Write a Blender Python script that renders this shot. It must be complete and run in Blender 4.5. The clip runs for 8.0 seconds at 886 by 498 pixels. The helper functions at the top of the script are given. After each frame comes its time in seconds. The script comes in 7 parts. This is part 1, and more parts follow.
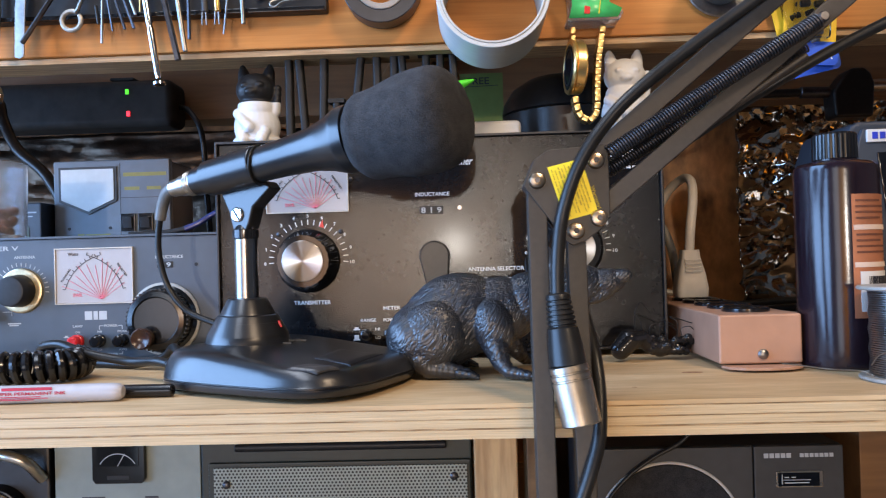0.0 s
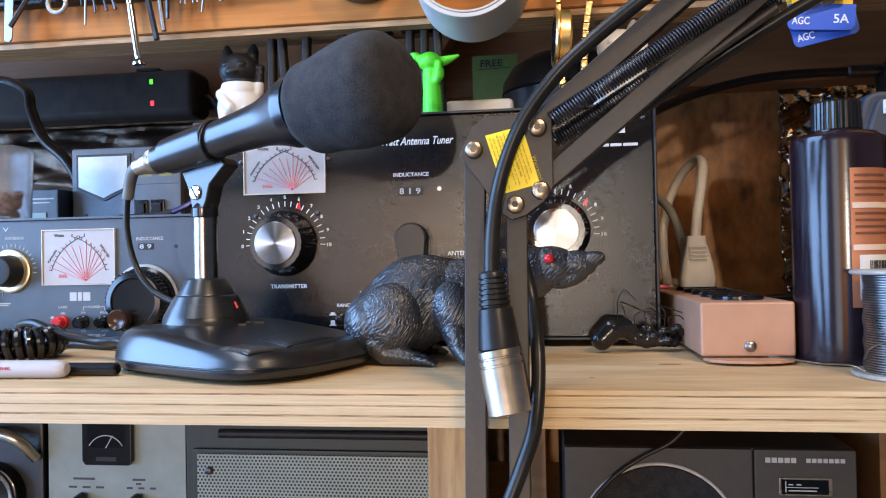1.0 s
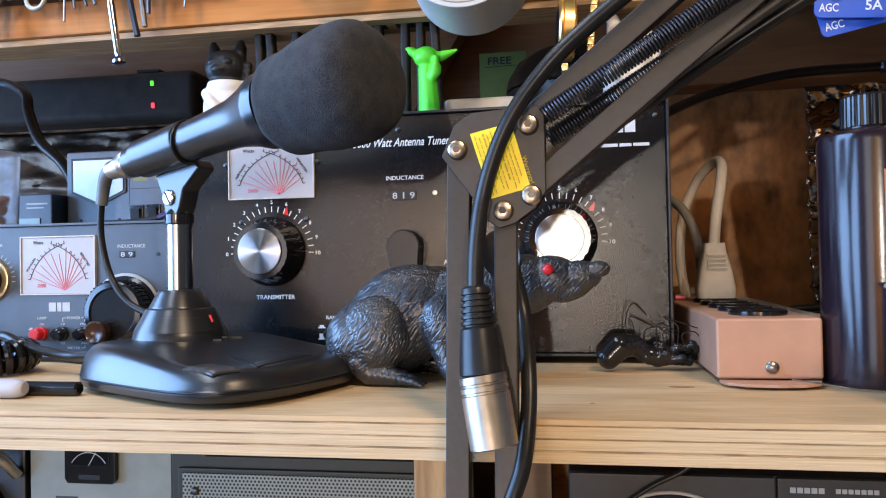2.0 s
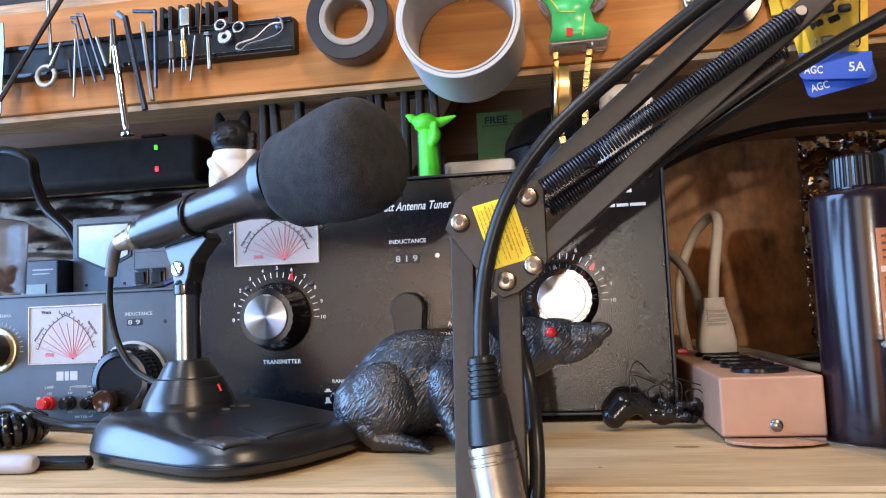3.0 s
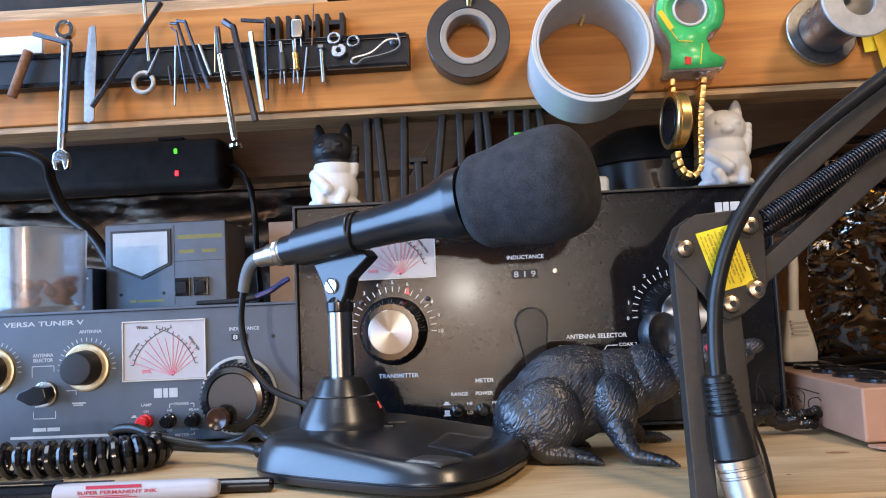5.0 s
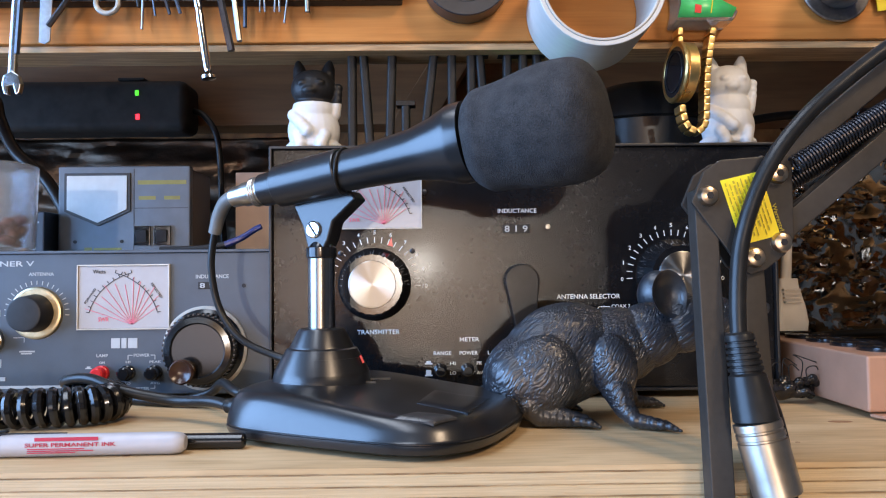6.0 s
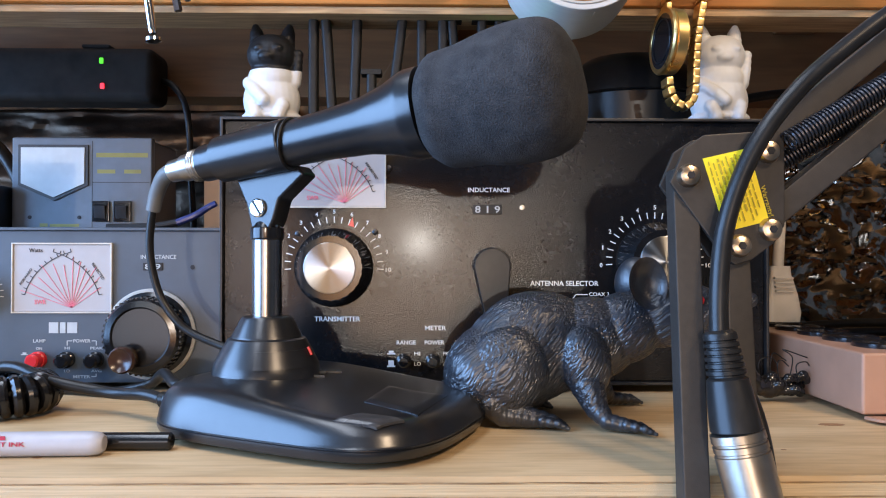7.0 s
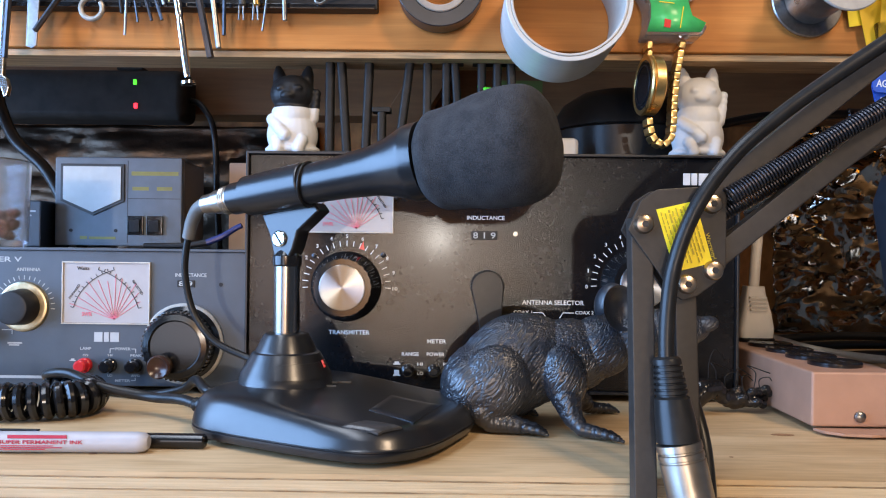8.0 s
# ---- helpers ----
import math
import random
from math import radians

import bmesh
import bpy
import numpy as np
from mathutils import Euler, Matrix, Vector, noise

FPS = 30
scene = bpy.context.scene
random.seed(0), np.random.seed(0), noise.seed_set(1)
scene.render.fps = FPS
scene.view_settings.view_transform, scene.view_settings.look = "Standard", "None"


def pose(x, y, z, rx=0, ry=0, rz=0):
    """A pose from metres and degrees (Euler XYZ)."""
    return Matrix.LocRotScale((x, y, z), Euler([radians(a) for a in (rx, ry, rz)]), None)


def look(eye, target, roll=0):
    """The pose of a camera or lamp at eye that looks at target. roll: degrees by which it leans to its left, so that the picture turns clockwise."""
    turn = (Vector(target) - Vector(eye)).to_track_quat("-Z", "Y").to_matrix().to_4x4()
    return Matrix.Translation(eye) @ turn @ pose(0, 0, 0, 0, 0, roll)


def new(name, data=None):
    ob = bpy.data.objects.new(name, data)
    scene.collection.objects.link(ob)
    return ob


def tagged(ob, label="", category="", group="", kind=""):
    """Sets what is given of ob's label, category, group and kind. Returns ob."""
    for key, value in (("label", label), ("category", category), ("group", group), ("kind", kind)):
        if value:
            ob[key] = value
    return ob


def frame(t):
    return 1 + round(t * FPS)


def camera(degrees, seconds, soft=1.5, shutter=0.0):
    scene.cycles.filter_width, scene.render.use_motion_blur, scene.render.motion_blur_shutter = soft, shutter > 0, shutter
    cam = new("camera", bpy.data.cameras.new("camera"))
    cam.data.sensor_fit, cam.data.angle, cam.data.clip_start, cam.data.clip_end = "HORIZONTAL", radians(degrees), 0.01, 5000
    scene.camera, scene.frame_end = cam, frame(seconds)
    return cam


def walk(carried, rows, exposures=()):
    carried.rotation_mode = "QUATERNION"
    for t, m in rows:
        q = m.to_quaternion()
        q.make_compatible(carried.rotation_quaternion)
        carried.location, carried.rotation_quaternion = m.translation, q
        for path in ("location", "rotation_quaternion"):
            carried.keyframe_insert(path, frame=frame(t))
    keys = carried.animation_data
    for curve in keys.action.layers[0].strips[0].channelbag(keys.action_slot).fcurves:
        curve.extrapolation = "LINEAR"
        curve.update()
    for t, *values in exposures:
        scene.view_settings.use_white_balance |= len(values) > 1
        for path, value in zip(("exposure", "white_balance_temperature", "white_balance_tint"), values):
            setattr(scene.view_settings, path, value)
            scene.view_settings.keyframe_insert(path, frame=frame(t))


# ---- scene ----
cam = camera(61.4, 8.0, soft=1.1, shutter=0.15)
PATH = [
    (0, (0.171, 0.19, 1.275), (0.106, 2.189, 1.299), -1.6),
    (0.2, (0.206, 0.197, 1.268), (0.099, 2.194, 1.294), -1.6),
    (0.5, (0.246, 0.213, 1.262), (0.078, 2.205, 1.294), -1.4),
    (1, (0.239, 0.221, 1.262), (-0.029, 2.203, 1.289), -1.1),
    (1.2, (0.241, 0.232, 1.261), (-0.052, 2.211, 1.292), -0.9),
    (2.3, (0.254, 0.262, 1.27), (-0.08, 2.234, 1.311), -1.1),
    (2.5, (0.247, 0.251, 1.273), (-0.067, 2.225, 1.345), -1.5),
    (3, (0.252, 0.251, 1.276), (-0.073, 2.218, 1.436), -2.4),
    (3.3, (0.25, 0.236, 1.284), (-0.088, 2.197, 1.486), -3.0),
    (3.5, (0.24, 0.233, 1.286), (-0.083, 2.196, 1.499), -3.0),
    (3.7, (0.219, 0.235, 1.282), (-0.084, 2.2, 1.496), -3.1),
    (4, (0.189, 0.233, 1.289), (-0.062, 2.207, 1.498), -3.1),
    (4.2, (0.17, 0.229, 1.293), (-0.048, 2.207, 1.492), -3.2),
    (5.3, (0.094, 0.223, 1.291), (0.064, 2.219, 1.421), -1.9),
    (5.5, (0.087, 0.235, 1.281), (0.087, 2.231, 1.397), -1.4),
    (5.8, (0.092, 0.256, 1.27), (0.1, 2.254, 1.356), -0.9),
    (6, (0.091, 0.256, 1.28), (0.115, 2.254, 1.354), -0.6),
    (6.3, (0.104, 0.271, 1.287), (0.124, 2.271, 1.34), -0.2),
    (6.5, (0.103, 0.28, 1.283), (0.133, 2.28, 1.325), -0.1),
    (7, (0.111, 0.292, 1.283), (0.142, 2.291, 1.3), 0.1),
    (7.5, (0.119, 0.263, 1.295), (0.144, 2.263, 1.309), 0.3),
    (7.7, (0.126, 0.254, 1.304), (0.118, 2.254, 1.306), 0.4),
    (8, (0.122, 0.24, 1.3), (0.103, 2.24, 1.306), 0.65),
]
walk(cam, [(t, look(eye, target, roll)) for t, eye, target, roll in PATH], [(0.0, 0.02), (1.0, 0.15), (3.0, 0.17), (4.0, 0.08), (5.5, -0.04), (7.0, 0.03), (8.0, 0.0)])


# ---- world, torch stand-in and large lights ----
world = bpy.data.worlds.new("daylight")
scene.world = world
world.use_nodes = True
sky = world.node_tree.nodes.new("ShaderNodeTexSky")
sky.sky_type, sky.sun_disc = "NISHITA", False
sky.sun_elevation, sky.sun_rotation = radians(3), radians(181)
world.node_tree.links.new(sky.outputs[0], world.node_tree.nodes["Background"].inputs[0])
world.node_tree.nodes["Background"].inputs[1].default_value = 0.12

# Parallel rays stand in for a small lamp carried beside the camera.
sun = new("sun", bpy.data.lights.new("sun", "SUN"))
sun.data.energy, sun.data.angle, sun.data.color = 0.6, radians(1.0), (1.0, 0.95, 0.88)
sun.matrix_world = look((0.05, -2.4, 1.325), (0.1, 0.746, 1.27))


def area(name, eye, target, sx, sy, watts, color):
    lamp = bpy.data.lights.new(name, "AREA")
    lamp.shape, lamp.size, lamp.size_y, lamp.energy, lamp.color = "RECTANGLE", sx, sy, watts, color
    ob = new(name, lamp)
    ob.matrix_world = look(eye, target)
    return ob


# Daylight of the open garage door and of the side window.
area("door_daylight", (-1.05, -2.36, 1.15), (-1.05, 0, 1.15), 0.9, 1.8, 16, (0.66, 0.80, 1.0))
area("window_daylight", (-1.57, -0.15, 1.65), (0, -0.15, 1.65), 1.95, 1.35, 128, (0.30, 0.54, 1.0))
# The warm ceiling bulb of the garage, behind and above the camera.
area("bulb_light", (0.75, -0.35, 2.25), (0.2, 0.7, 1.3), 0.22, 0.22, 13, (1.0, 0.74, 0.50))
# Cool fill added under the ceiling, left of the bench; no lamp is known there.
area("shop_light_glow", (-0.35, 0.18, 2.385), (-0.35, 0.18, 0), 0.30, 1.2, 11, (0.82, 0.88, 1.0))


# ---- materials ----
def mat(name, col, rough=0.5, metal=0.0, var=0.12, scale=120, bump=0.08, bscale=500, stretch=(1, 1, 1), turn=(0, 0, 0), dist=0.0006, col2=None, coat=0.0, trans=0.0, rvar=0.1, big=9, emit=0.0):
    m = bpy.data.materials.new(name)
    m.use_nodes = True
    nt = m.node_tree
    N, L = nt.nodes, nt.links
    b = N["Principled BSDF"]
    b.inputs["Metallic"].default_value = metal
    b.inputs["Coat Weight"].default_value = coat
    b.inputs["Coat Roughness"].default_value = 0.12
    b.inputs["Transmission Weight"].default_value = trans
    tc, mp = N.new("ShaderNodeTexCoord"), N.new("ShaderNodeMapping")
    mp.inputs["Scale"].default_value, mp.inputs["Rotation"].default_value = stretch, [radians(a) for a in turn]
    L.new(tc.outputs["Object"], mp.inputs[0])
    n1, n2, n3 = [N.new("ShaderNodeTexNoise") for _ in range(3)]
    for n, s, d in ((n1, scale, 5), (n2, scale / big, 3), (n3, bscale, 3)):
        n.inputs["Scale"].default_value, n.inputs["Detail"].default_value = s, d
        L.new(mp.outputs[0], n.inputs["Vector"])
    mixf = N.new("ShaderNodeMath")
    mixf.operation = "ADD"
    half = N.new("ShaderNodeMath")
    half.operation = "MULTIPLY"
    half.inputs[1].default_value = 0.5
    L.new(n1.outputs[0], mixf.inputs[0]), L.new(n2.outputs[0], mixf.inputs[1]), L.new(mixf.outputs[0], half.inputs[0])
    ramp = N.new("ShaderNodeValToRGB")
    lo = [max(0, c * (1 - var)) for c in col] if col2 is None else list(col2)
    hi = [min(1, c * (1 + var)) for c in col]
    ramp.color_ramp.elements[0].position, ramp.color_ramp.elements[1].position = 0.36, 0.64
    ramp.color_ramp.elements[0].color, ramp.color_ramp.elements[1].color = (*lo, 1), (*hi, 1)
    L.new(half.outputs[0], ramp.inputs[0]), L.new(ramp.outputs[0], b.inputs["Base Color"])
    mr = N.new("ShaderNodeMapRange")
    mr.inputs["To Min"].default_value, mr.inputs["To Max"].default_value = max(0.02, rough - rvar), min(1, rough + rvar)
    L.new(n2.outputs[0], mr.inputs[0]), L.new(mr.outputs[0], b.inputs["Roughness"])
    if bump:
        bp = N.new("ShaderNodeBump")
        bp.inputs["Strength"].default_value, bp.inputs["Distance"].default_value = bump, dist
        L.new(n3.outputs[0], bp.inputs["Height"]), L.new(bp.outputs[0], b.inputs["Normal"])
    if emit:
        b.inputs["Emission Color"].default_value, b.inputs["Emission Strength"].default_value = (*col, 1), emit
    return m


def wood(name, col, dark, rings=30, along=(1.2, 26, 26), rough=0.55, knots=True, bump=0.12, fibre=0.35):
    """Sawn timber with grain along x, soft and hard bands and some knots."""
    m = bpy.data.materials.new(name)
    m.use_nodes = True
    nt = m.node_tree
    N, L = nt.nodes, nt.links
    b = N["Principled BSDF"]
    tc, mp = N.new("ShaderNodeTexCoord"), N.new("ShaderNodeMapping")
    mp.inputs["Scale"].default_value = along
    L.new(tc.outputs["Object"], mp.inputs[0])
    warp = N.new("ShaderNodeTexNoise")
    warp.inputs["Scale"].default_value, warp.inputs["Detail"].default_value = 3.0, 2
    L.new(mp.outputs[0], warp.inputs["Vector"])
    wv = N.new("ShaderNodeTexNoise")
    wv.inputs["Scale"].default_value, wv.inputs["Detail"].default_value, wv.inputs["Distortion"].default_value = rings / 6, 6, 0.8
    L.new(mp.outputs[0], wv.inputs["Vector"])
    fine = N.new("ShaderNodeTexNoise")
    mp2 = N.new("ShaderNodeMapping")
    mp2.inputs["Scale"].default_value = (along[0] * 14, along[1] * 30, along[2] * 30)
    L.new(tc.outputs["Object"], mp2.inputs[0]), L.new(mp2.outputs[0], fine.inputs["Vector"])
    fine.inputs["Scale"].default_value, fine.inputs["Detail"].default_value = 1.0, 4
    ramp = N.new("ShaderNodeValToRGB")
    e = ramp.color_ramp.elements
    e[0].position, e[1].position = 0.38, 0.62
    e[0].color, e[1].color = (*dark, 1), (*col, 1)
    L.new(wv.outputs[0], ramp.inputs[0])
    mx = N.new("ShaderNodeMix")
    mx.data_type, mx.blend_type = "RGBA", "MULTIPLY"
    mx.inputs[0].default_value = fibre
    r2 = N.new("ShaderNodeValToRGB")
    r2.color_ramp.elements[0].position, r2.color_ramp.elements[1].position = 0.35, 0.6
    r2.color_ramp.elements[0].color = (0.45, 0.40, 0.36, 1)
    L.new(fine.outputs[0], r2.inputs[0]), L.new(ramp.outputs[0], mx.inputs[6]), L.new(r2.outputs[0], mx.inputs[7])
    out = mx.outputs[2]
    if knots:
        vo, mp3 = N.new("ShaderNodeTexVoronoi"), N.new("ShaderNodeMapping")
        mp3.inputs["Scale"].default_value = (1, 2.2, 2.2)
        L.new(tc.outputs["Object"], mp3.inputs[0]), L.new(mp3.outputs[0], vo.inputs["Vector"])
        vo.inputs["Scale"].default_value = 6.5
        kr = N.new("ShaderNodeValToRGB")
        kr.color_ramp.elements[0].position, kr.color_ramp.elements[1].position = 0.03, 0.09
        kr.color_ramp.elements[0].color = (0.42, 0.26, 0.15, 1)
        L.new(vo.outputs["Distance"], kr.inputs[0])
        mk = N.new("ShaderNodeMix")
        mk.data_type, mk.blend_type = "RGBA", "MULTIPLY"
        mk.inputs[0].default_value = 0.8
        L.new(out, mk.inputs[6]), L.new(kr.outputs[0], mk.inputs[7])
        out = mk.outputs[2]
    L.new(out, b.inputs["Base Color"])
    b.inputs["Roughness"].default_value = rough
    bp = N.new("ShaderNodeBump")
    bp.inputs["Strength"].default_value, bp.inputs["Distance"].default_value = bump, 0.0008
    L.new(fine.outputs[0], bp.inputs["Height"]), L.new(bp.outputs[0], b.inputs["Normal"])
    return m


def fur(name, col, rough):
    """Moulded rubber with raised strands that lean down and back in wavy tufts."""
    m = bpy.data.materials.new(name)
    m.use_nodes = True
    N, L = m.node_tree.nodes, m.node_tree.links
    b = N["Principled BSDF"]
    b.inputs["Base Color"].default_value = (*col, 1)
    b.inputs["Coat Weight"].default_value, b.inputs["Coat Roughness"].default_value = 0.7, 0.33
    tc, drift, sub, sc, addv = N.new("ShaderNodeTexCoord"), N.new("ShaderNodeTexNoise"), N.new("ShaderNodeVectorMath"), N.new("ShaderNodeVectorMath"), N.new("ShaderNodeVectorMath")
    drift.inputs["Scale"].default_value, drift.inputs["Detail"].default_value = 55, 2
    sub.operation, sc.operation, addv.operation = "SUBTRACT", "SCALE", "ADD"
    sub.inputs[1].default_value, sc.inputs["Scale"].default_value = (0.5, 0.5, 0.5), 0.020
    L.new(tc.outputs["Object"], drift.inputs["Vector"]), L.new(drift.outputs["Color"], sub.inputs[0])
    L.new(sub.outputs[0], sc.inputs[0]), L.new(sc.outputs[0], addv.inputs[0]), L.new(tc.outputs["Object"], addv.inputs[1])
    heights = []
    for scale, long in ((900, 6.0), (2000, 6.0)):
        mp, n = N.new("ShaderNodeMapping"), N.new("ShaderNodeTexNoise")
        mp.vector_type = "TEXTURE"
        mp.inputs["Rotation"].default_value, mp.inputs["Scale"].default_value = (0, radians(-52), 0), (long, 1, 1)
        n.inputs["Scale"].default_value, n.inputs["Detail"].default_value = scale, 2
        L.new(addv.outputs[0], mp.inputs[0]), L.new(mp.outputs[0], n.inputs["Vector"])
        heights.append(n)
    mix = N.new("ShaderNodeMix")
    mix.inputs[0].default_value = 0.35
    L.new(heights[0].outputs[0], mix.inputs[2]), L.new(heights[1].outputs[0], mix.inputs[3])
    mr = N.new("ShaderNodeMapRange")
    mr.inputs["To Min"].default_value, mr.inputs["To Max"].default_value = rough + 0.12, rough - 0.08
    L.new(mix.outputs[0], mr.inputs[0]), L.new(mr.outputs[0], b.inputs["Roughness"])
    bp = N.new("ShaderNodeBump")
    bp.inputs["Strength"].default_value, bp.inputs["Distance"].default_value = 0.35, 0.0006
    L.new(mix.outputs[0], bp.inputs["Height"]), L.new(bp.outputs[0], b.inputs["Normal"]), L.new(bp.outputs[0], b.inputs["Coat Normal"])
    return m


M_TOP = wood("birch_ply_face", (0.645, 0.455, 0.25), (0.545, 0.37, 0.19), along=(2.2, 10, 10), knots=False, fibre=0.28)
M_PLY = wood("ply_long_grain", (0.67, 0.495, 0.28), (0.59, 0.425, 0.235), along=(2, 60, 200), knots=False, bump=0.4)
M_PLYX = wood("ply_end_grain", (0.54, 0.375, 0.195), (0.30, 0.185, 0.085), along=(9, 40, 120), knots=False, bump=0.6)
M_BEAM = wood("varnished_fir", (0.56, 0.235, 0.058), (0.41, 0.155, 0.034), along=(0.8, 9, 13), rough=0.5, fibre=0.25)
M_BEAM.node_tree.nodes["Principled BSDF"].inputs["Specular IOR Level"].default_value = 0.25
M_POST = wood("pine_post", (0.58, 0.37, 0.17), (0.42, 0.24, 0.10), along=(22, 22, 1.6))
M_LATH = wood("pale_lath", (0.56, 0.36, 0.18), (0.36, 0.22, 0.10), along=(4, 60, 60), knots=False)
M_STUD = wood("brown_framing", (0.26, 0.133, 0.053), (0.20, 0.10, 0.040), along=(1.2, 9, 9), fibre=0.2)
M_OSB = mat("strand_board", (0.37, 0.165, 0.050), 0.6, var=0.7, scale=55, bump=0.3, bscale=60, stretch=(1, 1, 0.6))
M_ROOM = mat("garage_board", (0.15, 0.13, 0.11), 0.7, var=0.25, scale=12, bump=0.1, bscale=60)
M_FLOOR = mat("concrete", (0.22, 0.21, 0.19), 0.8, var=0.25, scale=14, bump=0.3, bscale=80)
M_CRINKLE = mat("black_crinkle_paint", (0.0075, 0.0075, 0.0085), 0.20, var=0.3, scale=300, bump=0.25, bscale=1000, rvar=0.02, coat=0.06)
M_CRINKLE.node_tree.nodes["Principled BSDF"].inputs["Specular IOR Level"].default_value = 0.30
M_CASE = mat("black_case_paint", (0.014, 0.014, 0.016), 0.42, var=0.3, scale=150, bump=0.15, bscale=700)
M_BLUEGREY = mat("blue_grey_enamel", (0.052, 0.068, 0.090), 0.42, var=0.16, scale=60, bump=0.08, bscale=700)
M_GREYBOX = mat("grey_plastic_case", (0.16, 0.19, 0.225), 0.5, var=0.12, scale=80, bump=0.06)
M_SAGE = mat("sage_grey_enamel", (0.225, 0.262, 0.242), 0.5, var=0.12, scale=60, bump=0.08)
M_DKGREEN = mat("dark_green_enamel", (0.009, 0.015, 0.012), 0.45, var=0.3, scale=90)
M_BLACK = mat("black_plastic", (0.012, 0.012, 0.013), 0.45, var=0.35, scale=160, bump=0.06)
M_BLACK.node_tree.nodes["Principled BSDF"].inputs["Specular IOR Level"].default_value = 0.3
M_GLOSSB = mat("glossy_black_plastic", (0.008, 0.008, 0.009), 0.16, var=0.3, scale=160, bump=0.03, rvar=0.05)
M_SATIN = mat("satin_black_plastic", (0.010, 0.0105, 0.012), 0.30, var=0.25, scale=200, bump=0.06, bscale=1200, rvar=0.05, coat=0.25)
M_SATIN.node_tree.nodes["Principled BSDF"].inputs["Coat Roughness"].default_value = 0.2
M_RUBBER = mat("black_rubber", (0.013, 0.0125, 0.012), 0.34, var=0.3, scale=200, bump=0.05)
M_RUBBER.node_tree.nodes["Principled BSDF"].inputs["Specular IOR Level"].default_value = 0.3
M_FOAM = mat("black_foam", (0.034, 0.033, 0.034), 0.95, scale=1300, bump=1.0, bscale=1500, dist=0.0009, col2=(0.007, 0.007, 0.008))
M_FUR = fur("black_moulded_fur", (0.018, 0.021, 0.027), 0.32)
M_MATT = mat("matt_black_plastic", (0.030, 0.026, 0.022), 0.7, var=0.4, scale=60, bump=0.1)
M_MATT.node_tree.nodes["Principled BSDF"].inputs["Specular IOR Level"].default_value = 0.25
M_RED = mat("red_paint", (0.62, 0.015, 0.02), 0.3, var=0.1)
M_REDLED = mat("red_lamp", (1.0, 0.03, 0.05), 0.4, emit=3.0, bump=0)
M_GRNLED = mat("green_lamp", (0.12, 0.9, 0.05), 0.4, emit=1.2, bump=0)
M_WHITE = mat("white_print_plastic", (0.62, 0.62, 0.61), 0.5, var=0.05, scale=150, bump=0.12, bscale=1500)
M_INK = mat("white_silkscreen", (0.72, 0.73, 0.74), 0.6, var=0.1, bump=0)
M_INKG = mat("pale_grey_silkscreen", (0.42, 0.44, 0.45), 0.6, var=0.1, bump=0)
M_DARKINK = mat("dark_ink", (0.03, 0.03, 0.035), 0.6, var=0.1, bump=0)
M_REDINK = mat("red_ink", (0.42, 0.02, 0.05), 0.6, var=0.1, bump=0)
M_PINKINK = mat("pink_meter_ink", (0.72, 0.16, 0.22), 0.6, var=0.1, bump=0)
M_METER = mat("meter_card", (0.38, 0.36, 0.36), 0.35, var=0.06, scale=90, bump=0)
M_CHROME = mat("bright_chrome", (0.72, 0.72, 0.72), 0.14, 1.0, var=0.08, bump=0.02, rvar=0.06)
M_POLE = mat("dull_chrome", (0.25, 0.24, 0.23), 0.24, 1.0, var=0.1, bump=0.02, rvar=0.04)
M_BOLT = mat("bronzed_steel", (0.52, 0.41, 0.30), 0.30, 1.0, var=0.2, scale=300, bump=0.08)
M_SKIRT = mat("grey_painted_ring", (0.36, 0.34, 0.30), 0.45, var=0.25, scale=200)
M_STEEL = mat("worn_steel", (0.31, 0.31, 0.31), 0.34, 1.0, var=0.2, scale=300, bump=0.08)
M_NICKEL = mat("satin_nickel", (0.44, 0.41, 0.37), 0.30, 1.0, var=0.12, scale=300, bump=0.05)
M_DKSTEEL = mat("blackened_steel", (0.07, 0.07, 0.078), 0.34, 0.85, var=0.3, scale=300, bump=0.08)
M_RUST = mat("rusty_steel", (0.20, 0.10, 0.05), 0.7, 0.3, var=0.5, scale=300, bump=0.4)
M_BRASS = mat("brass", (0.70, 0.47, 0.16), 0.28, 1.0, var=0.15, scale=300, bump=0.05)
M_GOLD = mat("gold_plate", (0.92, 0.64, 0.26), 0.30, 1.0, var=0.1, scale=300, bump=0.03)
M_SOLDER = mat("solder_wire_metal", (0.30, 0.30, 0.30), 0.30, 1.0, var=0.15, scale=200)
M_ARM = mat("brown_black_powder_coat", (0.027, 0.0215, 0.0175), 0.45, var=0.25, scale=300, bump=0.10, bscale=1800)
M_YELLOW = mat("yellow_label", (0.85, 0.66, 0.02), 0.5, var=0.06, bump=0)
M_GREEN = mat("bright_green_print_plastic", (0.10, 0.70, 0.03), 0.45, var=0.08, bump=0.15, bscale=1500)
M_TAPEGRN = mat("green_printed_plastic", (0.06, 0.50, 0.15), 0.3, var=0.2, bump=0)
M_CLEAR = mat("clear_hazy_plastic", (0.86, 0.88, 0.90), 0.18, trans=0.9, var=0.04, bump=0.05)
M_DUCT = mat("pale_tape_side", (0.50, 0.49, 0.455), 0.4, var=0.06, scale=60, bump=0.1, bscale=300, stretch=(1, 6, 1))
M_BLISTER = mat("clear_thin_plastic", (0.95, 0.95, 0.95), 0.06, trans=1.0, var=0.02, bump=0, rvar=0.02)
M_CARD = mat("grey_cardboard", (0.52, 0.46, 0.39), 0.8, var=0.12, scale=150)
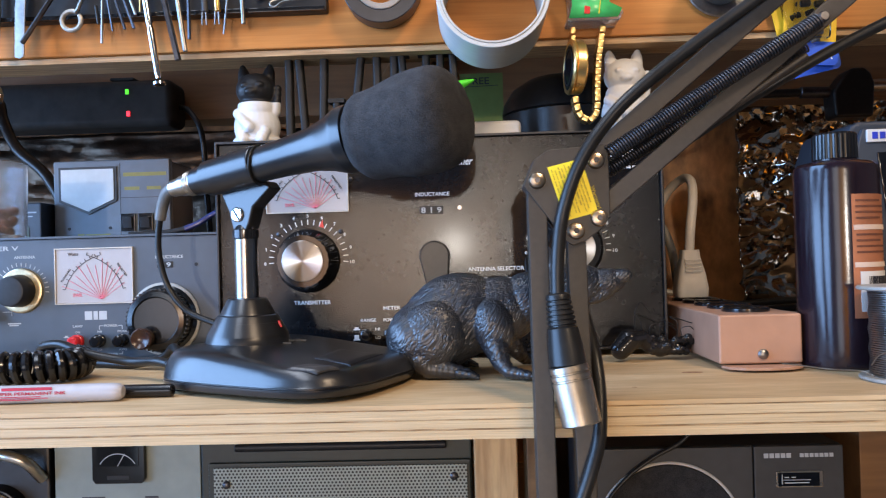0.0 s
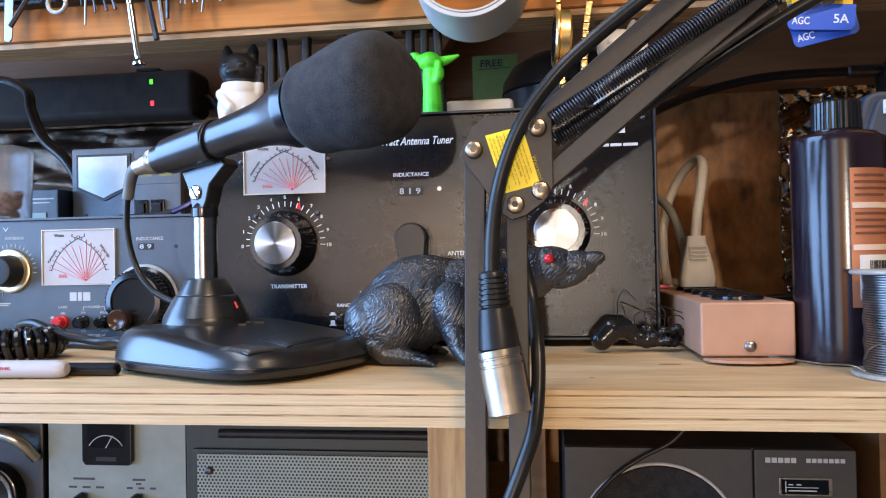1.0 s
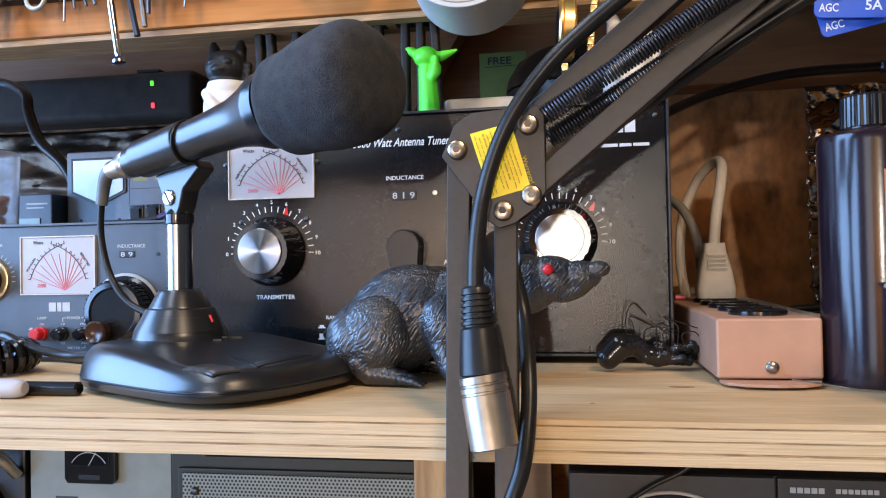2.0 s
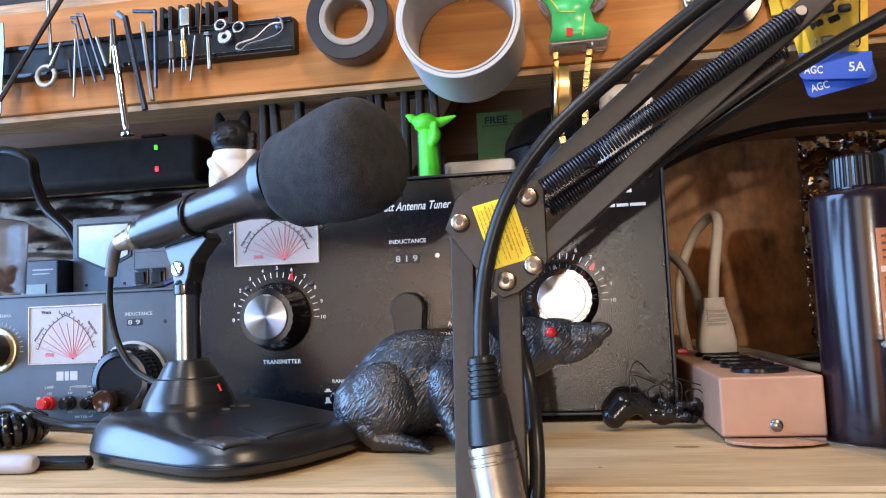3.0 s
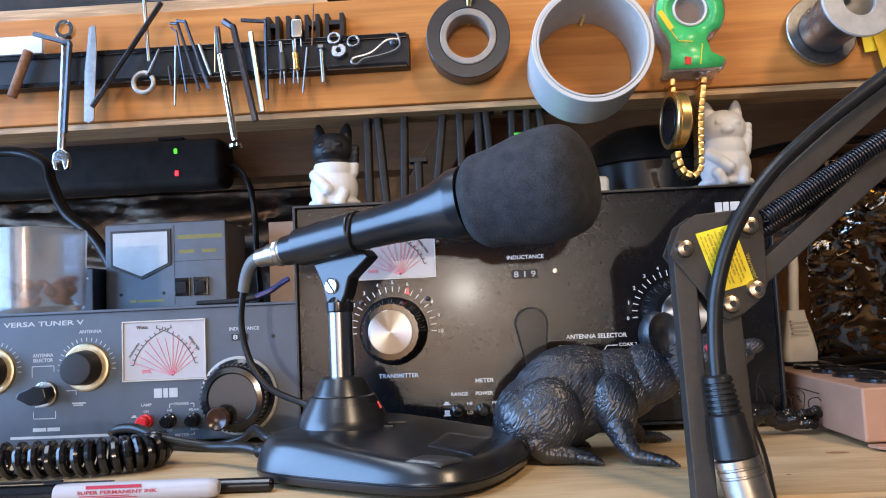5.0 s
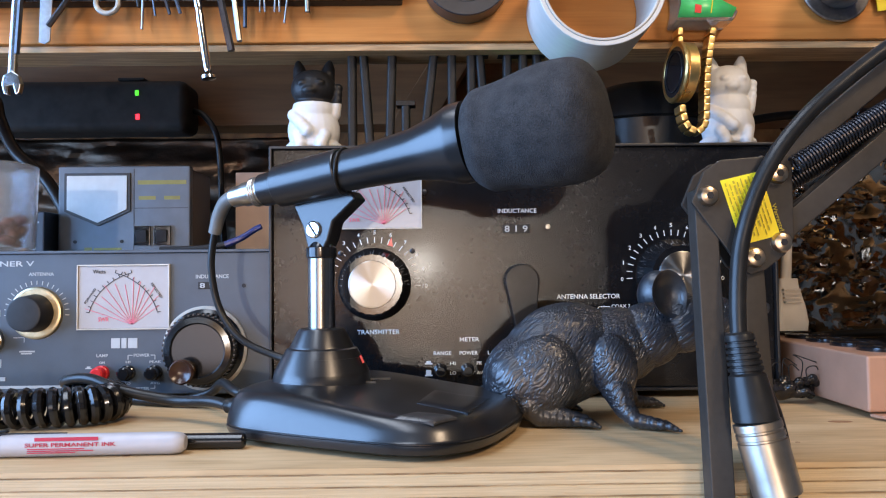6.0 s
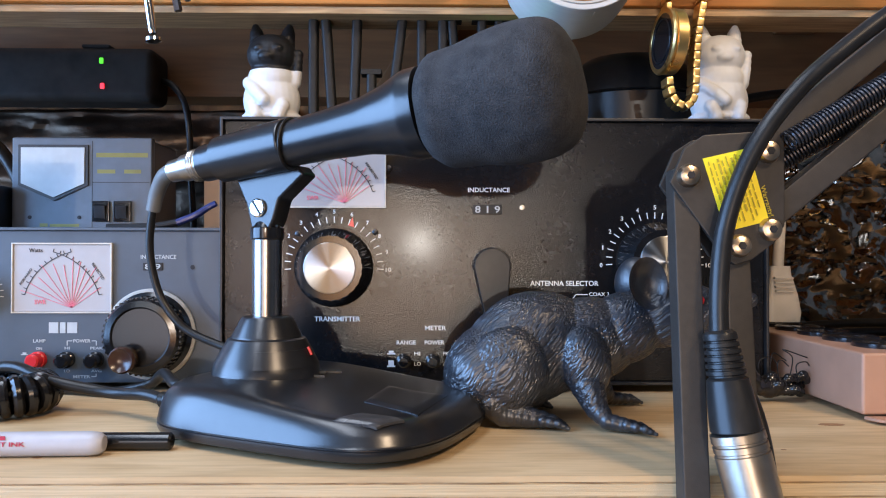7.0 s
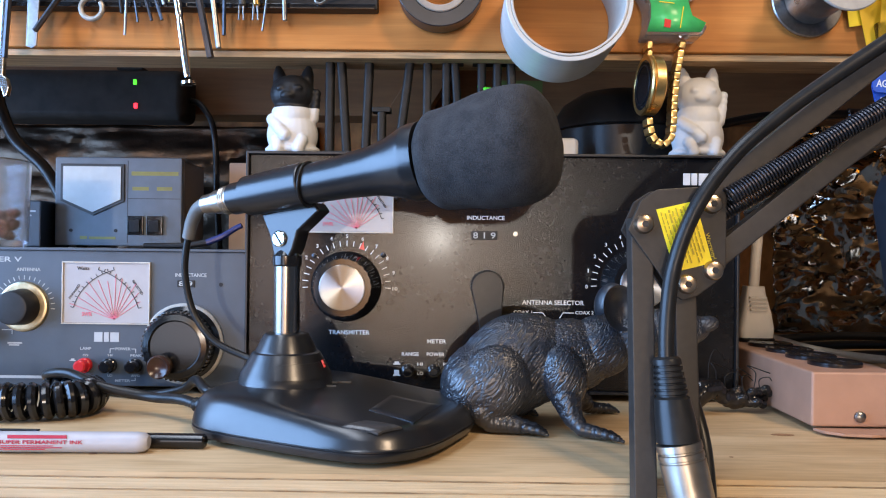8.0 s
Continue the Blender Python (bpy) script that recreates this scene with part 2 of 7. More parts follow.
M_PINK = mat("tan_pink_enamel", (0.42, 0.235, 0.155), 0.45, var=0.1, scale=60, bump=0.05)
M_BEIGE = mat("beige_cord_plastic", (0.47, 0.42, 0.35), 0.5, var=0.1, scale=100)
M_PEACH = mat("peach_card", (0.60, 0.47, 0.39), 0.7, var=0.08, scale=60)
M_NAVY = mat("dark_blue_case", (0.030, 0.040, 0.055), 0.45, var=0.2, scale=90)
M_BLUE = mat("blue_grip_plastic", (0.02, 0.04, 0.42), 0.35, var=0.15)
M_BLUEC = mat("blue_card", (0.02, 0.09, 0.45), 0.5, var=0.1, bump=0)
M_YCARD = mat("yellow_card", (0.80, 0.50, 0.02), 0.5, var=0.08, bump=0)
M_COPPER = mat("copper_foil_label", (0.46, 0.18, 0.09), 0.45, 0.4, var=0.15, scale=80, bump=0.03)
M_BOTTLE = mat("dark_amber_plastic", (0.011, 0.006, 0.009), 0.16, var=0.5, scale=60, bump=0.04, rvar=0.05)
M_NOTE = mat("olive_paper", (0.17, 0.22, 0.05), 0.8, var=0.1)
M_FOIL = mat("crumpled_dark_foil", (0.42, 0.365, 0.30), 0.13, 1.0, var=0.35, scale=40, bump=0.25, bscale=120, dist=0.002, rvar=0.05)
# Foil copy for the left sheet, colour darkened to mute the window's reflection.
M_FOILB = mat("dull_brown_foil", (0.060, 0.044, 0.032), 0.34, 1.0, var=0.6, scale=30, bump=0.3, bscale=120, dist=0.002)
M_LCD = mat("grey_green_screen", (0.13, 0.19, 0.16), 0.25, var=0.1, bump=0)
M_SCREEN = mat("dark_glass_screen", (0.006, 0.007, 0.009), 0.08, var=0.2, bump=0, rvar=0.03)
M_WINDOW = mat("milky_meter_window", (0.80, 0.83, 0.82), 0.10, var=0.05, bump=0, rvar=0.04)
M_PAPER = mat("paper_edges", (0.60, 0.57, 0.53), 0.7, var=0.15)
M_SPINEA = mat("red_paper", (0.42, 0.10, 0.09), 0.6)
M_SPINEB = mat("blue_paper", (0.15, 0.20, 0.34), 0.6)


# ---- mesh helpers ----
def finish(bm, name, material, smooth=True, angle=35):
    me = bpy.data.meshes.new(name)
    bmesh.ops.recalc_face_normals(bm, faces=bm.faces)
    if smooth:
        for f in bm.faces:
            f.smooth = True
        for e in bm.edges:
            if len(e.link_faces) == 2 and e.calc_face_angle(0) > radians(angle):
                e.smooth = False
    bm.to_mesh(me)
    bm.free()
    for m in material if isinstance(material, (list, tuple)) else (material,):
        me.materials.append(m)
    return me


def thing(name, at, label, category, group="", kind=""):
    ob = new(name)
    ob.empty_display_size = 0.02
    ob.location = at
    return tagged(ob, label, category, group, kind)


def even(ob, smooth=True):
    """Let the large faces rule the shading, so that flat panels stay flat up to their rounded edges."""
    if smooth and len(ob.data.polygons) < 3000:
        wn = ob.modifiers.new("shading", "WEIGHTED_NORMAL")
        wn.keep_sharp, wn.weight = True, 80
    return ob


def solid(name, bm, material, label, category, group="", kind="", smooth=True):
    return tagged(even(new(name, finish(bm, name, material, smooth)), smooth), label, category, group, kind)


def place_of(ob):
    m = ob.matrix_basis.copy() if ob.parent is None else place_of(ob.parent) @ ob.matrix_parent_inverse @ ob.matrix_basis
    return m


def part(name, bm, material, parent, label="", smooth=True):
    ob = new(name, bm if isinstance(bm, bpy.types.Mesh) else finish(bm, name, material, smooth))
    even(ob, smooth and not isinstance(bm, bpy.types.Mesh))
    ob.parent = parent
    ob.matrix_parent_inverse = place_of(parent).inverted()
    if label:
        ob["label"] = label
    return ob


def box(x0, x1, y0, y1, z0, z1, bevel=0.0006, seg=2, bm=None):
    b = bmesh.new()
    bmesh.ops.create_cube(b, size=1, matrix=Matrix.Translation(((x0 + x1) / 2, (y0 + y1) / 2, (z0 + z1) / 2)) @ Matrix.Diagonal((x1 - x0, y1 - y0, z1 - z0, 1)))
    if bevel:
        bmesh.ops.bevel(b, geom=b.edges, offset=bevel, segments=seg, affect="EDGES", profile=0.5)
    return b if bm is None else add(bm, b)


def add(bm, other):
    me = bpy.data.meshes.new("tmp")
    other.to_mesh(me)
    other.free()
    bm.from_mesh(me)
    bpy.data.meshes.remove(me)
    return bm


def lathe(profile, at, axis, seg=40, bm=None):
    """Turn (distance along the axis, radius) pairs round an axis through at."""
    b = bmesh.new() if bm is None else bm
    m = Matrix.Translation(at) @ Vector(axis).normalized().to_track_quat("Z", "Y").to_matrix().to_4x4()
    rings = []
    for s, r in profile:
        if r < 1e-6:
            rings.append([b.verts.new(m @ Vector((0, 0, s)))])
        else:
            rings.append([b.verts.new(m @ Vector((r * math.cos(2 * math.pi * k / seg), r * math.sin(2 * math.pi * k / seg), s))) for k in range(seg)])
    for a, c in zip(rings, rings[1:]):
        for k in range(seg):
            j = (k + 1) % seg
            q = [a[k % len(a)], a[j % len(a)], c[j % len(c)], c[k % len(c)]]
            q = list(dict.fromkeys(q))
            if len(q) > 2:
                b.faces.new(q)
    for ring in (rings[0], rings[-1]):
        if len(ring) > 2:
            b.faces.new(ring)
    return b


def ring_solid(at, axis, r_in, r_out, depth, seg=64, chamfer=0.0006):
    b = bmesh.new()
    m = Matrix.Translation(at) @ Vector(axis).normalized().to_track_quat("Z", "Y").to_matrix().to_4x4()
    c = chamfer
    prof = [(r_in, c), (r_in + c, 0), (r_out - c, 0), (r_out, c), (r_out, depth - c), (r_out - c, depth), (r_in + c, depth), (r_in, depth - c)]
    rings = [[b.verts.new(m @ Vector((r * math.cos(2 * math.pi * k / seg), r * math.sin(2 * math.pi * k / seg), s))) for k in range(seg)] for r, s in prof]
    for i in range(8):
        a, d = rings[i], rings[(i + 1) % 8]
        for k in range(seg):
            b.faces.new((a[k], a[(k + 1) % seg], d[(k + 1) % seg], d[k]))
    return b


def rod(p, q, r, r2=None, seg=16, bm=None, sides=None):
    p, q = Vector(p), Vector(q)
    d = (q - p).length
    r2 = r if r2 is None else r2
    c = min(r, r2, d / 2) * 0.25
    return lathe([(0, r - c), (c, r), (d - c, r2), (d, r2 - c)], p, q - p, sides or seg, bm)


def smooth_path(pts, n=8):
    pts = [Vector(p) for p in pts]
    out = []
    ext = [2 * pts[0] - pts[1]] + pts + [2 * pts[-1] - pts[-2]]
    for i in range(1, len(ext) - 2):
        a, b, c, d = ext[i - 1:i + 3]
        for k in range(n):
            t = k / n
            out.append(0.5 * (2 * b + (c - a) * t + (2 * a - 5 * b + 4 * c - d) * t * t + (3 * b - a - 3 * c + d) * t ** 3))
    return out + [pts[-1]]


def tube(pts, r, n=8, seg=12, bm=None, smooth=True):
    """A round cord along a smooth path; r is a radius or a function of 0..1."""
    b = bmesh.new() if bm is None else bm
    path = smooth_path(pts, n) if smooth else [Vector(p) for p in pts]
    rings, up = [], Vector((0.13, 0.2, 0.97)).normalized()
    for i, p in enumerate(path):
        t = (path[min(i + 1, len(path) - 1)] - path[max(i - 1, 0)]).normalized()
        side = up.cross(t)
        side = side.normalized() if side.length > 1e-4 else t.orthogonal().normalized()
        up = t.cross(side).normalized()
        rr = r(i / (len(path) - 1)) if callable(r) else r
        rings.append([b.verts.new(p + rr * (math.cos(2 * math.pi * k / seg) * side + math.sin(2 * math.pi * k / seg) * up)) for k in range(seg)])
    for a, c in zip(rings, rings[1:]):
        for k in range(seg):
            b.faces.new((a[k], a[(k + 1) % seg], c[(k + 1) % seg], c[k]))
    b.faces.new(rings[0]), b.faces.new(rings[-1])
    return b


def prism(outline, y0, y1, bevel=0.0005, seg=2):
    """An outline of (x, z) pairs drawn out from y0 to y1."""
    b = bmesh.new()
    f = b.faces.new([b.verts.new((x, y0, z)) for x, z in outline])
    r = bmesh.ops.extrude_face_region(b, geom=[f])
    bmesh.ops.translate(b, verts=[v for v in r["geom"] if isinstance(v, bmesh.types.BMVert)], vec=(0, y1 - y0, 0))
    if bevel:
        bmesh.ops.bevel(b, geom=b.edges, offset=bevel, segments=seg, affect="EDGES", profile=0.5)
    return b


def arc(cx, cz, r, a0, a1, n=16):
    return [(cx + r * math.cos(radians(a0 + (a1 - a0) * k / n)), cz + r * math.sin(radians(a0 + (a1 - a0) * k / n))) for k in range(n + 1)]


def turned(bm, m):
    bmesh.ops.transform(bm, matrix=m, verts=bm.verts)
    return bm


def about(point, m):
    return Matrix.Translation(point) @ m @ Matrix.Translation(-Vector(point))


def fused(bm, voxel=0.0012, rounds=3):
    """Melt overlapping bodies into one skin."""
    me = bpy.data.meshes.new("melt")
    bm.to_mesh(me)
    bm.free()
    ob = new("melt", me)
    rm = ob.modifiers.new("r", "REMESH")
    rm.mode, rm.voxel_size = "VOXEL", voxel
    sm = ob.modifiers.new("s", "SMOOTH")
    sm.factor, sm.iterations = 0.5, rounds
    bpy.context.view_layer.update()
    done = bpy.data.meshes.new_from_object(ob.evaluated_get(bpy.context.evaluated_depsgraph_get()))
    bpy.data.objects.remove(ob)
    bpy.data.meshes.remove(me)
    b = bmesh.new()
    b.from_mesh(done)
    bpy.data.meshes.remove(done)
    return b


def egg(bm, at, r, rot=(0, 0, 0), u=24, v=14):
    m = Matrix.Translation(at) @ Euler([radians(a) for a in rot]).to_matrix().to_4x4() @ Matrix.Diagonal((*r, 1))
    bmesh.ops.create_uvsphere(bm, u_segments=u, v_segments=v, radius=1, matrix=m)
    return bm


def limb(bm, pts):
    """A fleshy limb: (x, y, z, radius) along its length."""
    for a, c in zip(pts, pts[1:]):
        n = max(2, int((Vector(c[:3]) - Vector(a[:3])).length / 0.003))
        for k in range(n + 1):
            t = k / n
            x, y, z, r = [a[i] * (1 - t) + c[i] * t for i in range(4)]
            egg(bm, (x, y, z), (r, r, r), u=12, v=8)
    return bm


def lettering(body, x0, x1, z0, z1, y, material, parent, name="lettering", m=None, label="", lean=0.0):
    """Words with the built-in font, fitted into a rectangle that faces -y (or turned by m)."""
    cu = bpy.data.curves.new("words", "FONT")
    cu.body, cu.extrude, cu.offset, cu.shear, cu.resolution_u = body, 0.012, 0.012, lean, 3
    ob = new("words", cu)
    bpy.context.view_layer.update()
    me = bpy.data.meshes.new_from_object(ob.evaluated_get(bpy.context.evaluated_depsgraph_get()))
    bpy.data.objects.remove(ob)
    bpy.data.curves.remove(cu)
    xs, ys = [v.co.x for v in me.vertices], [v.co.y for v in me.vertices]
    ax, ay = (x1 - x0) / max(1e-6, max(xs) - min(xs)), (z1 - z0) / max(1e-6, max(ys) - min(ys))
    for v in me.vertices:
        v.co = Vector((x0 + (v.co.x - min(xs)) * ax, y - 0.00012 - v.co.z * 0.008, z0 + (v.co.y - min(ys)) * ay))
    if m is not None:
        me.transform(m)
    me.materials.clear()
    me.materials.append(material)
    return part(name, me, material, parent, label)


def flat(x0, x1, z0, z1, y, t=0.0003):
    return box(x0, x1, y - t, y, z0, z1, 0)


def strokes(lines, y, w=0.0004, t=0.00025):
    """Printed lines: (x0, z0, x1, z1) each, on a face towards -y."""
    b = bmesh.new()
    for x0, z0, x1, z1 in lines:
        d = Vector((x1 - x0, 0, z1 - z0))
        n = Vector((-d.z, 0, d.x)).normalized() * w / 2
        q = [Vector((x0, y, z0)) - n, Vector((x1, y, z1)) - n, Vector((x1, y, z1)) + n, Vector((x0, y, z0)) + n]
        f = [b.verts.new(p) for p in q] + [b.verts.new(p - Vector((0, t, 0))) for p in q]
        b.faces.new(f[4:]), b.faces.new(f[:4])
        for k in range(4):
            b.faces.new((f[k], f[(k + 1) % 4], f[4 + (k + 1) % 4], f[4 + k]))
    return b


def screw_head(at, axis, r, parent, name="screw", material=None):
    b = lathe([(0, r), (r * 0.35, r), (r * 0.62, r * 0.7), (r * 0.72, 0)], at, axis, 20)
    s = part(name, b, material or M_STEEL, parent)
    return s


# ---- the large structure ----
def wall(name, x0, x1, y0, y1, z0, z1, material, label):
    return solid(name, box(x0, x1, y0, y1, z0, z1, 0), material, label, "wall", kind="structure", smooth=False)


BACK = 1.19
solid("floor", box(-1.8, 2.2, -2.6, 1.4, -0.1, 0, 0), M_FLOOR, "bare grey concrete garage floor", "floor", kind="structure", smooth=False)
solid("ceiling", box(-1.8, 2.2, -2.6, 1.4, 2.5, 2.6, 0), M_ROOM, "plain board garage ceiling", "ceiling", kind="structure", smooth=False)
wall("wall_north", -1.8, 2.2, BACK, 1.4, 0, 2.5, M_OSB, "brown strand board wall behind the bench")
wall("wall_east", 2.1, 2.2, -2.5, BACK, 0, 2.5, M_ROOM, "plain board garage wall")
wall("wall_west_low", -1.8, -1.6, -2.5, BACK, 0, 0.95, M_ROOM, "plain board garage wall under the window")
wall("wall_west_top", -1.8, -1.6, -2.5, BACK, 2.35, 2.5, M_ROOM, "plain board garage wall over the window")
wall("wall_west_near", -1.8, -1.6, -2.5, -1.15, 0.95, 2.35, M_ROOM, "plain board garage wall beside the window")
wall("wall_west_far", -1.8, -1.6, 0.85, BACK, 0.95, 2.35, M_ROOM, "plain board garage wall beside the window")
wall("wall_south_east", 0.42, 2.2, -2.6, -2.5, 0, 2.5, M_ROOM, "plain board garage wall beside the open door")
wall("wall_south_top", -1.52, 0.42, -2.6, -2.5, 2.08, 2.5, M_ROOM, "plain board garage wall over the open door")
wall("wall_south_west", -1.8, -1.52, -2.6, -2.5, 0, 2.5, M_ROOM, "plain board garage wall beside the open door")

# Unseen housing, added to go with the overhead fill.
lamp = thing("shop_light", (-0.35, 0.18, 2.5), "white ceiling shop light over the bench", "ceiling light")
part("housing", box(-0.52, -0.18, -0.45, 0.81, 2.40, 2.4998, 0.004), M_WHITE, lamp)
# Framing on the back wall, above the strand board.
solid("wall_plate", box(-1.6, 2.1, BACK - 0.05, BACK, 1.462, 1.60, 0.002), M_STUD, "brown horizontal framing timber on the back wall", "timber", kind="structure")
solid("wall_block", box(0.50, 0.545, BACK - 0.075, BACK - 0.052, 1.535, 1.60, 0.002), M_STUD, "short brown timber block nailed to the framing", "timber", kind="structure")
solid("brace", turned(box(0.075, 0.115, BACK - 0.09, BACK - 0.054, 1.40, 1.62, 0.002), about((0.095, 1.15, 1.5), Matrix.Rotation(radians(32), 4, "Y"))), M_STUD,
      "dark diagonal timber brace behind the shelf", "timber", kind="structure")

# The plywood shelf: a face veneer and the plies of its front edge.
shelf = thing("shelf", (0.1, 0.88, 1.184), "pale birch plywood shelf with raw layered edge", "shelf", kind="structure")
FRONT, TOPZ = 0.5725, 1.2
plies = [(0.0, 0.0022, M_TOP), (0.0022, 0.0009, M_PLYX), (0.0031, 0.0045, M_PLY), (0.0076, 0.0008, M_PLYX), (0.0084, 0.0040, M_PLY), (0.0124, 0.0011, M_PLYX), (0.0135, 0.0045, M_PLY)]
for d, t, m in plies:
    b = bmesh.new()
    n, xs = 90, [-0.9 + 1.9 * k / 90 for k in range(91)]
    rows = []
    for x in xs:
        off = 0.0007 * noise.noise(Vector((x * 35, d * 900, 3))) + (0.0005 if m is M_PLYX else 0)
        rows.append([b.verts.new((x, y, z)) for y, z in ((FRONT + off, TOPZ - d), (BACK, TOPZ - d), (BACK, TOPZ - d - t), (FRONT + off, TOPZ - d - t))])
    for a, c in zip(rows, rows[1:]):
        for k in range(4):
            b.faces.new((a[k], a[(k + 1) % 4], c[(k + 1) % 4], c[k]))
    b.faces.new(rows[0]), b.faces.new(rows[-1])
    part("veneer" if d == 0 else "ply", b, m, shelf, smooth=False)
kn = bmesh.new()
for x, y, rx, ry in ((0.308, 0.657, 0.0065, 0.0028), (-0.05, 0.60, 0.002, 0.0012), (0.262, 0.61, 0.0012, 0.0008)):
    lathe([(0, 1), (1, 1)], (0, 0, 0), (0, 0, 1), 20, kn)
    bmesh.ops.transform(kn, matrix=Matrix.Translation((x, y, TOPZ - 0.0004)) @ Matrix.Diagonal((rx, ry, 0.0005, 1)), verts=kn.verts[-40:])
part("knot", kn, mat("knot_wood", (0.30, 0.155, 0.07), 0.6, var=0.3, scale=300), shelf, "dark oval wood knot")

solid("lower_shelf", box(-0.9, 1.0, 0.545, BACK, 0.982, 1.0, 0.001), M_TOP, "pale plywood shelf carrying radios and speakers", "shelf", kind="structure")
solid("post", box(0.1715, 0.1975, 0.638, 0.676, 1.0, 1.1818, 0.0015), M_POST, "short pine post holding up the shelf", "post", kind="structure")
solid("rear_post", box(0.2145, 0.2375, 0.80, 0.84, 1.0, 1.1818, 0.0015), M_STUD, "short brown pine post under the shelf", "post", kind="structure")
solid("side_rail", box(0.46, 0.50, 0.76, BACK, 1.0, 1.1818, 0.0015), M_STUD, "brown timber rail under the shelf", "timber", kind="structure")
bench = thing("workbench", (0.1, 0.87, 0), "plain wooden workbench carrying the shelves", "workbench", kind="structure")
part("leg", box(-0.88, -0.79, 0.56, 0.65, 0, 0.9815, 0.002), M_POST, bench)
part("leg", box(0.89, 0.98, 0.56, 0.65, 0, 0.9815, 0.002), M_POST, bench)
part("leg", box(-0.88, -0.79, 1.09, 1.18, 0, 0.9815, 0.002), M_POST, bench)
part("leg", box(0.89, 0.98, 1.09, 1.18, 0, 0.9815, 0.002), M_POST, bench)

# Upper shelf: a fir beam in front, a board below it and laths on top.
solid("beam", box(-0.9, 1.0, 0.750, 0.788, 1.4372, 1.5175, 0.0018), M_BEAM, "orange varnished fir beam with tools and tape rolls hung on it", "beam", kind="structure")
solid("beam_board", box(-0.9, 1.0, 0.7535, 0.786, 1.4325, 1.437, 0.0004), M_LATH, "thin board edge under the fir beam", "board", kind="structure")
solid("upper_shelf", box(-0.9, 1.0, 0.7885, 0.93, 1.498, 1.5175, 0.0006), M_LATH, "wooden upper shelf board", "shelf", kind="structure")
solid("upper_back_panel", box(-0.9, 1.0, 0.90, 0.912, 1.5178, 1.9, 0.0006), M_LATH, "pale wooden panel behind the upper shelf", "panel", kind="structure")
solid("lath", prism([(-0.9, 1.5177), (0.013, 1.5177), (0.005, 1.5283), (-0.9, 1.5283)], 0.757, 0.89, 0.0008), M_LATH, "pale wooden lath with a bevelled end on the beam", "lath", kind="structure")
solid("lath", prism([(0.049, 1.5177), (1.0, 1.5177), (1.0, 1.5275), (0.043, 1.5275)], 0.757, 0.89, 0.0008), M_LATH, "rough wooden lath under a row of booklets", "lath", kind="structure")
crate = thing("black_storage_box", (-0.37, 0.83, 1.5285), "large glossy black box on the wooden lath", "box")
part("body", box(-0.75, 0.014, 0.775, 0.895, 1.5285, 1.66, 0.006, 3), M_MATT, crate)
part("bottom_rim", box(-0.752, 0.016, 0.7725, 0.7748, 1.5290, 1.5365, 0.001), M_SATIN, crate, "low black bottom rim")
random.seed(5)
x, k = 0.041, 0
while x < 0.36:
    w = random.uniform(0.0022, 0.0048)
    m = random.choice((M_PAPER, M_PAPER, M_PAPER, M_WHITE, M_SPINEA, M_SPINEB, M_CARD))
    solid("booklet", box(x, x + w - 0.0003, 0.765 + random.uniform(0, 0.004), 0.88, 1.5278, 1.62 + random.uniform(-0.006, 0.006), 0.0003, 1), m,
          "thin printed booklet standing in a row on the lath", "booklet", "booklets on the lath")
    x += w

# ---- hung foil ----
def foil(name, x0, x1, z0, z1, y, n, seed, label, fold, depth, material):
    b = bmesh.new()
    nx, nz = n, int(n * (z1 - z0) / (x1 - x0)) + 8
    grid = []
    for i in range(nx + 1):
        col = []
        for j in range(nz + 1):
            x, z = x0 + (x1 - x0) * i / nx, z0 + (z1 - z0) * j / nz
            p = Vector((x * fold[0] + seed, z * fold[1], seed))
            p += 0.5 * noise.noise_vector(p * 0.7)
            ridge = abs(noise.noise(p)) + 0.45 * abs(noise.noise(p * 2.3)) + 0.16 * abs(noise.noise(p * 4.7))
            edge = 0.004 * noise.noise(Vector((z * 60, seed, 1)))
            col.append(b.verts.new((x + (edge if i in (0, nx) else 0), y - depth * ridge, z + 0.002 * noise.noise(p * 3))))
        grid.append(col)
    for i in range(nx):
        for j in range(nz):
            b.faces.new((grid[i][j], grid[i + 1][j], grid[i + 1][j + 1], grid[i][j + 1]))
    ob = tagged(new(name, finish(b, name, material, True, 32)), label, "foil", kind="structure")
    so = ob.modifiers.new("thick", "SOLIDIFY")
    so.thickness, so.offset = 0.0006, 1
    return ob


foil("foil_sheet", 0.527, 1.1, 1.203, 1.468, BACK - 0.004, 150, 3.1, "crumpled dark reflective foil sheet on the wall", (19, 26), 0.025, M_FOIL)
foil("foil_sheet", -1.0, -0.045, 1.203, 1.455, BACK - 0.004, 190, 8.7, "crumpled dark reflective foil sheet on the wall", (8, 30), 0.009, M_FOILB)


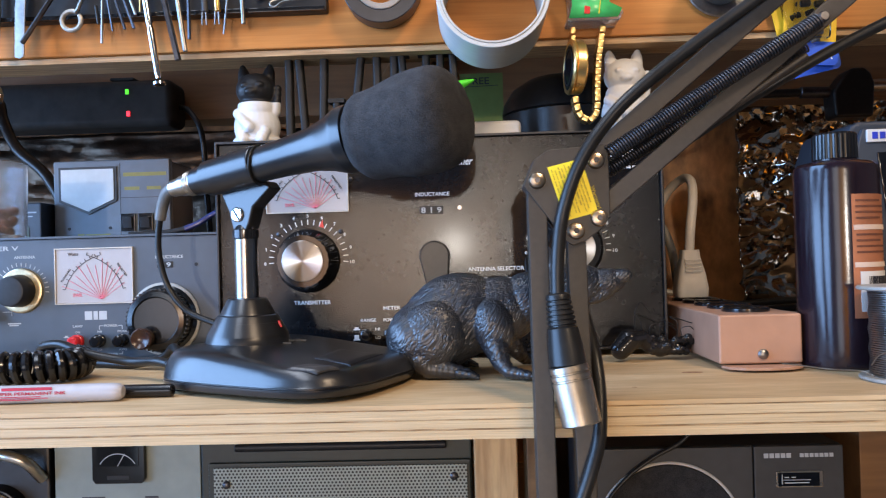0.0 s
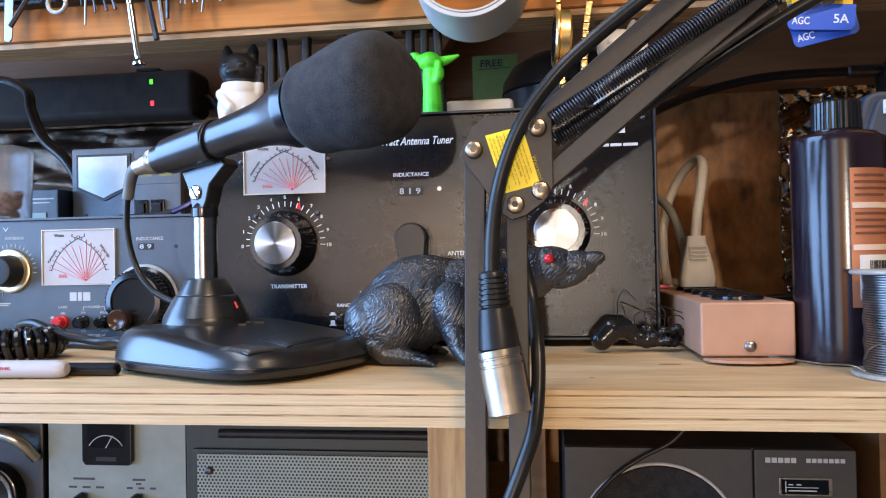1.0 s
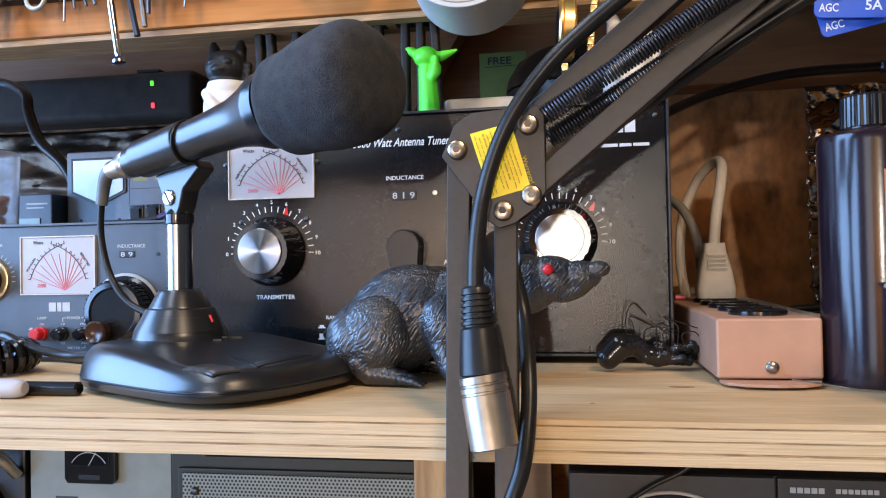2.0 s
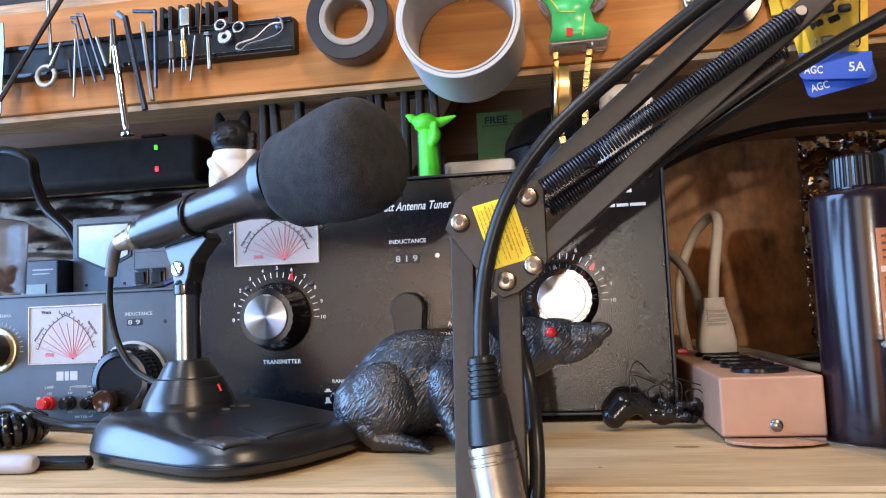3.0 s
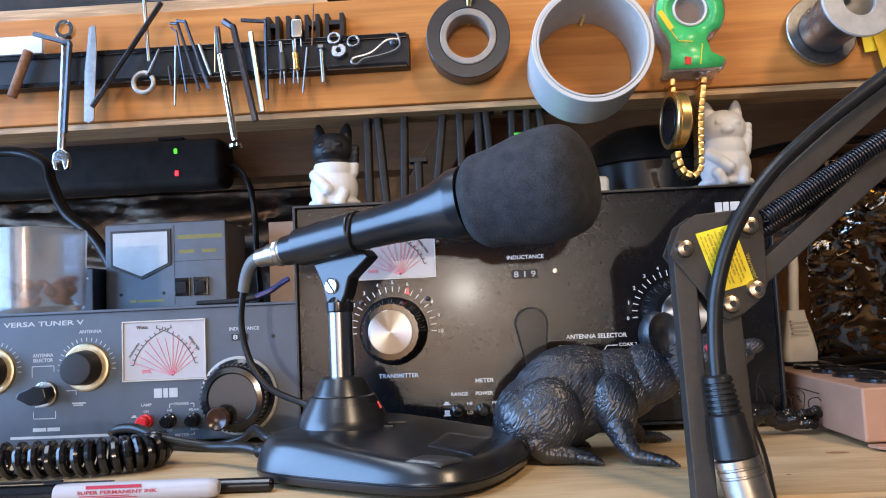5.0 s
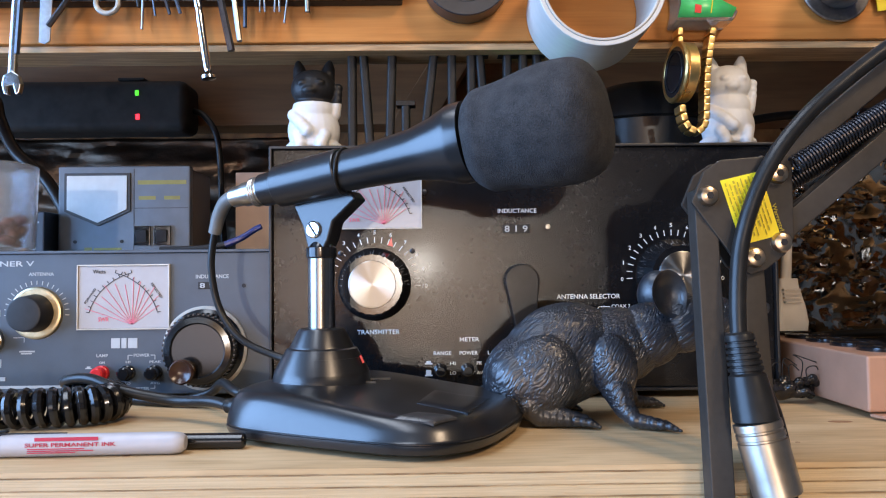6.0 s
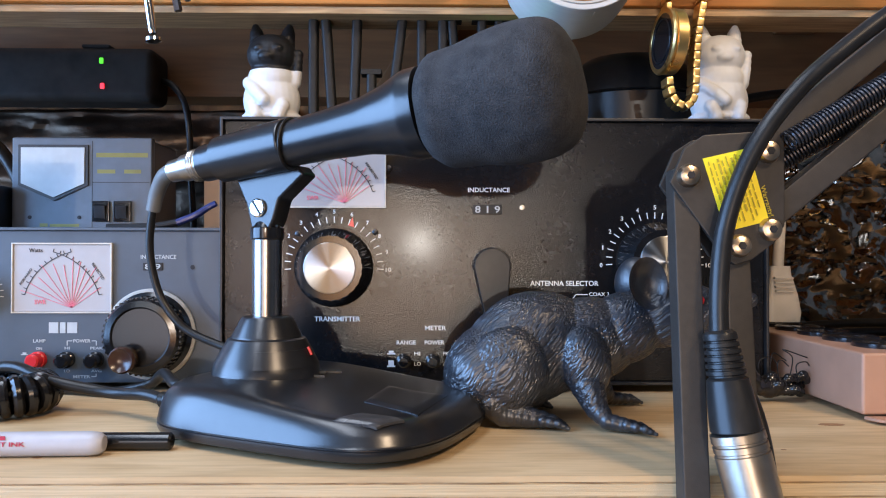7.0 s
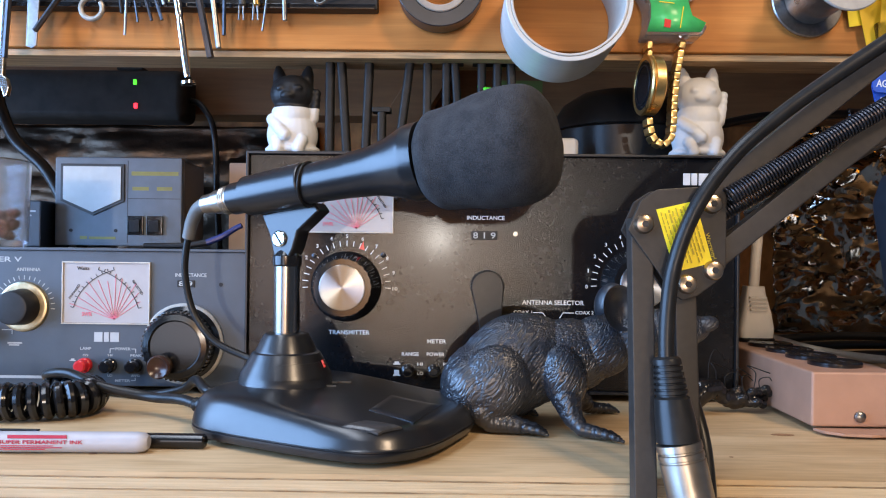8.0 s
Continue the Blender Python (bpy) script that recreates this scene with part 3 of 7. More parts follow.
# ---- large antenna tuner ----
def dial_scale(cx, cz, r0, r1, y, count, parent, a0=184, a1=-4, digits=True, material=None):
    lines = []
    for k in range(count):
        a = radians(a0 + (a1 - a0) * k / (count - 1))
        lines.append((cx + r0 * math.cos(a), cz + r0 * math.sin(a), cx + r1 * math.cos(a), cz + r1 * math.sin(a)))
    for line in lines:
        part("dial_mark", strokes([line], y, 0.00055), material or M_INK, parent, smooth=False)
    if digits:
        for k in range(0, 11):
            a = radians(a0 + (a1 - a0) * k / 10)
            px, pz, h = cx + (r1 + 0.003) * math.cos(a), cz + (r1 + 0.003) * math.sin(a), 0.0013
            w = 0.0003 if k == 1 else 0.0008 if k < 10 else 0.0017
            lettering(str(k), px - w, px + w, pz - h, pz + h, y, material or M_INK, parent, "numeral")


def turn_knob(cx, cz, y, r, rc, depth, parent, name="knob"):
    """A fluted black skirt knob with a spun metal cap."""
    b = bmesh.new()
    n = 96
    prof = [(0, r), (0.003, r), (0.005, r * 0.965), (depth * 0.75, r * 0.86), (depth, r * 0.80)]
    rings = []
    for s, rr in prof:
        rings.append([b.verts.new((cx + rr * (1 - (0.02 if (k // 2) % 2 and s > 0.004 else 0)) * math.cos(2 * math.pi * k / n), y - s,
                                   cz + rr * (1 - (0.02 if (k // 2) % 2 and s > 0.004 else 0)) * math.sin(2 * math.pi * k / n))) for k in range(n)])
    for a, c in zip(rings, rings[1:]):
        for k in range(n):
            b.faces.new((a[k], a[(k + 1) % n], c[(k + 1) % n], c[k]))
    b.faces.new(rings[0]), b.faces.new(rings[-1])
    k = part(name, b, M_GLOSSB, parent, "black fluted knob")
    cap = lathe([(0, rc), (0.0012, rc), (0.0016, rc - 0.0006), (0.0014, 0.0)], (0, 0, 0), (0, -1, 0), 64)
    cp = part("cap", cap, M_SPINCAP, k, "spun aluminium cap")
    cp.location = (cx, y - depth, cz)
    return k


def spun_cap():
    m = bpy.data.materials.new("spun_cap")
    m.use_nodes = True
    b = m.node_tree.nodes["Principled BSDF"]
    b.inputs["Base Color"].default_value, b.inputs["Metallic"].default_value = (0.29, 0.29, 0.29, 1), 1.0
    b.inputs["Roughness"].default_value, b.inputs["Anisotropic"].default_value = 0.34, 0.95
    b.inputs["Anisotropic Rotation"].default_value = 0.25
    tan = m.node_tree.nodes.new("ShaderNodeTangent")
    tan.direction_type, tan.axis = "RADIAL", "Y"
    m.node_tree.links.new(tan.outputs[0], b.inputs["Tangent"])
    return m


M_SPINCAP = spun_cap()


def cross_meter(x0, x1, z0, z1, y, parent, name="meter"):
    """A cross-needle power meter: card, two scale arcs, a fan of red lines, clear front frame."""
    card = part(name, box(x0, x1, y - 0.0012, y + 0.002, z0, z1, 0.0004), M_METER, parent, "pale cross-needle meter face")
    w, h, yy = x1 - x0, z1 - z0, y - 0.0013
    cx, cz = x0 + w * 0.60, z0 + h * 0.06
    fan = []
    for k in range(12):
        a = radians(160 - 12 * k)
        rr = h * (0.80 - 0.06 * (k % 3))
        side = 1.0 if math.cos(a) < 0 else 0.72
        fan.append((cx, cz, cx + rr * side * math.cos(a), cz + rr * math.sin(a) * 0.95))
    for line in fan:
        part("scale_line", strokes([line], yy, 0.0003), M_PINKINK, card, "red scale line", smooth=False)
    lines = []
    for side in (-1, 1):
        ex, ez = (x0 + x1) / 2 - side * w * 0.28, z0 + h * 0.04
        pts = [(ex + side * w * 0.68 * math.cos(radians(t)), ez + h * 0.88 * math.sin(radians(t))) for t in range(14, 77, 3)]
        lines += [(*p, *q) for p, q in zip(pts, pts[1:])]
        for p in pts[::2]:
            d = Vector((p[0] - ex, p[1] - ez)).normalized() * h * 0.05
            lines.append((p[0], p[1], p[0] + d.x, p[1] + d.y))
    part("scale_arc", strokes([l for l in lines if x0 < l[2] < x1 and z0 < l[3] < z1], yy, 0.00045), M_DARKINK, card, "dark scale arcs", smooth=False)
    lettering("Watts", x0 + w * 0.16, x0 + w * 0.30, z0 + h * 0.88, z0 + h * 0.94, yy, M_DARKINK, card)
    lettering("SWR", x0 + w * 0.22, x0 + w * 0.34, z0 + h * 0.11, z0 + h * 0.18, yy, M_PINKINK, card)
    for ax, az, ang, word in ((x0 + w * 0.13, z0 + h * 0.52, 55, "FORWARD"), (x0 + w * 0.87, z0 + h * 0.60, -55, "REFLECTED")):
        lettering(word, ax - w * 0.10, ax + w * 0.10, az - h * 0.020, az + h * 0.020, yy, M_DARKINK, card, m=about((ax, yy, az), Matrix.Rotation(radians(-ang), 4, "Y")))
    fr = 0.0009
    for n, q in (("frame_bar", (x0 - fr, x1 + fr, z1, z1 + fr)), ("frame_bar", (x0 - fr, x1 + fr, z0 - fr, z0)), ("frame_bar", (x0 - fr, x0, z0, z1)), ("frame_bar", (x1, x1 + fr, z0, z1))):
        part(n, box(q[0], q[1], y - 0.0022, y + 0.002, q[2], q[3], 0.0002), M_CLEARFR, card)
    return card


M_CLEARFR = mat("yellowed_clear_edge", (0.52, 0.48, 0.42), 0.25, var=0.2)


def counter(x0, x1, z0, z1, y, digits, parent):
    c = part("turns_counter", box(x0, x1, y - 0.0006, y + 0.002, z0, z1, 0.0003), M_BLACK, parent, "black turns counter window")
    n = len(digits)
    for k, d in enumerate(digits):
        w = (x1 - x0) / n
        g = 0.42 if d == '1' else 0.22
        lettering(d, x0 + w * (k + g), x0 + w * (k + 1 - g), z0 + (z1 - z0) * 0.15, z0 + (z1 - z0) * 0.85, y - 0.0007, M_INKG, c, "numeral")


def bars(rects, y, material, parent, name="printed_bar", label=""):
    for x0, x1, z0, z1 in rects:
        part(name, flat(x0, x1, z0, z1, y), material, parent, label, smooth=False)


PY = 0.746
tuner = thing("antenna_tuner", (0.15, 0.9, 1.2), "large black crinkle-painted antenna tuner on the plywood shelf", "radio tuner")
part("case", box(-0.0155, 0.3155, PY + 0.0035, 1.05, 1.2055, 1.3655, 0.0012), M_CASE, tuner)
part("front_panel", box(-0.0145, 0.3145, PY, PY + 0.003, 1.2065, 1.3645, 0.0006), M_CRINKLE, tuner, "black crinkle front panel")
for x0, x1, z0, z1 in ((-0.0155, 0.3155, 1.3647, 1.3665), (-0.0155, 0.3155, 1.2045, 1.2063), (-0.0165, -0.0147, 1.2045, 1.3665), (0.3147, 0.3165, 1.2045, 1.3665)):
    part("lip", box(x0, x1, PY - 0.0035, PY + 0.006, z0, z1, 0.0004), M_CASE, tuner)
for x in (0.01, 0.29):
    for y in (0.77, 1.02):
        part("foot", lathe([(0, 0.007), (0.0045, 0.008)], (x, y, 1.2001), (0, 0, 1), 20), M_RUBBER, tuner)
cross_meter(0.0222, 0.0825, 1.3125, 1.3485, PY, tuner)
turn_knob(0.052, 1.2755, PY, 0.0237, 0.0150, 0.021, tuner)
dial_scale(0.052, 1.2765, 0.0262, 0.0300, PY, 21, tuner)
part("pointer_mark", prism([(0.0605, 1.3010), (0.0640, 1.3000), (0.0632, 1.3062)], PY - 0.0004, PY, 0), M_RED, tuner, "red pointer mark")
turn_knob(0.2475, 1.2795, PY, 0.0237, 0.0150, 0.021, tuner)
dial_scale(0.2475, 1.2795, 0.0262, 0.0300, PY, 21, tuner)
part("pointer_mark", prism([(0.2655, 1.2985), (0.2690, 1.2965), (0.2698, 1.3028)], PY - 0.0004, PY, 0), M_RED, tuner, "red pointer mark")
# pointer knob of the inductance crank
LZ = 1.2766
out = arc(0.1470, LZ, 0.0108, -8, 188, 30) + [(0.1440, LZ - 0.0360), (0.1460, LZ - 0.0420), (0.1530, LZ - 0.0420), (0.1550, LZ - 0.0360)]
lever = part("pointer_knob", prism(out, PY - 0.016, PY - 0.002, 0.0009), M_RUBBER, tuner, "black teardrop pointer knob")
kb = bmesh.new()
for k in range(22):
    a = radians(-8 + 196 * k / 21)
    rod((0.147 + 0.0108 * math.cos(a), PY - 0.0155, LZ + 0.0108 * math.sin(a)), (0.147 + 0.0108 * math.cos(a), PY - 0.0025, LZ + 0.0108 * math.sin(a)), 0.0006, seg=6, bm=kb)
part("grip", kb, M_BLACK, lever)
lettering("INDUCTANCE", 0.1332, 0.1588, 1.3215, 1.3243, PY, M_INK, tuner)
counter(0.1362, 0.1540, 1.3080, 1.3140, PY, "819", tuner)
part("indicator_hole", lathe([(0, 0.0017), (0.0006, 0.0017), (0.0008, 0.0012)], (0.1662, PY, 1.3122), (0, -1, 0), 16), M_NICKEL, tuner)
lettering("TRANSMITTER", 0.0402, 0.0680, 1.2428, 1.2458, PY, M_INK, tuner)
lettering("ANTENNA SELECTOR", 0.1712, 0.2130, 1.2645, 1.2676, PY, M_INK, tuner)
lettering("COAX 2", 0.2072, 0.2196, 1.2583, 1.2606, PY, M_INK, tuner)
lettering("COAX 1", 0.1655, 0.1780, 1.2583, 1.2606, PY, M_INK, tuner)
for line in ([(0.1990, 1.2592, 0.2062, 1.2592), (0.1990, 1.2592, 0.1965, 1.2555), (0.1785, 1.2592, 0.1850, 1.2592), (0.1850, 1.2592, 0.1880, 1.2555)]):
    part("printed_line", strokes([line], PY, 0.0006), M_INK, tuner, smooth=False)
lettering("METER", 0.1072, 0.1200, 1.2375, 1.2402, PY, M_INK, tuner)
lettering("RANGE", 0.0900, 0.1016, 1.2288, 1.2313, PY, M_INK, tuner)
lettering("POWER", 0.1070, 0.1190, 1.2288, 1.2313, PY, M_INK, tuner)
lettering("LAMP", 0.1255, 0.1360, 1.2288, 1.2313, PY, M_INK, tuner)
for x, a, c in ((0.0945, "HI", "LO"), (0.1120, "PK", "AV"), (0.1300, "ON", "")):
    part("push_button", lathe([(0, 0.0044), (0.004, 0.0044), (0.0045, 0.0036), (0.0105, 0.0034), (0.0112, 0.0026)], (x, PY, 1.2195), (0, -1, 0), 24), M_GLOSSB, tuner, "black push button")
    lettering(a, x + 0.0062, x + 0.0098, 1.2222, 1.2244, PY, M_INK, tuner)
    if c:
        lettering(c, x + 0.0062, x + 0.0102, 1.2160, 1.2182, PY, M_INK, tuner)
bars([(0.0842, 0.0892, 1.2228, 1.2236), (0.0852, 0.0882, 1.2236, 1.2250), (0.0842, 0.0892, 1.2152, 1.2160), (0.0850, 0.0884, 1.2160, 1.2192)], PY, M_INK, tuner, "printed_symbol")
lettering("3000 Watt Antenna Tuner", 0.1105, 0.1770, 1.3440, 1.3498, PY, M_INK, tuner, lean=0.35)
bars([(0.2790, 0.2838, 1.3465, 1.3545), (0.2846, 0.2885, 1.3465, 1.3545), (0.2895, 0.2960, 1.3465, 1.3545)], PY, M_INK, tuner, "printed_badge", "white maker's badge blocks")
bars([(0.2700, 0.2850, 1.3375, 1.3395), (0.2860, 0.2935, 1.3375, 1.3395), (0.2945, 0.3045, 1.3375, 1.3395)], PY, M_INK, tuner)
for x, z in ((0.0850, 1.3360), (0.0190, 1.3360), (0.3085, 1.3565), (0.1420, 1.3550), (0.0030, 1.2120), (0.3060, 1.2120), (0.0300, 1.2960), (0.0768, 1.2970)):
    screw_head((x, PY, z), (0, -1, 0), 0.0018, tuner, material=M_DKSTEEL)

# ---- smaller grey antenna tuner ----
GY = 0.748
GL = -0.288
small = thing("antenna_tuner", (-0.15, 0.9, 1.2), "blue-grey antenna tuner with a cross-needle meter beside the black one", "radio tuner")
part("case", box(GL, -0.0165, GY + 0.0025, 1.055, 1.2045, 1.2990, 0.0012), M_CASE, small)
part("front_panel", box(GL, -0.0175, GY, GY + 0.002, 1.2055, 1.2975, 0.0006), M_BLUEGREY, small, "blue-grey enamelled front panel")
part("lip", box(GL, -0.0158, GY - 0.002, GY + 0.006, 1.2977, 1.2995, 0.0003), M_BLUEGREY, small)
part("lip", box(-0.0175, -0.0158, GY - 0.002, GY + 0.006, 1.2045, 1.2977, 0.0003), M_CASE, small)
for x in (-0.26, -0.04):
    part("foot", lathe([(0, 0.006), (0.0042, 0.007)], (x, 0.775, 1.2001), (0, 0, 1), 20), M_RUBBER, small)
    part("foot", lathe([(0, 0.006), (0.0042, 0.007)], (x, 1.0, 1.2001), (0, 0, 1), 20), M_RUBBER, small)
cross_meter(-0.1415, -0.0830, 1.2485, 1.2893, GY, small)
# big crank knob with a spinner
crank = part("crank_knob", lathe([(0, 0.0255), (0.0025, 0.0255), (0.003, 0.0245), (0.004, 0.0228), (0.016, 0.0222), (0.0175, 0.021), (0.018, 0.0175), (0.0165, 0.0165), (0.0165, 0)], (-0.0590, GY, 1.2350), (0, -1, 0), 72), M_GLOSSB, small, "large black crank knob")
part("skirt", lathe([(0, 0.0275), (0.0015, 0.0275), (0.0022, 0.0262)], (-0.0590, GY, 1.2350), (0, -1, 0), 64), M_SKIRT, crank, "worn grey skirt ring")
gb = bmesh.new()
for k in range(44):
    a = 2 * math.pi * k / 44
    p = Vector((-0.0590 + 0.0226 * math.cos(a), 0, 1.2350 + 0.0226 * math.sin(a)))
    rod((p.x, GY - 0.0155, p.z), (p.x, GY - 0.0045, p.z), 0.0009, seg=6, bm=gb)
part("grip", gb, M_GLOSSB, crank)
part("spinner", lathe([(0, 0.004), (0.006, 0.0045), (0.010, 0.0072), (0.017, 0.0078), (0.0185, 0.0068), (0.0165, 0.0045), (0.016, 0)], (-0.0665, GY - 0.0085, 1.2225), (0, -1, 0), 32), mat("brown_bakelite", (0.045, 0.022, 0.016), 0.25, var=0.3), crank, "small brown spinner cap")
M_SKIRTB = mat("brassy_skirt", (0.50, 0.40, 0.24), 0.32, 0.9, var=0.2, scale=300)
# antenna knob, selector and a further knob
def grey_knob(cx, cz, kname, rad=0.0125):
    k = part(kname, lathe([(0, rad * 1.0), (0.012, rad * 0.92), (0.0150, rad * 0.88), (0.0155, rad * 0.78), (0.0152, 0)], (cx, GY - 0.0015, cz), (0, -1, 0), 48), M_BLACK, small, "black knob on a bright metal skirt")
    part("skirt", lathe([(0, rad * 1.38), (0.0022, rad * 1.34), (0.0028, rad * 1.2)], (cx, GY, cz), (0, -1, 0), 48), M_SKIRTB, k, "brassy metal skirt")
    return k


grey_knob(-0.1690, 1.2590, "knob")
dial_scale(-0.1690, 1.2590, 0.0185, 0.0212, GY, 19, small, digits=False, material=M_INKG)
grey_knob(-0.2380, 1.2590, "knob")
dial_scale(-0.2380, 1.2590, 0.0185, 0.0212, GY, 19, small, digits=False, material=M_INKG)
sel = part("selector_knob", lathe([(0, 0.0092), (0.0025, 0.0088), (0.003, 0.008)], (-0.1990, GY, 1.2415), (0, -1, 0), 32), M_NICKEL, small, "small selector knob")
part("pointer", prism([(-0.2125, 1.2400), (-0.2110, 1.2440), (-0.2010, 1.2480), (-0.1925, 1.2470), (-0.1905, 1.2400), (-0.1950, 1.2350), (-0.2030, 1.2350)], GY - 0.0145, GY - 0.0028, 0.0009), M_GLOSSB, sel, "black pointer")
lettering("VERSA TUNER V", -0.2300, -0.1710, 1.2895, 1.2930, GY, M_INKG, small)
lettering("ANTENNA", -0.1745, -0.1580, 1.2832, 1.2855, GY, M_INKG, small)
lettering("ANTENNA\nSELECTOR", -0.2085, -0.1935, 1.2640, 1.2700, GY, M_INKG, small)
lettering("INDUCTANCE", -0.0655, -0.0440, 1.2805, 1.2830, GY, M_INKG, small)
counter(-0.0640, -0.0520, 1.2735, 1.2782, GY, "89", small)
part("indicator_hole", lathe([(0, 0.0014), (0.0004, 0.0014)], (-0.0340, GY, 1.2755), (0, -1, 0), 16), M_BLACK, small)
for x, m, word in ((-0.1265, M_RED, "LAMP"), (-0.1095, M_GLOSSB, ""), (-0.0920, M_GLOSSB, "")):
    part("push_button", lathe([(0, 0.0050), (0.003, 0.0050), (0.0035, 0.0043), (0.0085, 0.0042), (0.0095, 0.0032)], (x, GY, 1.2195), (0, -1, 0), 24), m, small, "round push button")
lettering("LAMP", -0.1300, -0.1225, 1.2298, 1.2318, GY, M_INKG, small)
lettering("ON", -0.1282, -0.1246, 1.2254, 1.2270, GY, M_INKG, small)
lettering("POWER", -0.1058, -0.0955, 1.2298, 1.2318, GY, M_INKG, small)
lettering("HI", -0.1110, -0.1080, 1.2256, 1.2272, GY, M_INKG, small)
lettering("PEAK", -0.0955, -0.0880, 1.2256, 1.2272, GY, M_INKG, small)
lettering("LO", -0.1112, -0.1078, 1.2118, 1.2134, GY, M_INKG, small)
lettering("AVG", -0.0950, -0.0888, 1.2118, 1.2134, GY, M_INKG, small)
lettering("METER", -0.1058, -0.0955, 1.2082, 1.2100, GY, M_INKG, small)
for line in ([(-0.1095, 1.2280, -0.1095, 1.2308), (-0.1095, 1.2308, -0.1065, 1.2308), (-0.0920, 1.2280, -0.0920, 1.2308), (-0.0948, 1.2308, -0.0920, 1.2308),
                             (-0.0920, 1.2110, -0.0920, 1.2092), (-0.0948, 1.2092, -0.0920, 1.2092), (-0.2090, 1.2530, -0.2090, 1.2610), (-0.2090, 1.2610, -0.1930, 1.2610),
                             (-0.1930, 1.2610, -0.1930, 1.2570), (-0.1840, 1.2430, -0.1770, 1.2430), (-0.1770, 1.2430, -0.1770, 1.2400), (-0.2080, 1.2290, -0.2080, 1.2240), (-0.2080, 1.2240, -0.1920, 1.2240), (-0.1920, 1.2240, -0.1920, 1.2290)]):
    part("printed_line", strokes([line], GY, 0.0005), M_INKG, small, smooth=False)
bars([(-0.1372, -0.1330, 1.2222, 1.2228), (-0.1362, -0.1340, 1.2228, 1.2238), (-0.1366, -0.1336, 1.2120, 1.2140)], GY, M_INKG, small, "printed_symbol")
bars([(-0.1205, -0.1148, 1.2355, 1.2420), (-0.1138, -0.1105, 1.2355, 1.2420), (-0.1095, -0.1035, 1.2355, 1.2420)], GY, M_INKG, small, "printed_badge", "pale maker's badge blocks")
bars([(-0.2085, -0.1990, 1.2150, 1.2175), (-0.1980, -0.1890, 1.2150, 1.2175), (-0.2250, -0.1400, 1.2100, 1.2118)], GY, M_INKG, small)
for x in (-0.2080, -0.1800):
    bars([(x, x + 0.010, 1.2345 - 0.001, 1.2345), (x + 0.001, x + 0.008, 1.2322, 1.2330)], GY, M_INKG, small)

# ---- under the shelf ----
def under():
    sp = thing("speaker", (0.343, 0.8, 1.0), "dark grey station speaker with a ringed round grille under the shelf", "speaker")
    y = 0.736
    part("case", box(0.2495, 0.4370, y + 0.004, 0.99, 1.0065, 1.1335, 0.002), M_CASE, sp)
    part("grille_panel", box(0.2500, 0.3722, y, y + 0.0038, 1.007, 1.1330, 0.0012), M_DKG, sp, "dark grey speaker panel")
    part("control_panel", box(0.3730, 0.4365, y, y + 0.0038, 1.007, 1.1330, 0.0012), M_DKG, sp, "dark grey control panel")
    part("ring", ring_solid((0.3115, y - 0.0012, 1.0700), (0, 1, 0), 0.0515, 0.0535, 0.0025), M_PALE, sp, "pale trim ring")
    part("cone", lathe([(0, 0.0512), (0.0008, 0.0505), (0.0004, 0.02), (0.0012, 0.0)], (0.3115, y - 0.0003, 1.0700), (0, -1, 0), 64), M_FOAM, sp, "black cloth grille")
    d = part("display", box(0.3880, 0.4210, y - 0.0010, y + 0.002, 1.1035, 1.1150, 0.0005), M_NICKEL, sp, "small framed dark legend window")
    part("glass", box(0.3892, 0.4185, y - 0.0016, y - 0.0005, 1.1045, 1.1140, 0.0002), M_SCREEN, d)
    bars([(0.3915, 0.3922, 1.1060, 1.1130), (0.3922, 0.4120, 1.1088, 1.1093), (0.3935, 0.3965, 1.1105, 1.1113), (0.3985, 0.4015, 1.1105, 1.1113), (0.3935, 0.4110, 1.1066, 1.1074)], y - 0.0017, M_INKG, d)
    bars([(0.3800 + 0.0040 * k, 0.3832 + 0.0040 * k, 1.1245, 1.1278) for k in range(5)] + [(0.4055 + 0.0035 * k, 0.4082 + 0.0035 * k, 1.1248, 1.1275) for k in range(7)], y, M_INKG, sp, "printed_badge", "pale maker's name bars")
    for x in (0.262, 0.425):
        part("foot", lathe([(0, 0.007), (0.0062, 0.008)], (x, 0.76, 1.0002), (0, 0, 1), 16), M_RUBBER, sp)
        part("foot", lathe([(0, 0.007), (0.0062, 0.008)], (x, 0.96, 1.0002), (0, 0, 1), 16), M_RUBBER, sp)
    rx = thing("receiver", (-0.11, 0.9, 1.0), "sage grey radio panel with a small black meter under the shelf", "radio")
    y = 0.790
    part("case", box(-0.1705, -0.0500, y + 0.0032, 1.05, 1.0005, 1.160, 0.001), M_CASE, rx)
    part("front_panel", box(-0.1705, -0.0500, y, y + 0.003, 1.0005, 1.160, 0.001), M_SAGE, rx)
    mt = part("meter", prism([(-0.1370, 1.150), (-0.1370, 1.1035), (-0.1345, 1.1000), (-0.0965, 1.1000), (-0.0940, 1.1035), (-0.0940, 1.150)], y - 0.005, y - 0.0002, 0.0008), M_GLOSSB, rx, "black meter housing")
    part("meter_dial", prism([(-0.1325, 1.140), (-0.1325, 1.1140), (-0.0985, 1.1140), (-0.0985, 1.140)], y - 0.0056, y - 0.0048, 0.0003), M_SCREEN, mt)
    a = arc(-0.1155, 1.108, 0.0165, 150, 30, 14)
    part("scale_arc", strokes([(*p, *q) for p, q in zip(a, a[1:])] + [(-0.1155, 1.1145, -0.1095, 1.1245)], y - 0.0058, 0.0006), M_INKG, mt, smooth=False)
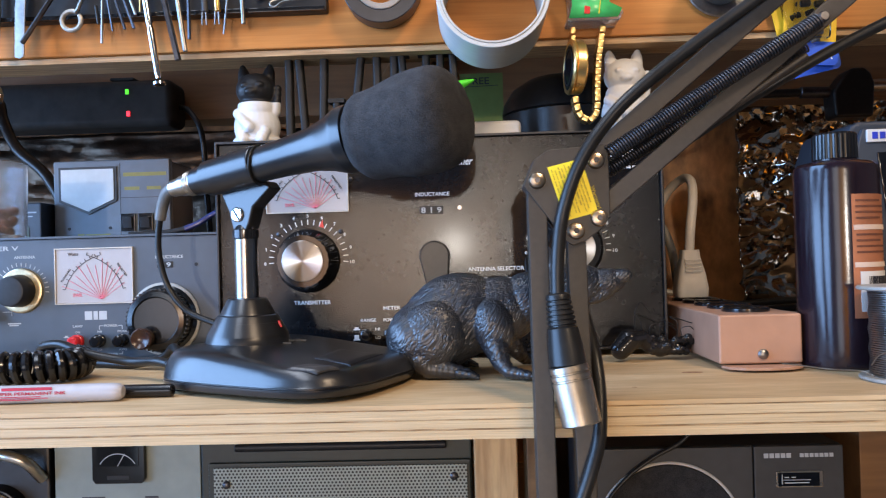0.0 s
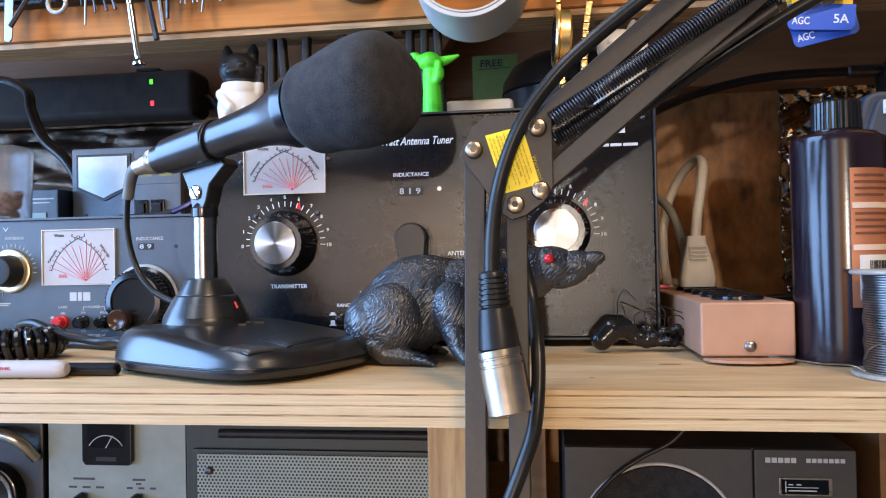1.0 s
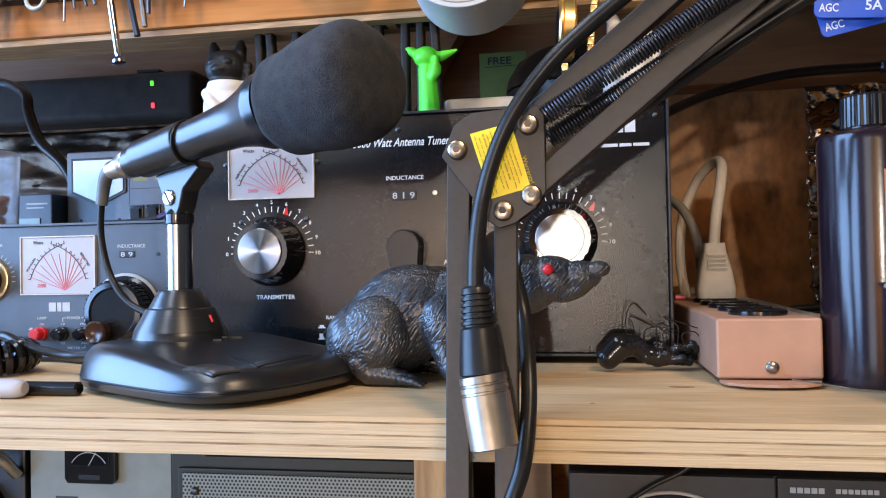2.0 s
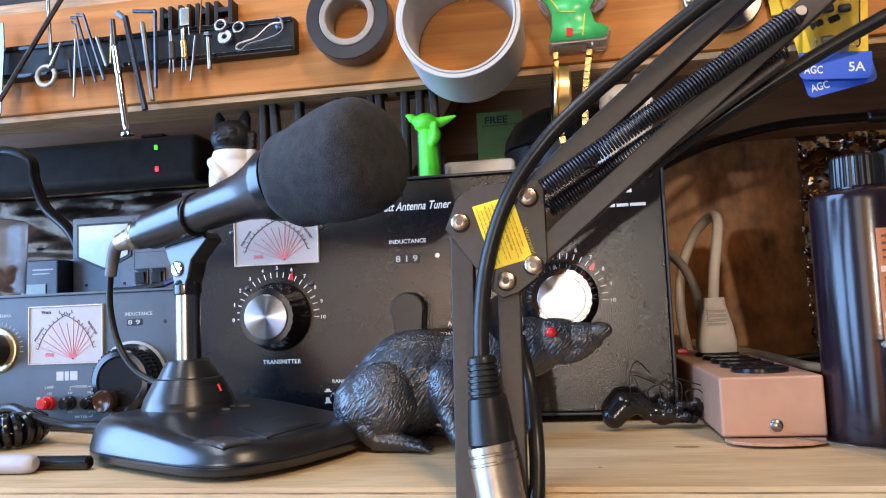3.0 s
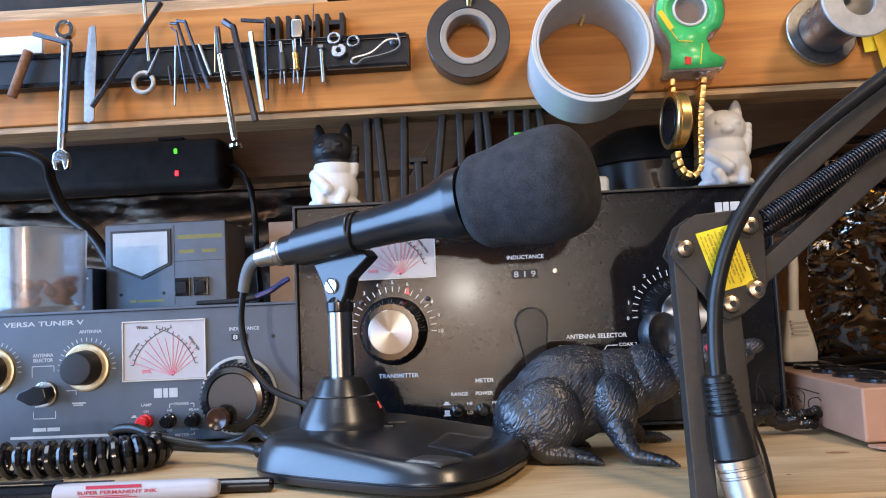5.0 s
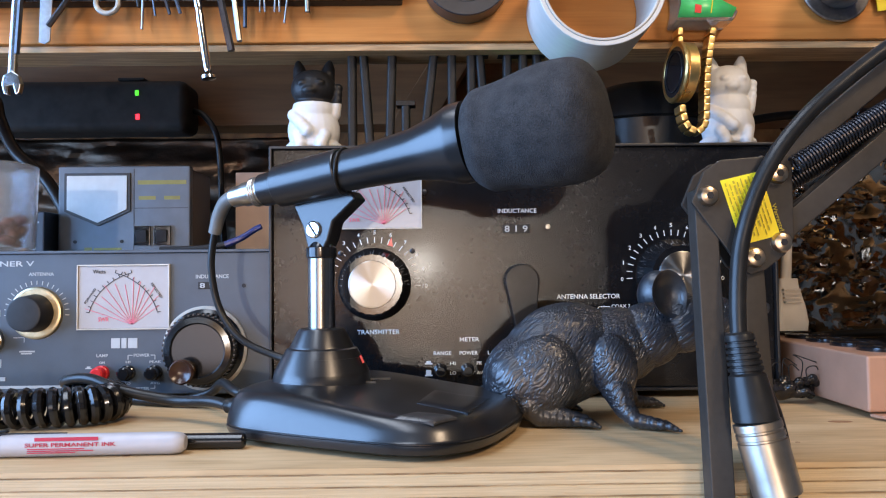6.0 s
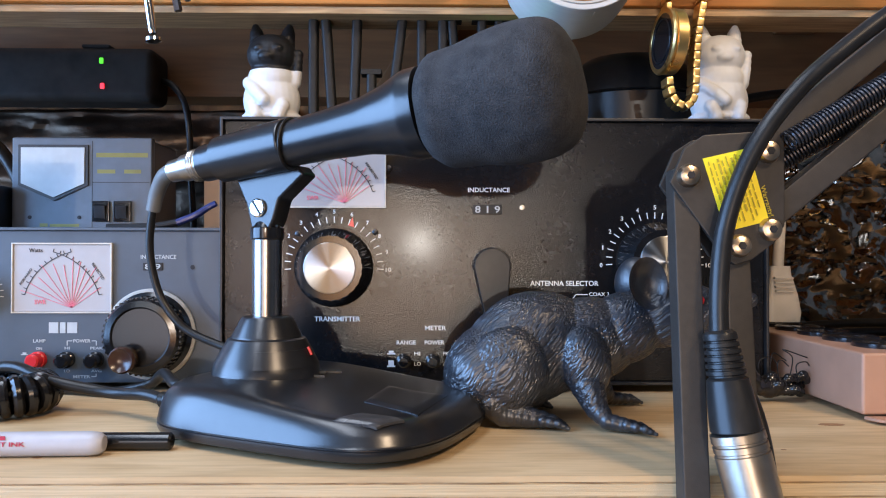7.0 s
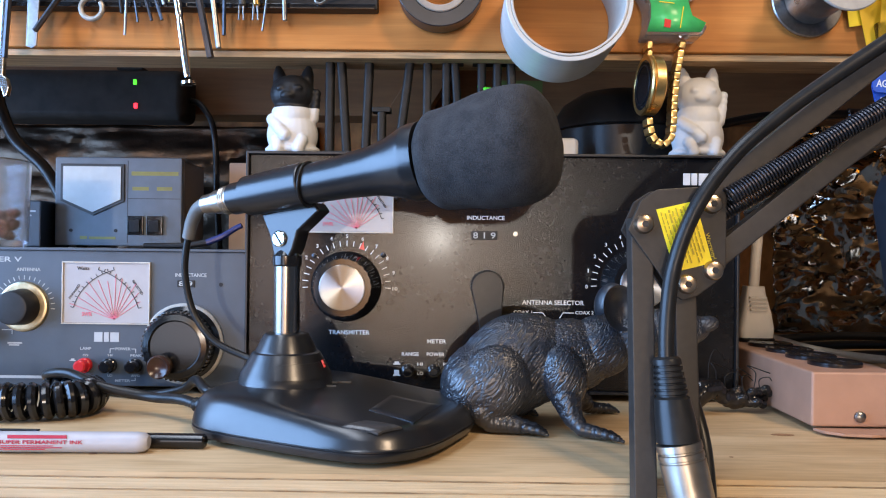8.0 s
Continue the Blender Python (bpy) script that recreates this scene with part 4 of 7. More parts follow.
    part("label_plate", box(-0.1245, -0.1065, y - 0.0056, y - 0.0048, 1.1035, 1.1070, 0.0002), M_BLACK, mt)
    bars([(-0.1480, -0.1290, 1.0868, 1.0885), (-0.0960, -0.0850, 1.0868, 1.0885), (-0.0930, -0.0885, 1.0835, 1.0850)] +
         [(-0.1520 + 0.012 * k, -0.1450 + 0.012 * k, 1.0800, 1.0816) for k in range(3)] + [(-0.1010 + 0.010 * k, -0.0960 + 0.010 * k, 1.0800, 1.0816) for k in range(3)], y, M_DARKINK, rx)
    for x in (-0.139, -0.091):
        part("toggle", rod((x, y - 0.001, 1.0735), (x, y - 0.014, 1.0715), 0.0042), M_GLOSSB, rx)
    gr = thing("speaker_radio", (0.06, 0.9, 1.0), "dark green radio with a grey perforated metal grille under the shelf", "radio")
    part("case", box(-0.0490, 0.1700, y - 0.002, 1.05, 1.0005, 1.160, 0.002), M_DKGREEN, gr)
    part("front_frame", box(-0.0420, 0.1690, y - 0.0055, y - 0.0022, 1.0105, 1.1150, 0.0015), M_DKGREEN, gr)
    part("top_ridge", rod((-0.020, y - 0.004, 1.1270), (0.150, y - 0.004, 1.1270), 0.0035), M_BLACK, gr)
    part("grille", box(-0.0370, 0.1660, y - 0.0075, y - 0.0057, 1.0150, 1.1115, 0.0006), M_GRILLE, gr, "grey perforated metal grille")
    for x, z in ((-0.0265, 1.0985), (0.1555, 1.1025), (-0.0265, 1.024), (0.1555, 1.024)):
        screw_head((x, y - 0.0075, z), (0, -1, 0), 0.0032, gr, material=M_DKSTEEL)
    dk = thing("transceiver", (-0.26, 0.9, 1.0), "black radio with a large chrome tuning knob under the shelf", "radio")
    part("case", box(-0.3600, -0.1735, y - 0.002, 1.05, 1.0005, 1.155, 0.003), M_CASE, dk)
    kn = part("tuning_knob", lathe([(0, 0.027), (0.010, 0.026), (0.011, 0.024)], (-0.2160, y - 0.002, 1.0740), (0, -1, 0), 48), M_GLOSSB, dk, "tuning knob")
    part("rim", ring_solid((-0.2160, y - 0.0145, 1.0740), (0, 1, 0), 0.020, 0.0235, 0.002), M_CHROME, kn, "chrome rim")
    part("handle", tube([(-0.225, y - 0.004, 1.125), (-0.205, y - 0.016, 1.128), (-0.185, y - 0.016, 1.122), (-0.178, y - 0.004, 1.105)], 0.0045), M_NICKEL, dk)
    solid("cord", tube([(0.338, 0.733, 1.160), (0.322, 0.7325, 1.1395), (0.300, 0.7325, 1.1270), (0.281, 0.7325, 1.1130), (0.2655, 0.7325, 1.0930), (0.2570, 0.7325, 1.060), (0.2560, 0.7325, 1.003)], 0.0015), M_RUBBER,
          "thin black cord hanging in front of the speaker", "cord")


M_DKG = mat("dark_grey_speaker_plastic", (0.035, 0.035, 0.036), 0.5, var=0.15, scale=120)
M_PALE = mat("pale_trim", (0.52, 0.50, 0.46), 0.4)


def grille_material():
    m = mat("perforated_grey_metal", (0.22, 0.255, 0.24), 0.45, 0.3, var=0.1, scale=80, bump=0)
    nt = m.node_tree
    N, L = nt.nodes, nt.links
    b = N["Principled BSDF"]
    tc = N.new("ShaderNodeTexCoord")
    sep = N.new("ShaderNodeSeparateXYZ")
    L.new(tc.outputs["Object"], sep.inputs[0])

    def op(kind, a, c):
        n = N.new("ShaderNodeMath")
        n.operation = kind
        for i, v in enumerate((a, c)):
            if isinstance(v, (int, float)):
                n.inputs[i].default_value = v
            elif v is not None:
                L.new(v, n.inputs[i])
        return n.outputs[0]

    P = 0.0030
    def dots(ox, oz):
        u = op("SUBTRACT", op("FRACT", op("ADD", op("DIVIDE", sep.outputs["X"], P), 100 + ox), None), 0.5)
        v = op("SUBTRACT", op("FRACT", op("ADD", op("DIVIDE", sep.outputs["Z"], P * 1.732), 100 + oz), None), 0.5)
        v = op("MULTIPLY", v, 1.732)
        return op("SQRT", op("ADD", op("MULTIPLY", u, u), op("MULTIPLY", v, v)), None)
    d = op("MINIMUM", dots(0, 0), dots(0.5, 0.5))
    hole = op("LESS_THAN", d, 0.30)
    old = b.inputs["Base Color"].links[0].from_socket
    mx = N.new("ShaderNodeMix")
    mx.data_type = "RGBA"
    L.new(hole, mx.inputs[0]), L.new(old, mx.inputs[6])
    mx.inputs[7].default_value = (0.012, 0.014, 0.013, 1)
    L.new(mx.outputs[2], b.inputs["Base Color"])
    return m


M_GRILLE = grille_material()
under()


# ---- desk microphone ----
AX = Vector((0.905, -0.395, 0.140)).normalized()
MIC0 = Vector((-0.003, 0.667, 1.3285))
U, V = Vector((0.925, -0.380, 0)), Vector((0.380, 0.925, 0))
BASE0 = Vector((-0.0195, 0.6255, 1.2))
mic = thing("desk_microphone", (0.05, 0.65, 1.2), "black desk microphone with a foam windscreen on a chrome pole", "microphone")


def base_height(u):
    t = min(max((u - 0.03) / 0.085, 0), 1)
    return 0.0255 - 0.0070 * (t * t * (3 - 2 * t))


BW, BD = 0.138, 0.108
PROF = [(0.955, 0.10), (0.985, 0.14), (1.0, 0.24), (1.0, 0.30), (0.990, 0.315), (0.990, 0.335), (1.0, 0.35), (0.988, 0.50), (0.970, 0.66), (0.948, 0.80), (0.918, 0.91), (0.875, 0.975), (0.80, 1.0), (0.5, 1.02), (0.3, 1.03)]


def half_depth(u, front):
    """The base grows deeper in front along its length."""
    return BD / 2 + (0.0105 * min(max(u / 0.125, 0), 1) if front else 0)


def base_body():
    b, n = bmesh.new(), 112
    cu, cv = BW * 0.48, BD * 0.5
    outline = []
    for k in range(n):
        a = 2 * math.pi * k / n
        c, s = math.cos(a), math.sin(a)
        e = 0.44 if c < 0 else 0.44 + 0.14 * c
        u = cu + (BW / 2 + 0.0025) * math.copysign(abs(c) ** e, c)
        outline.append((u, cv + half_depth(u, s < 0) * math.copysign(abs(s) ** e, s) * (1 - 0.06 * (c > 0) * c)))
    rings = []
    for s, f in PROF:
        ring = []
        for u, v in outline:
            uu, vv = cu + (u - cu) * s, cv + (v - cv) * s
            h = base_height(uu)
            ring.append(b.verts.new(BASE0 + U * uu + V * vv + Vector((0, 0, max(0.0022, h * f if f > 0.4 else 0.024 * f)))))
        rings.append(ring)
    for a, c in zip(rings, rings[1:]):
        for k in range(n):
            b.faces.new((a[k], a[(k + 1) % n], c[(k + 1) % n], c[k]))
    b.faces.new(rings[0]), b.faces.new(rings[-1])
    return b


def base_top(u, v):
    du, dv = abs(u - BW * 0.48) / (BW / 2 + 0.0025), abs(v - BD * 0.5) / half_depth(u, v < BD * 0.5)
    p = 4.5 if u < BW * 0.48 else 4.0
    s, f = min(1.0, (du ** p + dv ** p) ** (1 / p)), 1.02
    for (s0, f0), (s1, f1) in zip(PROF[6:], PROF[7:]):
        if s1 <= s <= s0:
            f = f0 + (f1 - f0) * (s - s0) / (s1 - s0)
    return base_height(u) * f


def pad(corners, thick, label, material):
    """A low key that follows the skin of the base: four corners (u, v) in order."""
    b, n = bmesh.new(), 12
    (a0, b0), (a1, b1), (a2, b2), (a3, b3) = corners
    top, bot = [], []
    for i in range(n + 1):
        rt, rb_ = [], []
        for j in range(n + 1):
            p, q = i / n, j / n
            u = (a0 * (1 - p) + a1 * p) * (1 - q) + (a3 * (1 - p) + a2 * p) * q
            v = (b0 * (1 - p) + b1 * p) * (1 - q) + (b3 * (1 - p) + b2 * p) * q
            edge = min(p, 1 - p, q, 1 - q)
            lift = thick * min(1, 0.25 + edge * 8)
            w = BASE0 + U * u + V * v + Vector((0, 0, base_top(u, v)))
            rt.append(b.verts.new(w + Vector((0, 0, lift)) - V * lift * 0.4))
            rb_.append(b.verts.new(w - Vector((0, 0, 0.0008))))
        top.append(rt), bot.append(rb_)
    for i in range(n):
        for j in range(n):
            b.faces.new((top[i][j], top[i + 1][j], top[i + 1][j + 1], top[i][j + 1]))
            b.faces.new((bot[i][j], bot[i][j + 1], bot[i + 1][j + 1], bot[i + 1][j]))
    rim = [(i, 0) for i in range(n)] + [(n, j) for j in range(n)] + [(i, n) for i in range(n, 0, -1)] + [(0, j) for j in range(n, 0, -1)]
    for k in range(len(rim)):
        (i, j), (c, d) = rim[k], rim[(k + 1) % len(rim)]
        b.faces.new((top[i][j], bot[i][j], bot[c][d], top[c][d]))
    return part("push_button", b, material, base, label)


M_KEY = mat("worn_grey_black_key", (0.045, 0.043, 0.042), 0.30, var=0.3, scale=300)
base = part("base", base_body(), M_SATIN, mic, "satin black wedge-shaped base")
pad([(0.1000, -0.0015), (0.1180, 0.0010), (0.1250, 0.0115), (0.1060, 0.0110)], 0.0009, "worn grey-black key", M_KEY)
pad([(0.0980, 0.0290), (0.1270, 0.0200), (0.1240, 0.0620), (0.0920, 0.0660)], 0.0010, "flat black key", M_SATIN)
for u, v in ((0.012, 0.015), (0.10, 0.015), (0.10, 0.08), (0.012, 0.08)):
    part("foot", lathe([(0, 0.006), (0.003, 0.006)], BASE0 + U * u + V * v + Vector((0, 0, 0.0002)), (0, 0, 1), 16), M_RUBBER, base)
lo = bmesh.new()
for k, (u, v, l) in enumerate(((0.052, 0.060, 0.016), (0.056, 0.066, 0.018), (0.058, 0.054, 0.010))):
    add(lo, turned(box(-l / 2, l / 2, -0.0006, 0.0006, 0, 0.0012, 0), Matrix.Translation(BASE0 + U * u + V * v + Vector((0, 0, base_height(u) + 0.0003))) @ Matrix.Rotation(math.atan2(U.y, U.x) + 0.35, 4, "Z")))
part("printed_badge", lo, M_DKG, base, "faint printed badge strokes", smooth=False)
PX, PYY = 0.0298, 0.6625
part("cone", lathe([(-0.004, 0.0270), (0, 0.0262), (0.004, 0.0252), (0.0155, 0.0190), (0.0160, 0.0180), (0.0162, 0.0172), (0.0170, 0.0170), (0.0250, 0.0128), (0.0262, 0.0118), (0.0266, 0.008)], (PX, PYY, 1.2265), (0, 0, 1), 48), M_SATIN, mic, "black two-step collar cone")
sw = bmesh.new()
cols = []
for k in range(13):
    a = radians(-92 + 6 * k)
    cols.append([sw.verts.new((PX + r * math.cos(a), PYY + r * math.sin(a), 1.2265 + z)) for r, z in ((0.0259, 0.0032), (0.0218, 0.0112), (0.0205, 0.0112), (0.0245, 0.0032))])
for a, c in zip(cols, cols[1:]):
    for k in range(4):
        sw.faces.new((a[k], a[(k + 1) % 4], c[(k + 1) % 4], c[k]))
sw.faces.new(cols[0]), sw.faces.new(cols[-1])
part("switch_plate", sw, M_SATIN, mic, "curved black switch plate")
part("switch", turned(box(-0.0006, 0.0006, -0.0007, 0.0007, -0.0022, 0.0022, 0.0002), Matrix.Translation((PX + 0.0222, PYY - 0.0062, 1.2365)) @ Matrix.Rotation(radians(-24), 4, "Y")), M_RED, mic, "small red switch")
part("pole", lathe([(0, 0.0073), (0.040, 0.0073)], (PX, PYY, 1.2525), (0, 0, 1), 40), M_POLE, mic, "chrome pole")
part("collar", lathe([(0, 0.0078), (0.001, 0.0082), (0.0058, 0.0082), (0.0062, 0.0075), (0.009, 0.006)], (PX, PYY, 1.2905), (0, 0, 1), 40), M_GLOSSB, mic)


def mic_at(s, up=0.0):
    return MIC0 + AX * s + Vector((0, 0, up))


SIDE = Vector((AX.x, AX.y, 0)).normalized()
FACE = Vector((SIDE.y, -SIDE.x, 0))
yoke = bmesh.new()
prof = [(-0.0145, 1.3200), (0.0210, 1.3262), (0.0250, 1.3215), (0.0110, 1.3100), (0.0078, 1.3000), (0.0050, 1.2950), (-0.0050, 1.2950), (-0.0072, 1.3030), (-0.0085, 1.3080)]
f = yoke.faces.new([yoke.verts.new(Vector((PX, PYY, 0)) + SIDE * x + FACE * 0.0060 + Vector((0, 0, z))) for x, z in prof])
r = bmesh.ops.extrude_face_region(yoke, geom=[f])
bmesh.ops.translate(yoke, verts=[v for v in r["geom"] if isinstance(v, bmesh.types.BMVert)], vec=-FACE * 0.012)
bmesh.ops.bevel(yoke, geom=yoke.edges, offset=0.0014, segments=3, affect="EDGES", profile=0.5)
yk = part("swivel_mount", yoke, M_SATIN, mic, "black swivel mount")
sc = Vector((PX, PYY, 1.3060)) - SIDE * 0.001 + FACE * 0.0060
part("screw", lathe([(0, 0.0046), (0.0010, 0.0046), (0.0016, 0.0038), (0.0017, 0)], sc, FACE, 28), M_CHROME, yk, "slotted chrome screw")
slot = turned(box(-0.0040, 0.0040, -0.0003, 0.0003, -0.0005, 0.0005, 0), Matrix.Translation(sc + FACE * 0.0017) @ Matrix.Rotation(math.atan2(SIDE.y, SIDE.x), 4, "Z") @ Matrix.Rotation(radians(55), 4, "Y"))
part("slot", slot, M_BLACK, yk)
part("clip", lathe([(0, 0.0100), (0.001, 0.0113), (0.040, 0.0123), (0.041, 0.0118), (0.041, 0.0100)], mic_at(0.0105), AX, 40), M_SATIN, mic, "black holder clip")
part("clip_ring", ring_solid(mic_at(0.0515), AX + Vector((0.32, 0, -0.22)), 0.0108, 0.0127, 0.0013, chamfer=0.0004), M_RUBBER, mic, "rubber holder ring")
part("body", lathe([(0, 0.0078), (0.001, 0.0090), (0.020, 0.0094), (0.075, 0.0117), (0.094, 0.0132), (0.106, 0.0160), (0.1155, 0.0195), (0.118, 0.0200), (0.124, 0.0200)], MIC0, AX, 48), M_SATIN, mic, "tapered satin black microphone body")
fo, L = [], 0.0670
for k in range(33):
    t = k / 32
    if t < 0.12:
        r = 0.0205 + 0.0050 * math.sin(t / 0.12 * math.pi / 2)
    elif t < 0.62:
        q = (t - 0.12) / 0.5
        r = 0.0255 + 0.0037 * (q * q * (3 - 2 * q))
    else:
        q = (t - 0.62) / 0.38
        r = 0.0292 * max(0, 1 - q ** 3.3) ** 0.42
    fo.append((L * t, r))
fo = [(0, 0.0)] + fo[:-1] + [(L, 0.0)]
foam = lathe(fo, mic_at(0.1260, -0.0015), AX, 64)
for v in foam.verts:
    v.co += 0.0005 * noise.noise_vector(v.co * 90)
part("windscreen", foam, M_FOAM, mic, "black foam windscreen")
part("plug", lathe([(-0.021, 0.0045), (-0.020, 0.0056), (-0.012, 0.0060), (-0.0115, 0.0068), (-0.006, 0.0068), (-0.0055, 0.0080), (-0.0045, 0.0083), (-0.0038, 0.0080), (-0.0030, 0.0083), (-0.0023, 0.0080), (-0.0015, 0.0083), (-0.0008, 0.0078), (0.001, 0.0078)], MIC0, AX, 32), M_NICKEL, mic, "nickel cable plug")
e0 = mic_at(-0.019)
part("cord", tube([e0, e0 - AX * 0.008 + Vector((0, 0, -0.003)), (-0.0345, 0.684, 1.306), (-0.0375, 0.688, 1.285), (-0.0330, 0.690, 1.262), (-0.0200, 0.688, 1.245), (0.0000, 0.684, 1.236), (0.012, 0.680, 1.2335)], lambda t: 0.0030 if t < 0.16 else 0.0021), M_RUBBER, mic, "thin black microphone cord")
part("strain_relief", tube([e0 + AX * 0.002, e0 - AX * 0.006 + Vector((0, 0, -0.0012)), (-0.0315, 0.682, 1.3160), (-0.0345, 0.684, 1.3060)], lambda t: 0.0044 - 0.0008 * t), mat("grey_rubber_boot", (0.11, 0.11, 0.105), 0.5), mic, "grey rubber strain relief")
for dv, dz in ((0.030, 0.0125), (0.052, 0.0145)):
    p = BASE0 - U * 0.002 + V * dv + Vector((0, 0, dz))
    jb = lathe([(0, 0.0048), (0.004, 0.0048), (0.0045, 0.0040), (0.007, 0.0040), (0.0075, 0.0046), (0.0105, 0.0044), (0.011, 0.0036), (0.0135, 0.0040), (0.015, 0.0030)], p + U * 0.003, -U, 24)
    part("cord_plug", jb, M_RUBBER, mic, "ribbed black cord plug")

# ---- coiled cord on the shelf ----
cc = thing("coiled_cord", (-0.14, 0.7, 1.2), "coiled black cord lying on the plywood shelf", "cord")
axis = smooth_path([(-0.125, 0.706, 1.2116), (-0.098, 0.694, 1.2116), (-0.094, 0.676, 1.2116), (-0.118, 0.664, 1.2116), (-0.155, 0.661, 1.2116), (-0.205, 0.661, 1.2116), (-0.255, 0.665, 1.2116), (-0.31, 0.670, 1.2116)], 60)
coil, turns = [], 34
for i, p in enumerate(axis):
    t = (axis[min(i + 1, len(axis) - 1)] - axis[max(i - 1, 0)]).normalized()
    s = Vector((0, 0, 1)).cross(t).normalized()
    a = 2 * math.pi * turns * i / (len(axis) - 1)
    coil.append(p + 0.0085 * (math.cos(a) * s + math.sin(a) * Vector((0, 0, 1))))
part("coil", tube(coil, 0.0027, seg=8, smooth=False), M_GLOSSB, cc, "springy coil")
j1 = BASE0 - U * 0.012 + V * 0.030 + Vector((0, 0, 0.0125))
part("lead", tube([coil[0], (-0.128, 0.702, 1.2200), (-0.108, 0.690, 1.2235), (-0.085, 0.682, 1.2175), (-0.055, 0.680, 1.2120), j1 + Vector((-0.012, 0.008, 0.001)), j1], 0.0030), M_RUBBER, cc, "smooth lead")
j2 = BASE0 - U * 0.012 + V * 0.052 + Vector((0, 0, 0.0145))
solid("cord", tube([j2, j2 + Vector((-0.010, 0.001, 0.002)), (-0.036, 0.705, 1.218), (-0.048, 0.716, 1.210), (-0.075, 0.728, 1.2035), (-0.11, 0.740, 1.2035), (-0.15, 0.742, 1.2030)], 0.0028), M_RUBBER, "black cord running behind the microphone base", "cord")

# ---- marker and pen ----
mk = thing("marker_pen", (-0.07, 0.625, 1.2), "white permanent marker with a black cap lying on the shelf", "marker")
mx = Matrix.Translation((-0.0235, 0.6030, 1.2052)) @ Matrix.Rotation(radians(2), 4, "Z")


def along_x(profile, seg=32):
    return turned(lathe(profile, (0, 0, 0), (1, 0, 0), seg), mx)


barrel = part("barrel", along_x([(-0.083, 0.0048), (-0.0825, 0.0050), (-0.006, 0.0050), (-0.0022, 0.0045), (-0.0004, 0.0032), (0, 0.0018)]), mat("greyish_white_plastic", (0.40, 0.385, 0.40), 0.4, var=0.06, scale=150, bump=0.03), mk, "greyish white barrel")
part("cap", along_x([(-0.140, 0.0042), (-0.139, 0.0050), (-0.0835, 0.0050), (-0.083, 0.0046)]), M_GLOSSB, mk, "black cap")
part("pocket_clip", turned(box(-0.118, -0.080, -0.0016, 0.0016, 0.0058, 0.0068, 0.0004), mx), M_GLOSSB, mk, "black pocket clip")
for body, a, c, z0, z1, m in (("SUPER PERMANENT INK", -0.070, -0.030, 0.0002, 0.0020, M_REDINK),):
    lettering(body, a, c, z0, z1, -0.00505, m, barrel, m=mx)
for a, c, z0, z1 in ((-0.066, -0.038, 0.0027, 0.0043), (-0.069, -0.044, -0.0009, -0.0005), (-0.069, -0.040, -0.0018, -0.0014), (-0.069, -0.048, -0.0026, -0.0022)):
    part("printed_bar", turned(flat(a, c, z0, z1, -0.0043 - (0.0006 if z0 < 0.001 else 0.0)), mx), M_REDINK, barrel, smooth=False)
pen = thing("pen", (-0.06, 0.634, 1.2), "thin black pen lying behind the marker", "pen")
part("barrel", rod((-0.145, 0.6128, 1.2038), (0.001, 0.6120, 1.2038), 0.0037), M_GLOSSB, pen)
part("clip", box(-0.120, -0.083, 0.6113, 0.6138, 1.2076, 1.2084, 0.0003), M_DKSTEEL, pen)

# ---- rubber rat statue ----
rb, paw = bmesh.new(), bmesh.new()
YC = 0.672
egg(rb, (0.148, YC, 1.2260), (0.0315, 0.0272, 0.0255), (0, -18, 0))
egg(rb, (0.159, YC, 1.2345), (0.0320, 0.0232, 0.0272), (0, -14, 0))
egg(rb, (0.166, YC, 1.2385), (0.0330, 0.0220, 0.0265), (0, 4, 0))
egg(rb, (0.190, YC - 0.001, 1.2405), (0.0270, 0.0190, 0.0215), (0, -4, 0))
egg(rb, (0.209, YC - 0.002, 1.2465), (0.0200, 0.0170, 0.0180), (0, -20, 0))
egg(rb, (0.228, YC - 0.003, 1.2530), (0.0195, 0.0150, 0.0165), (0, -5, 0))
egg(rb, (0.243, YC - 0.005, 1.2560), (0.0165, 0.0115, 0.0125), (0, 4, 0))
egg(rb, (0.257, YC - 0.007, 1.2570), (0.0130, 0.0080, 0.0085), (0, -8, 0))
egg(rb, (0.2675, YC - 0.009, 1.2605), (0.0068, 0.0048, 0.0045), (0, -10, 0))
egg(rb, (0.254, YC - 0.006, 1.2500), (0.0125, 0.0075, 0.0055), (0, -22, 0))
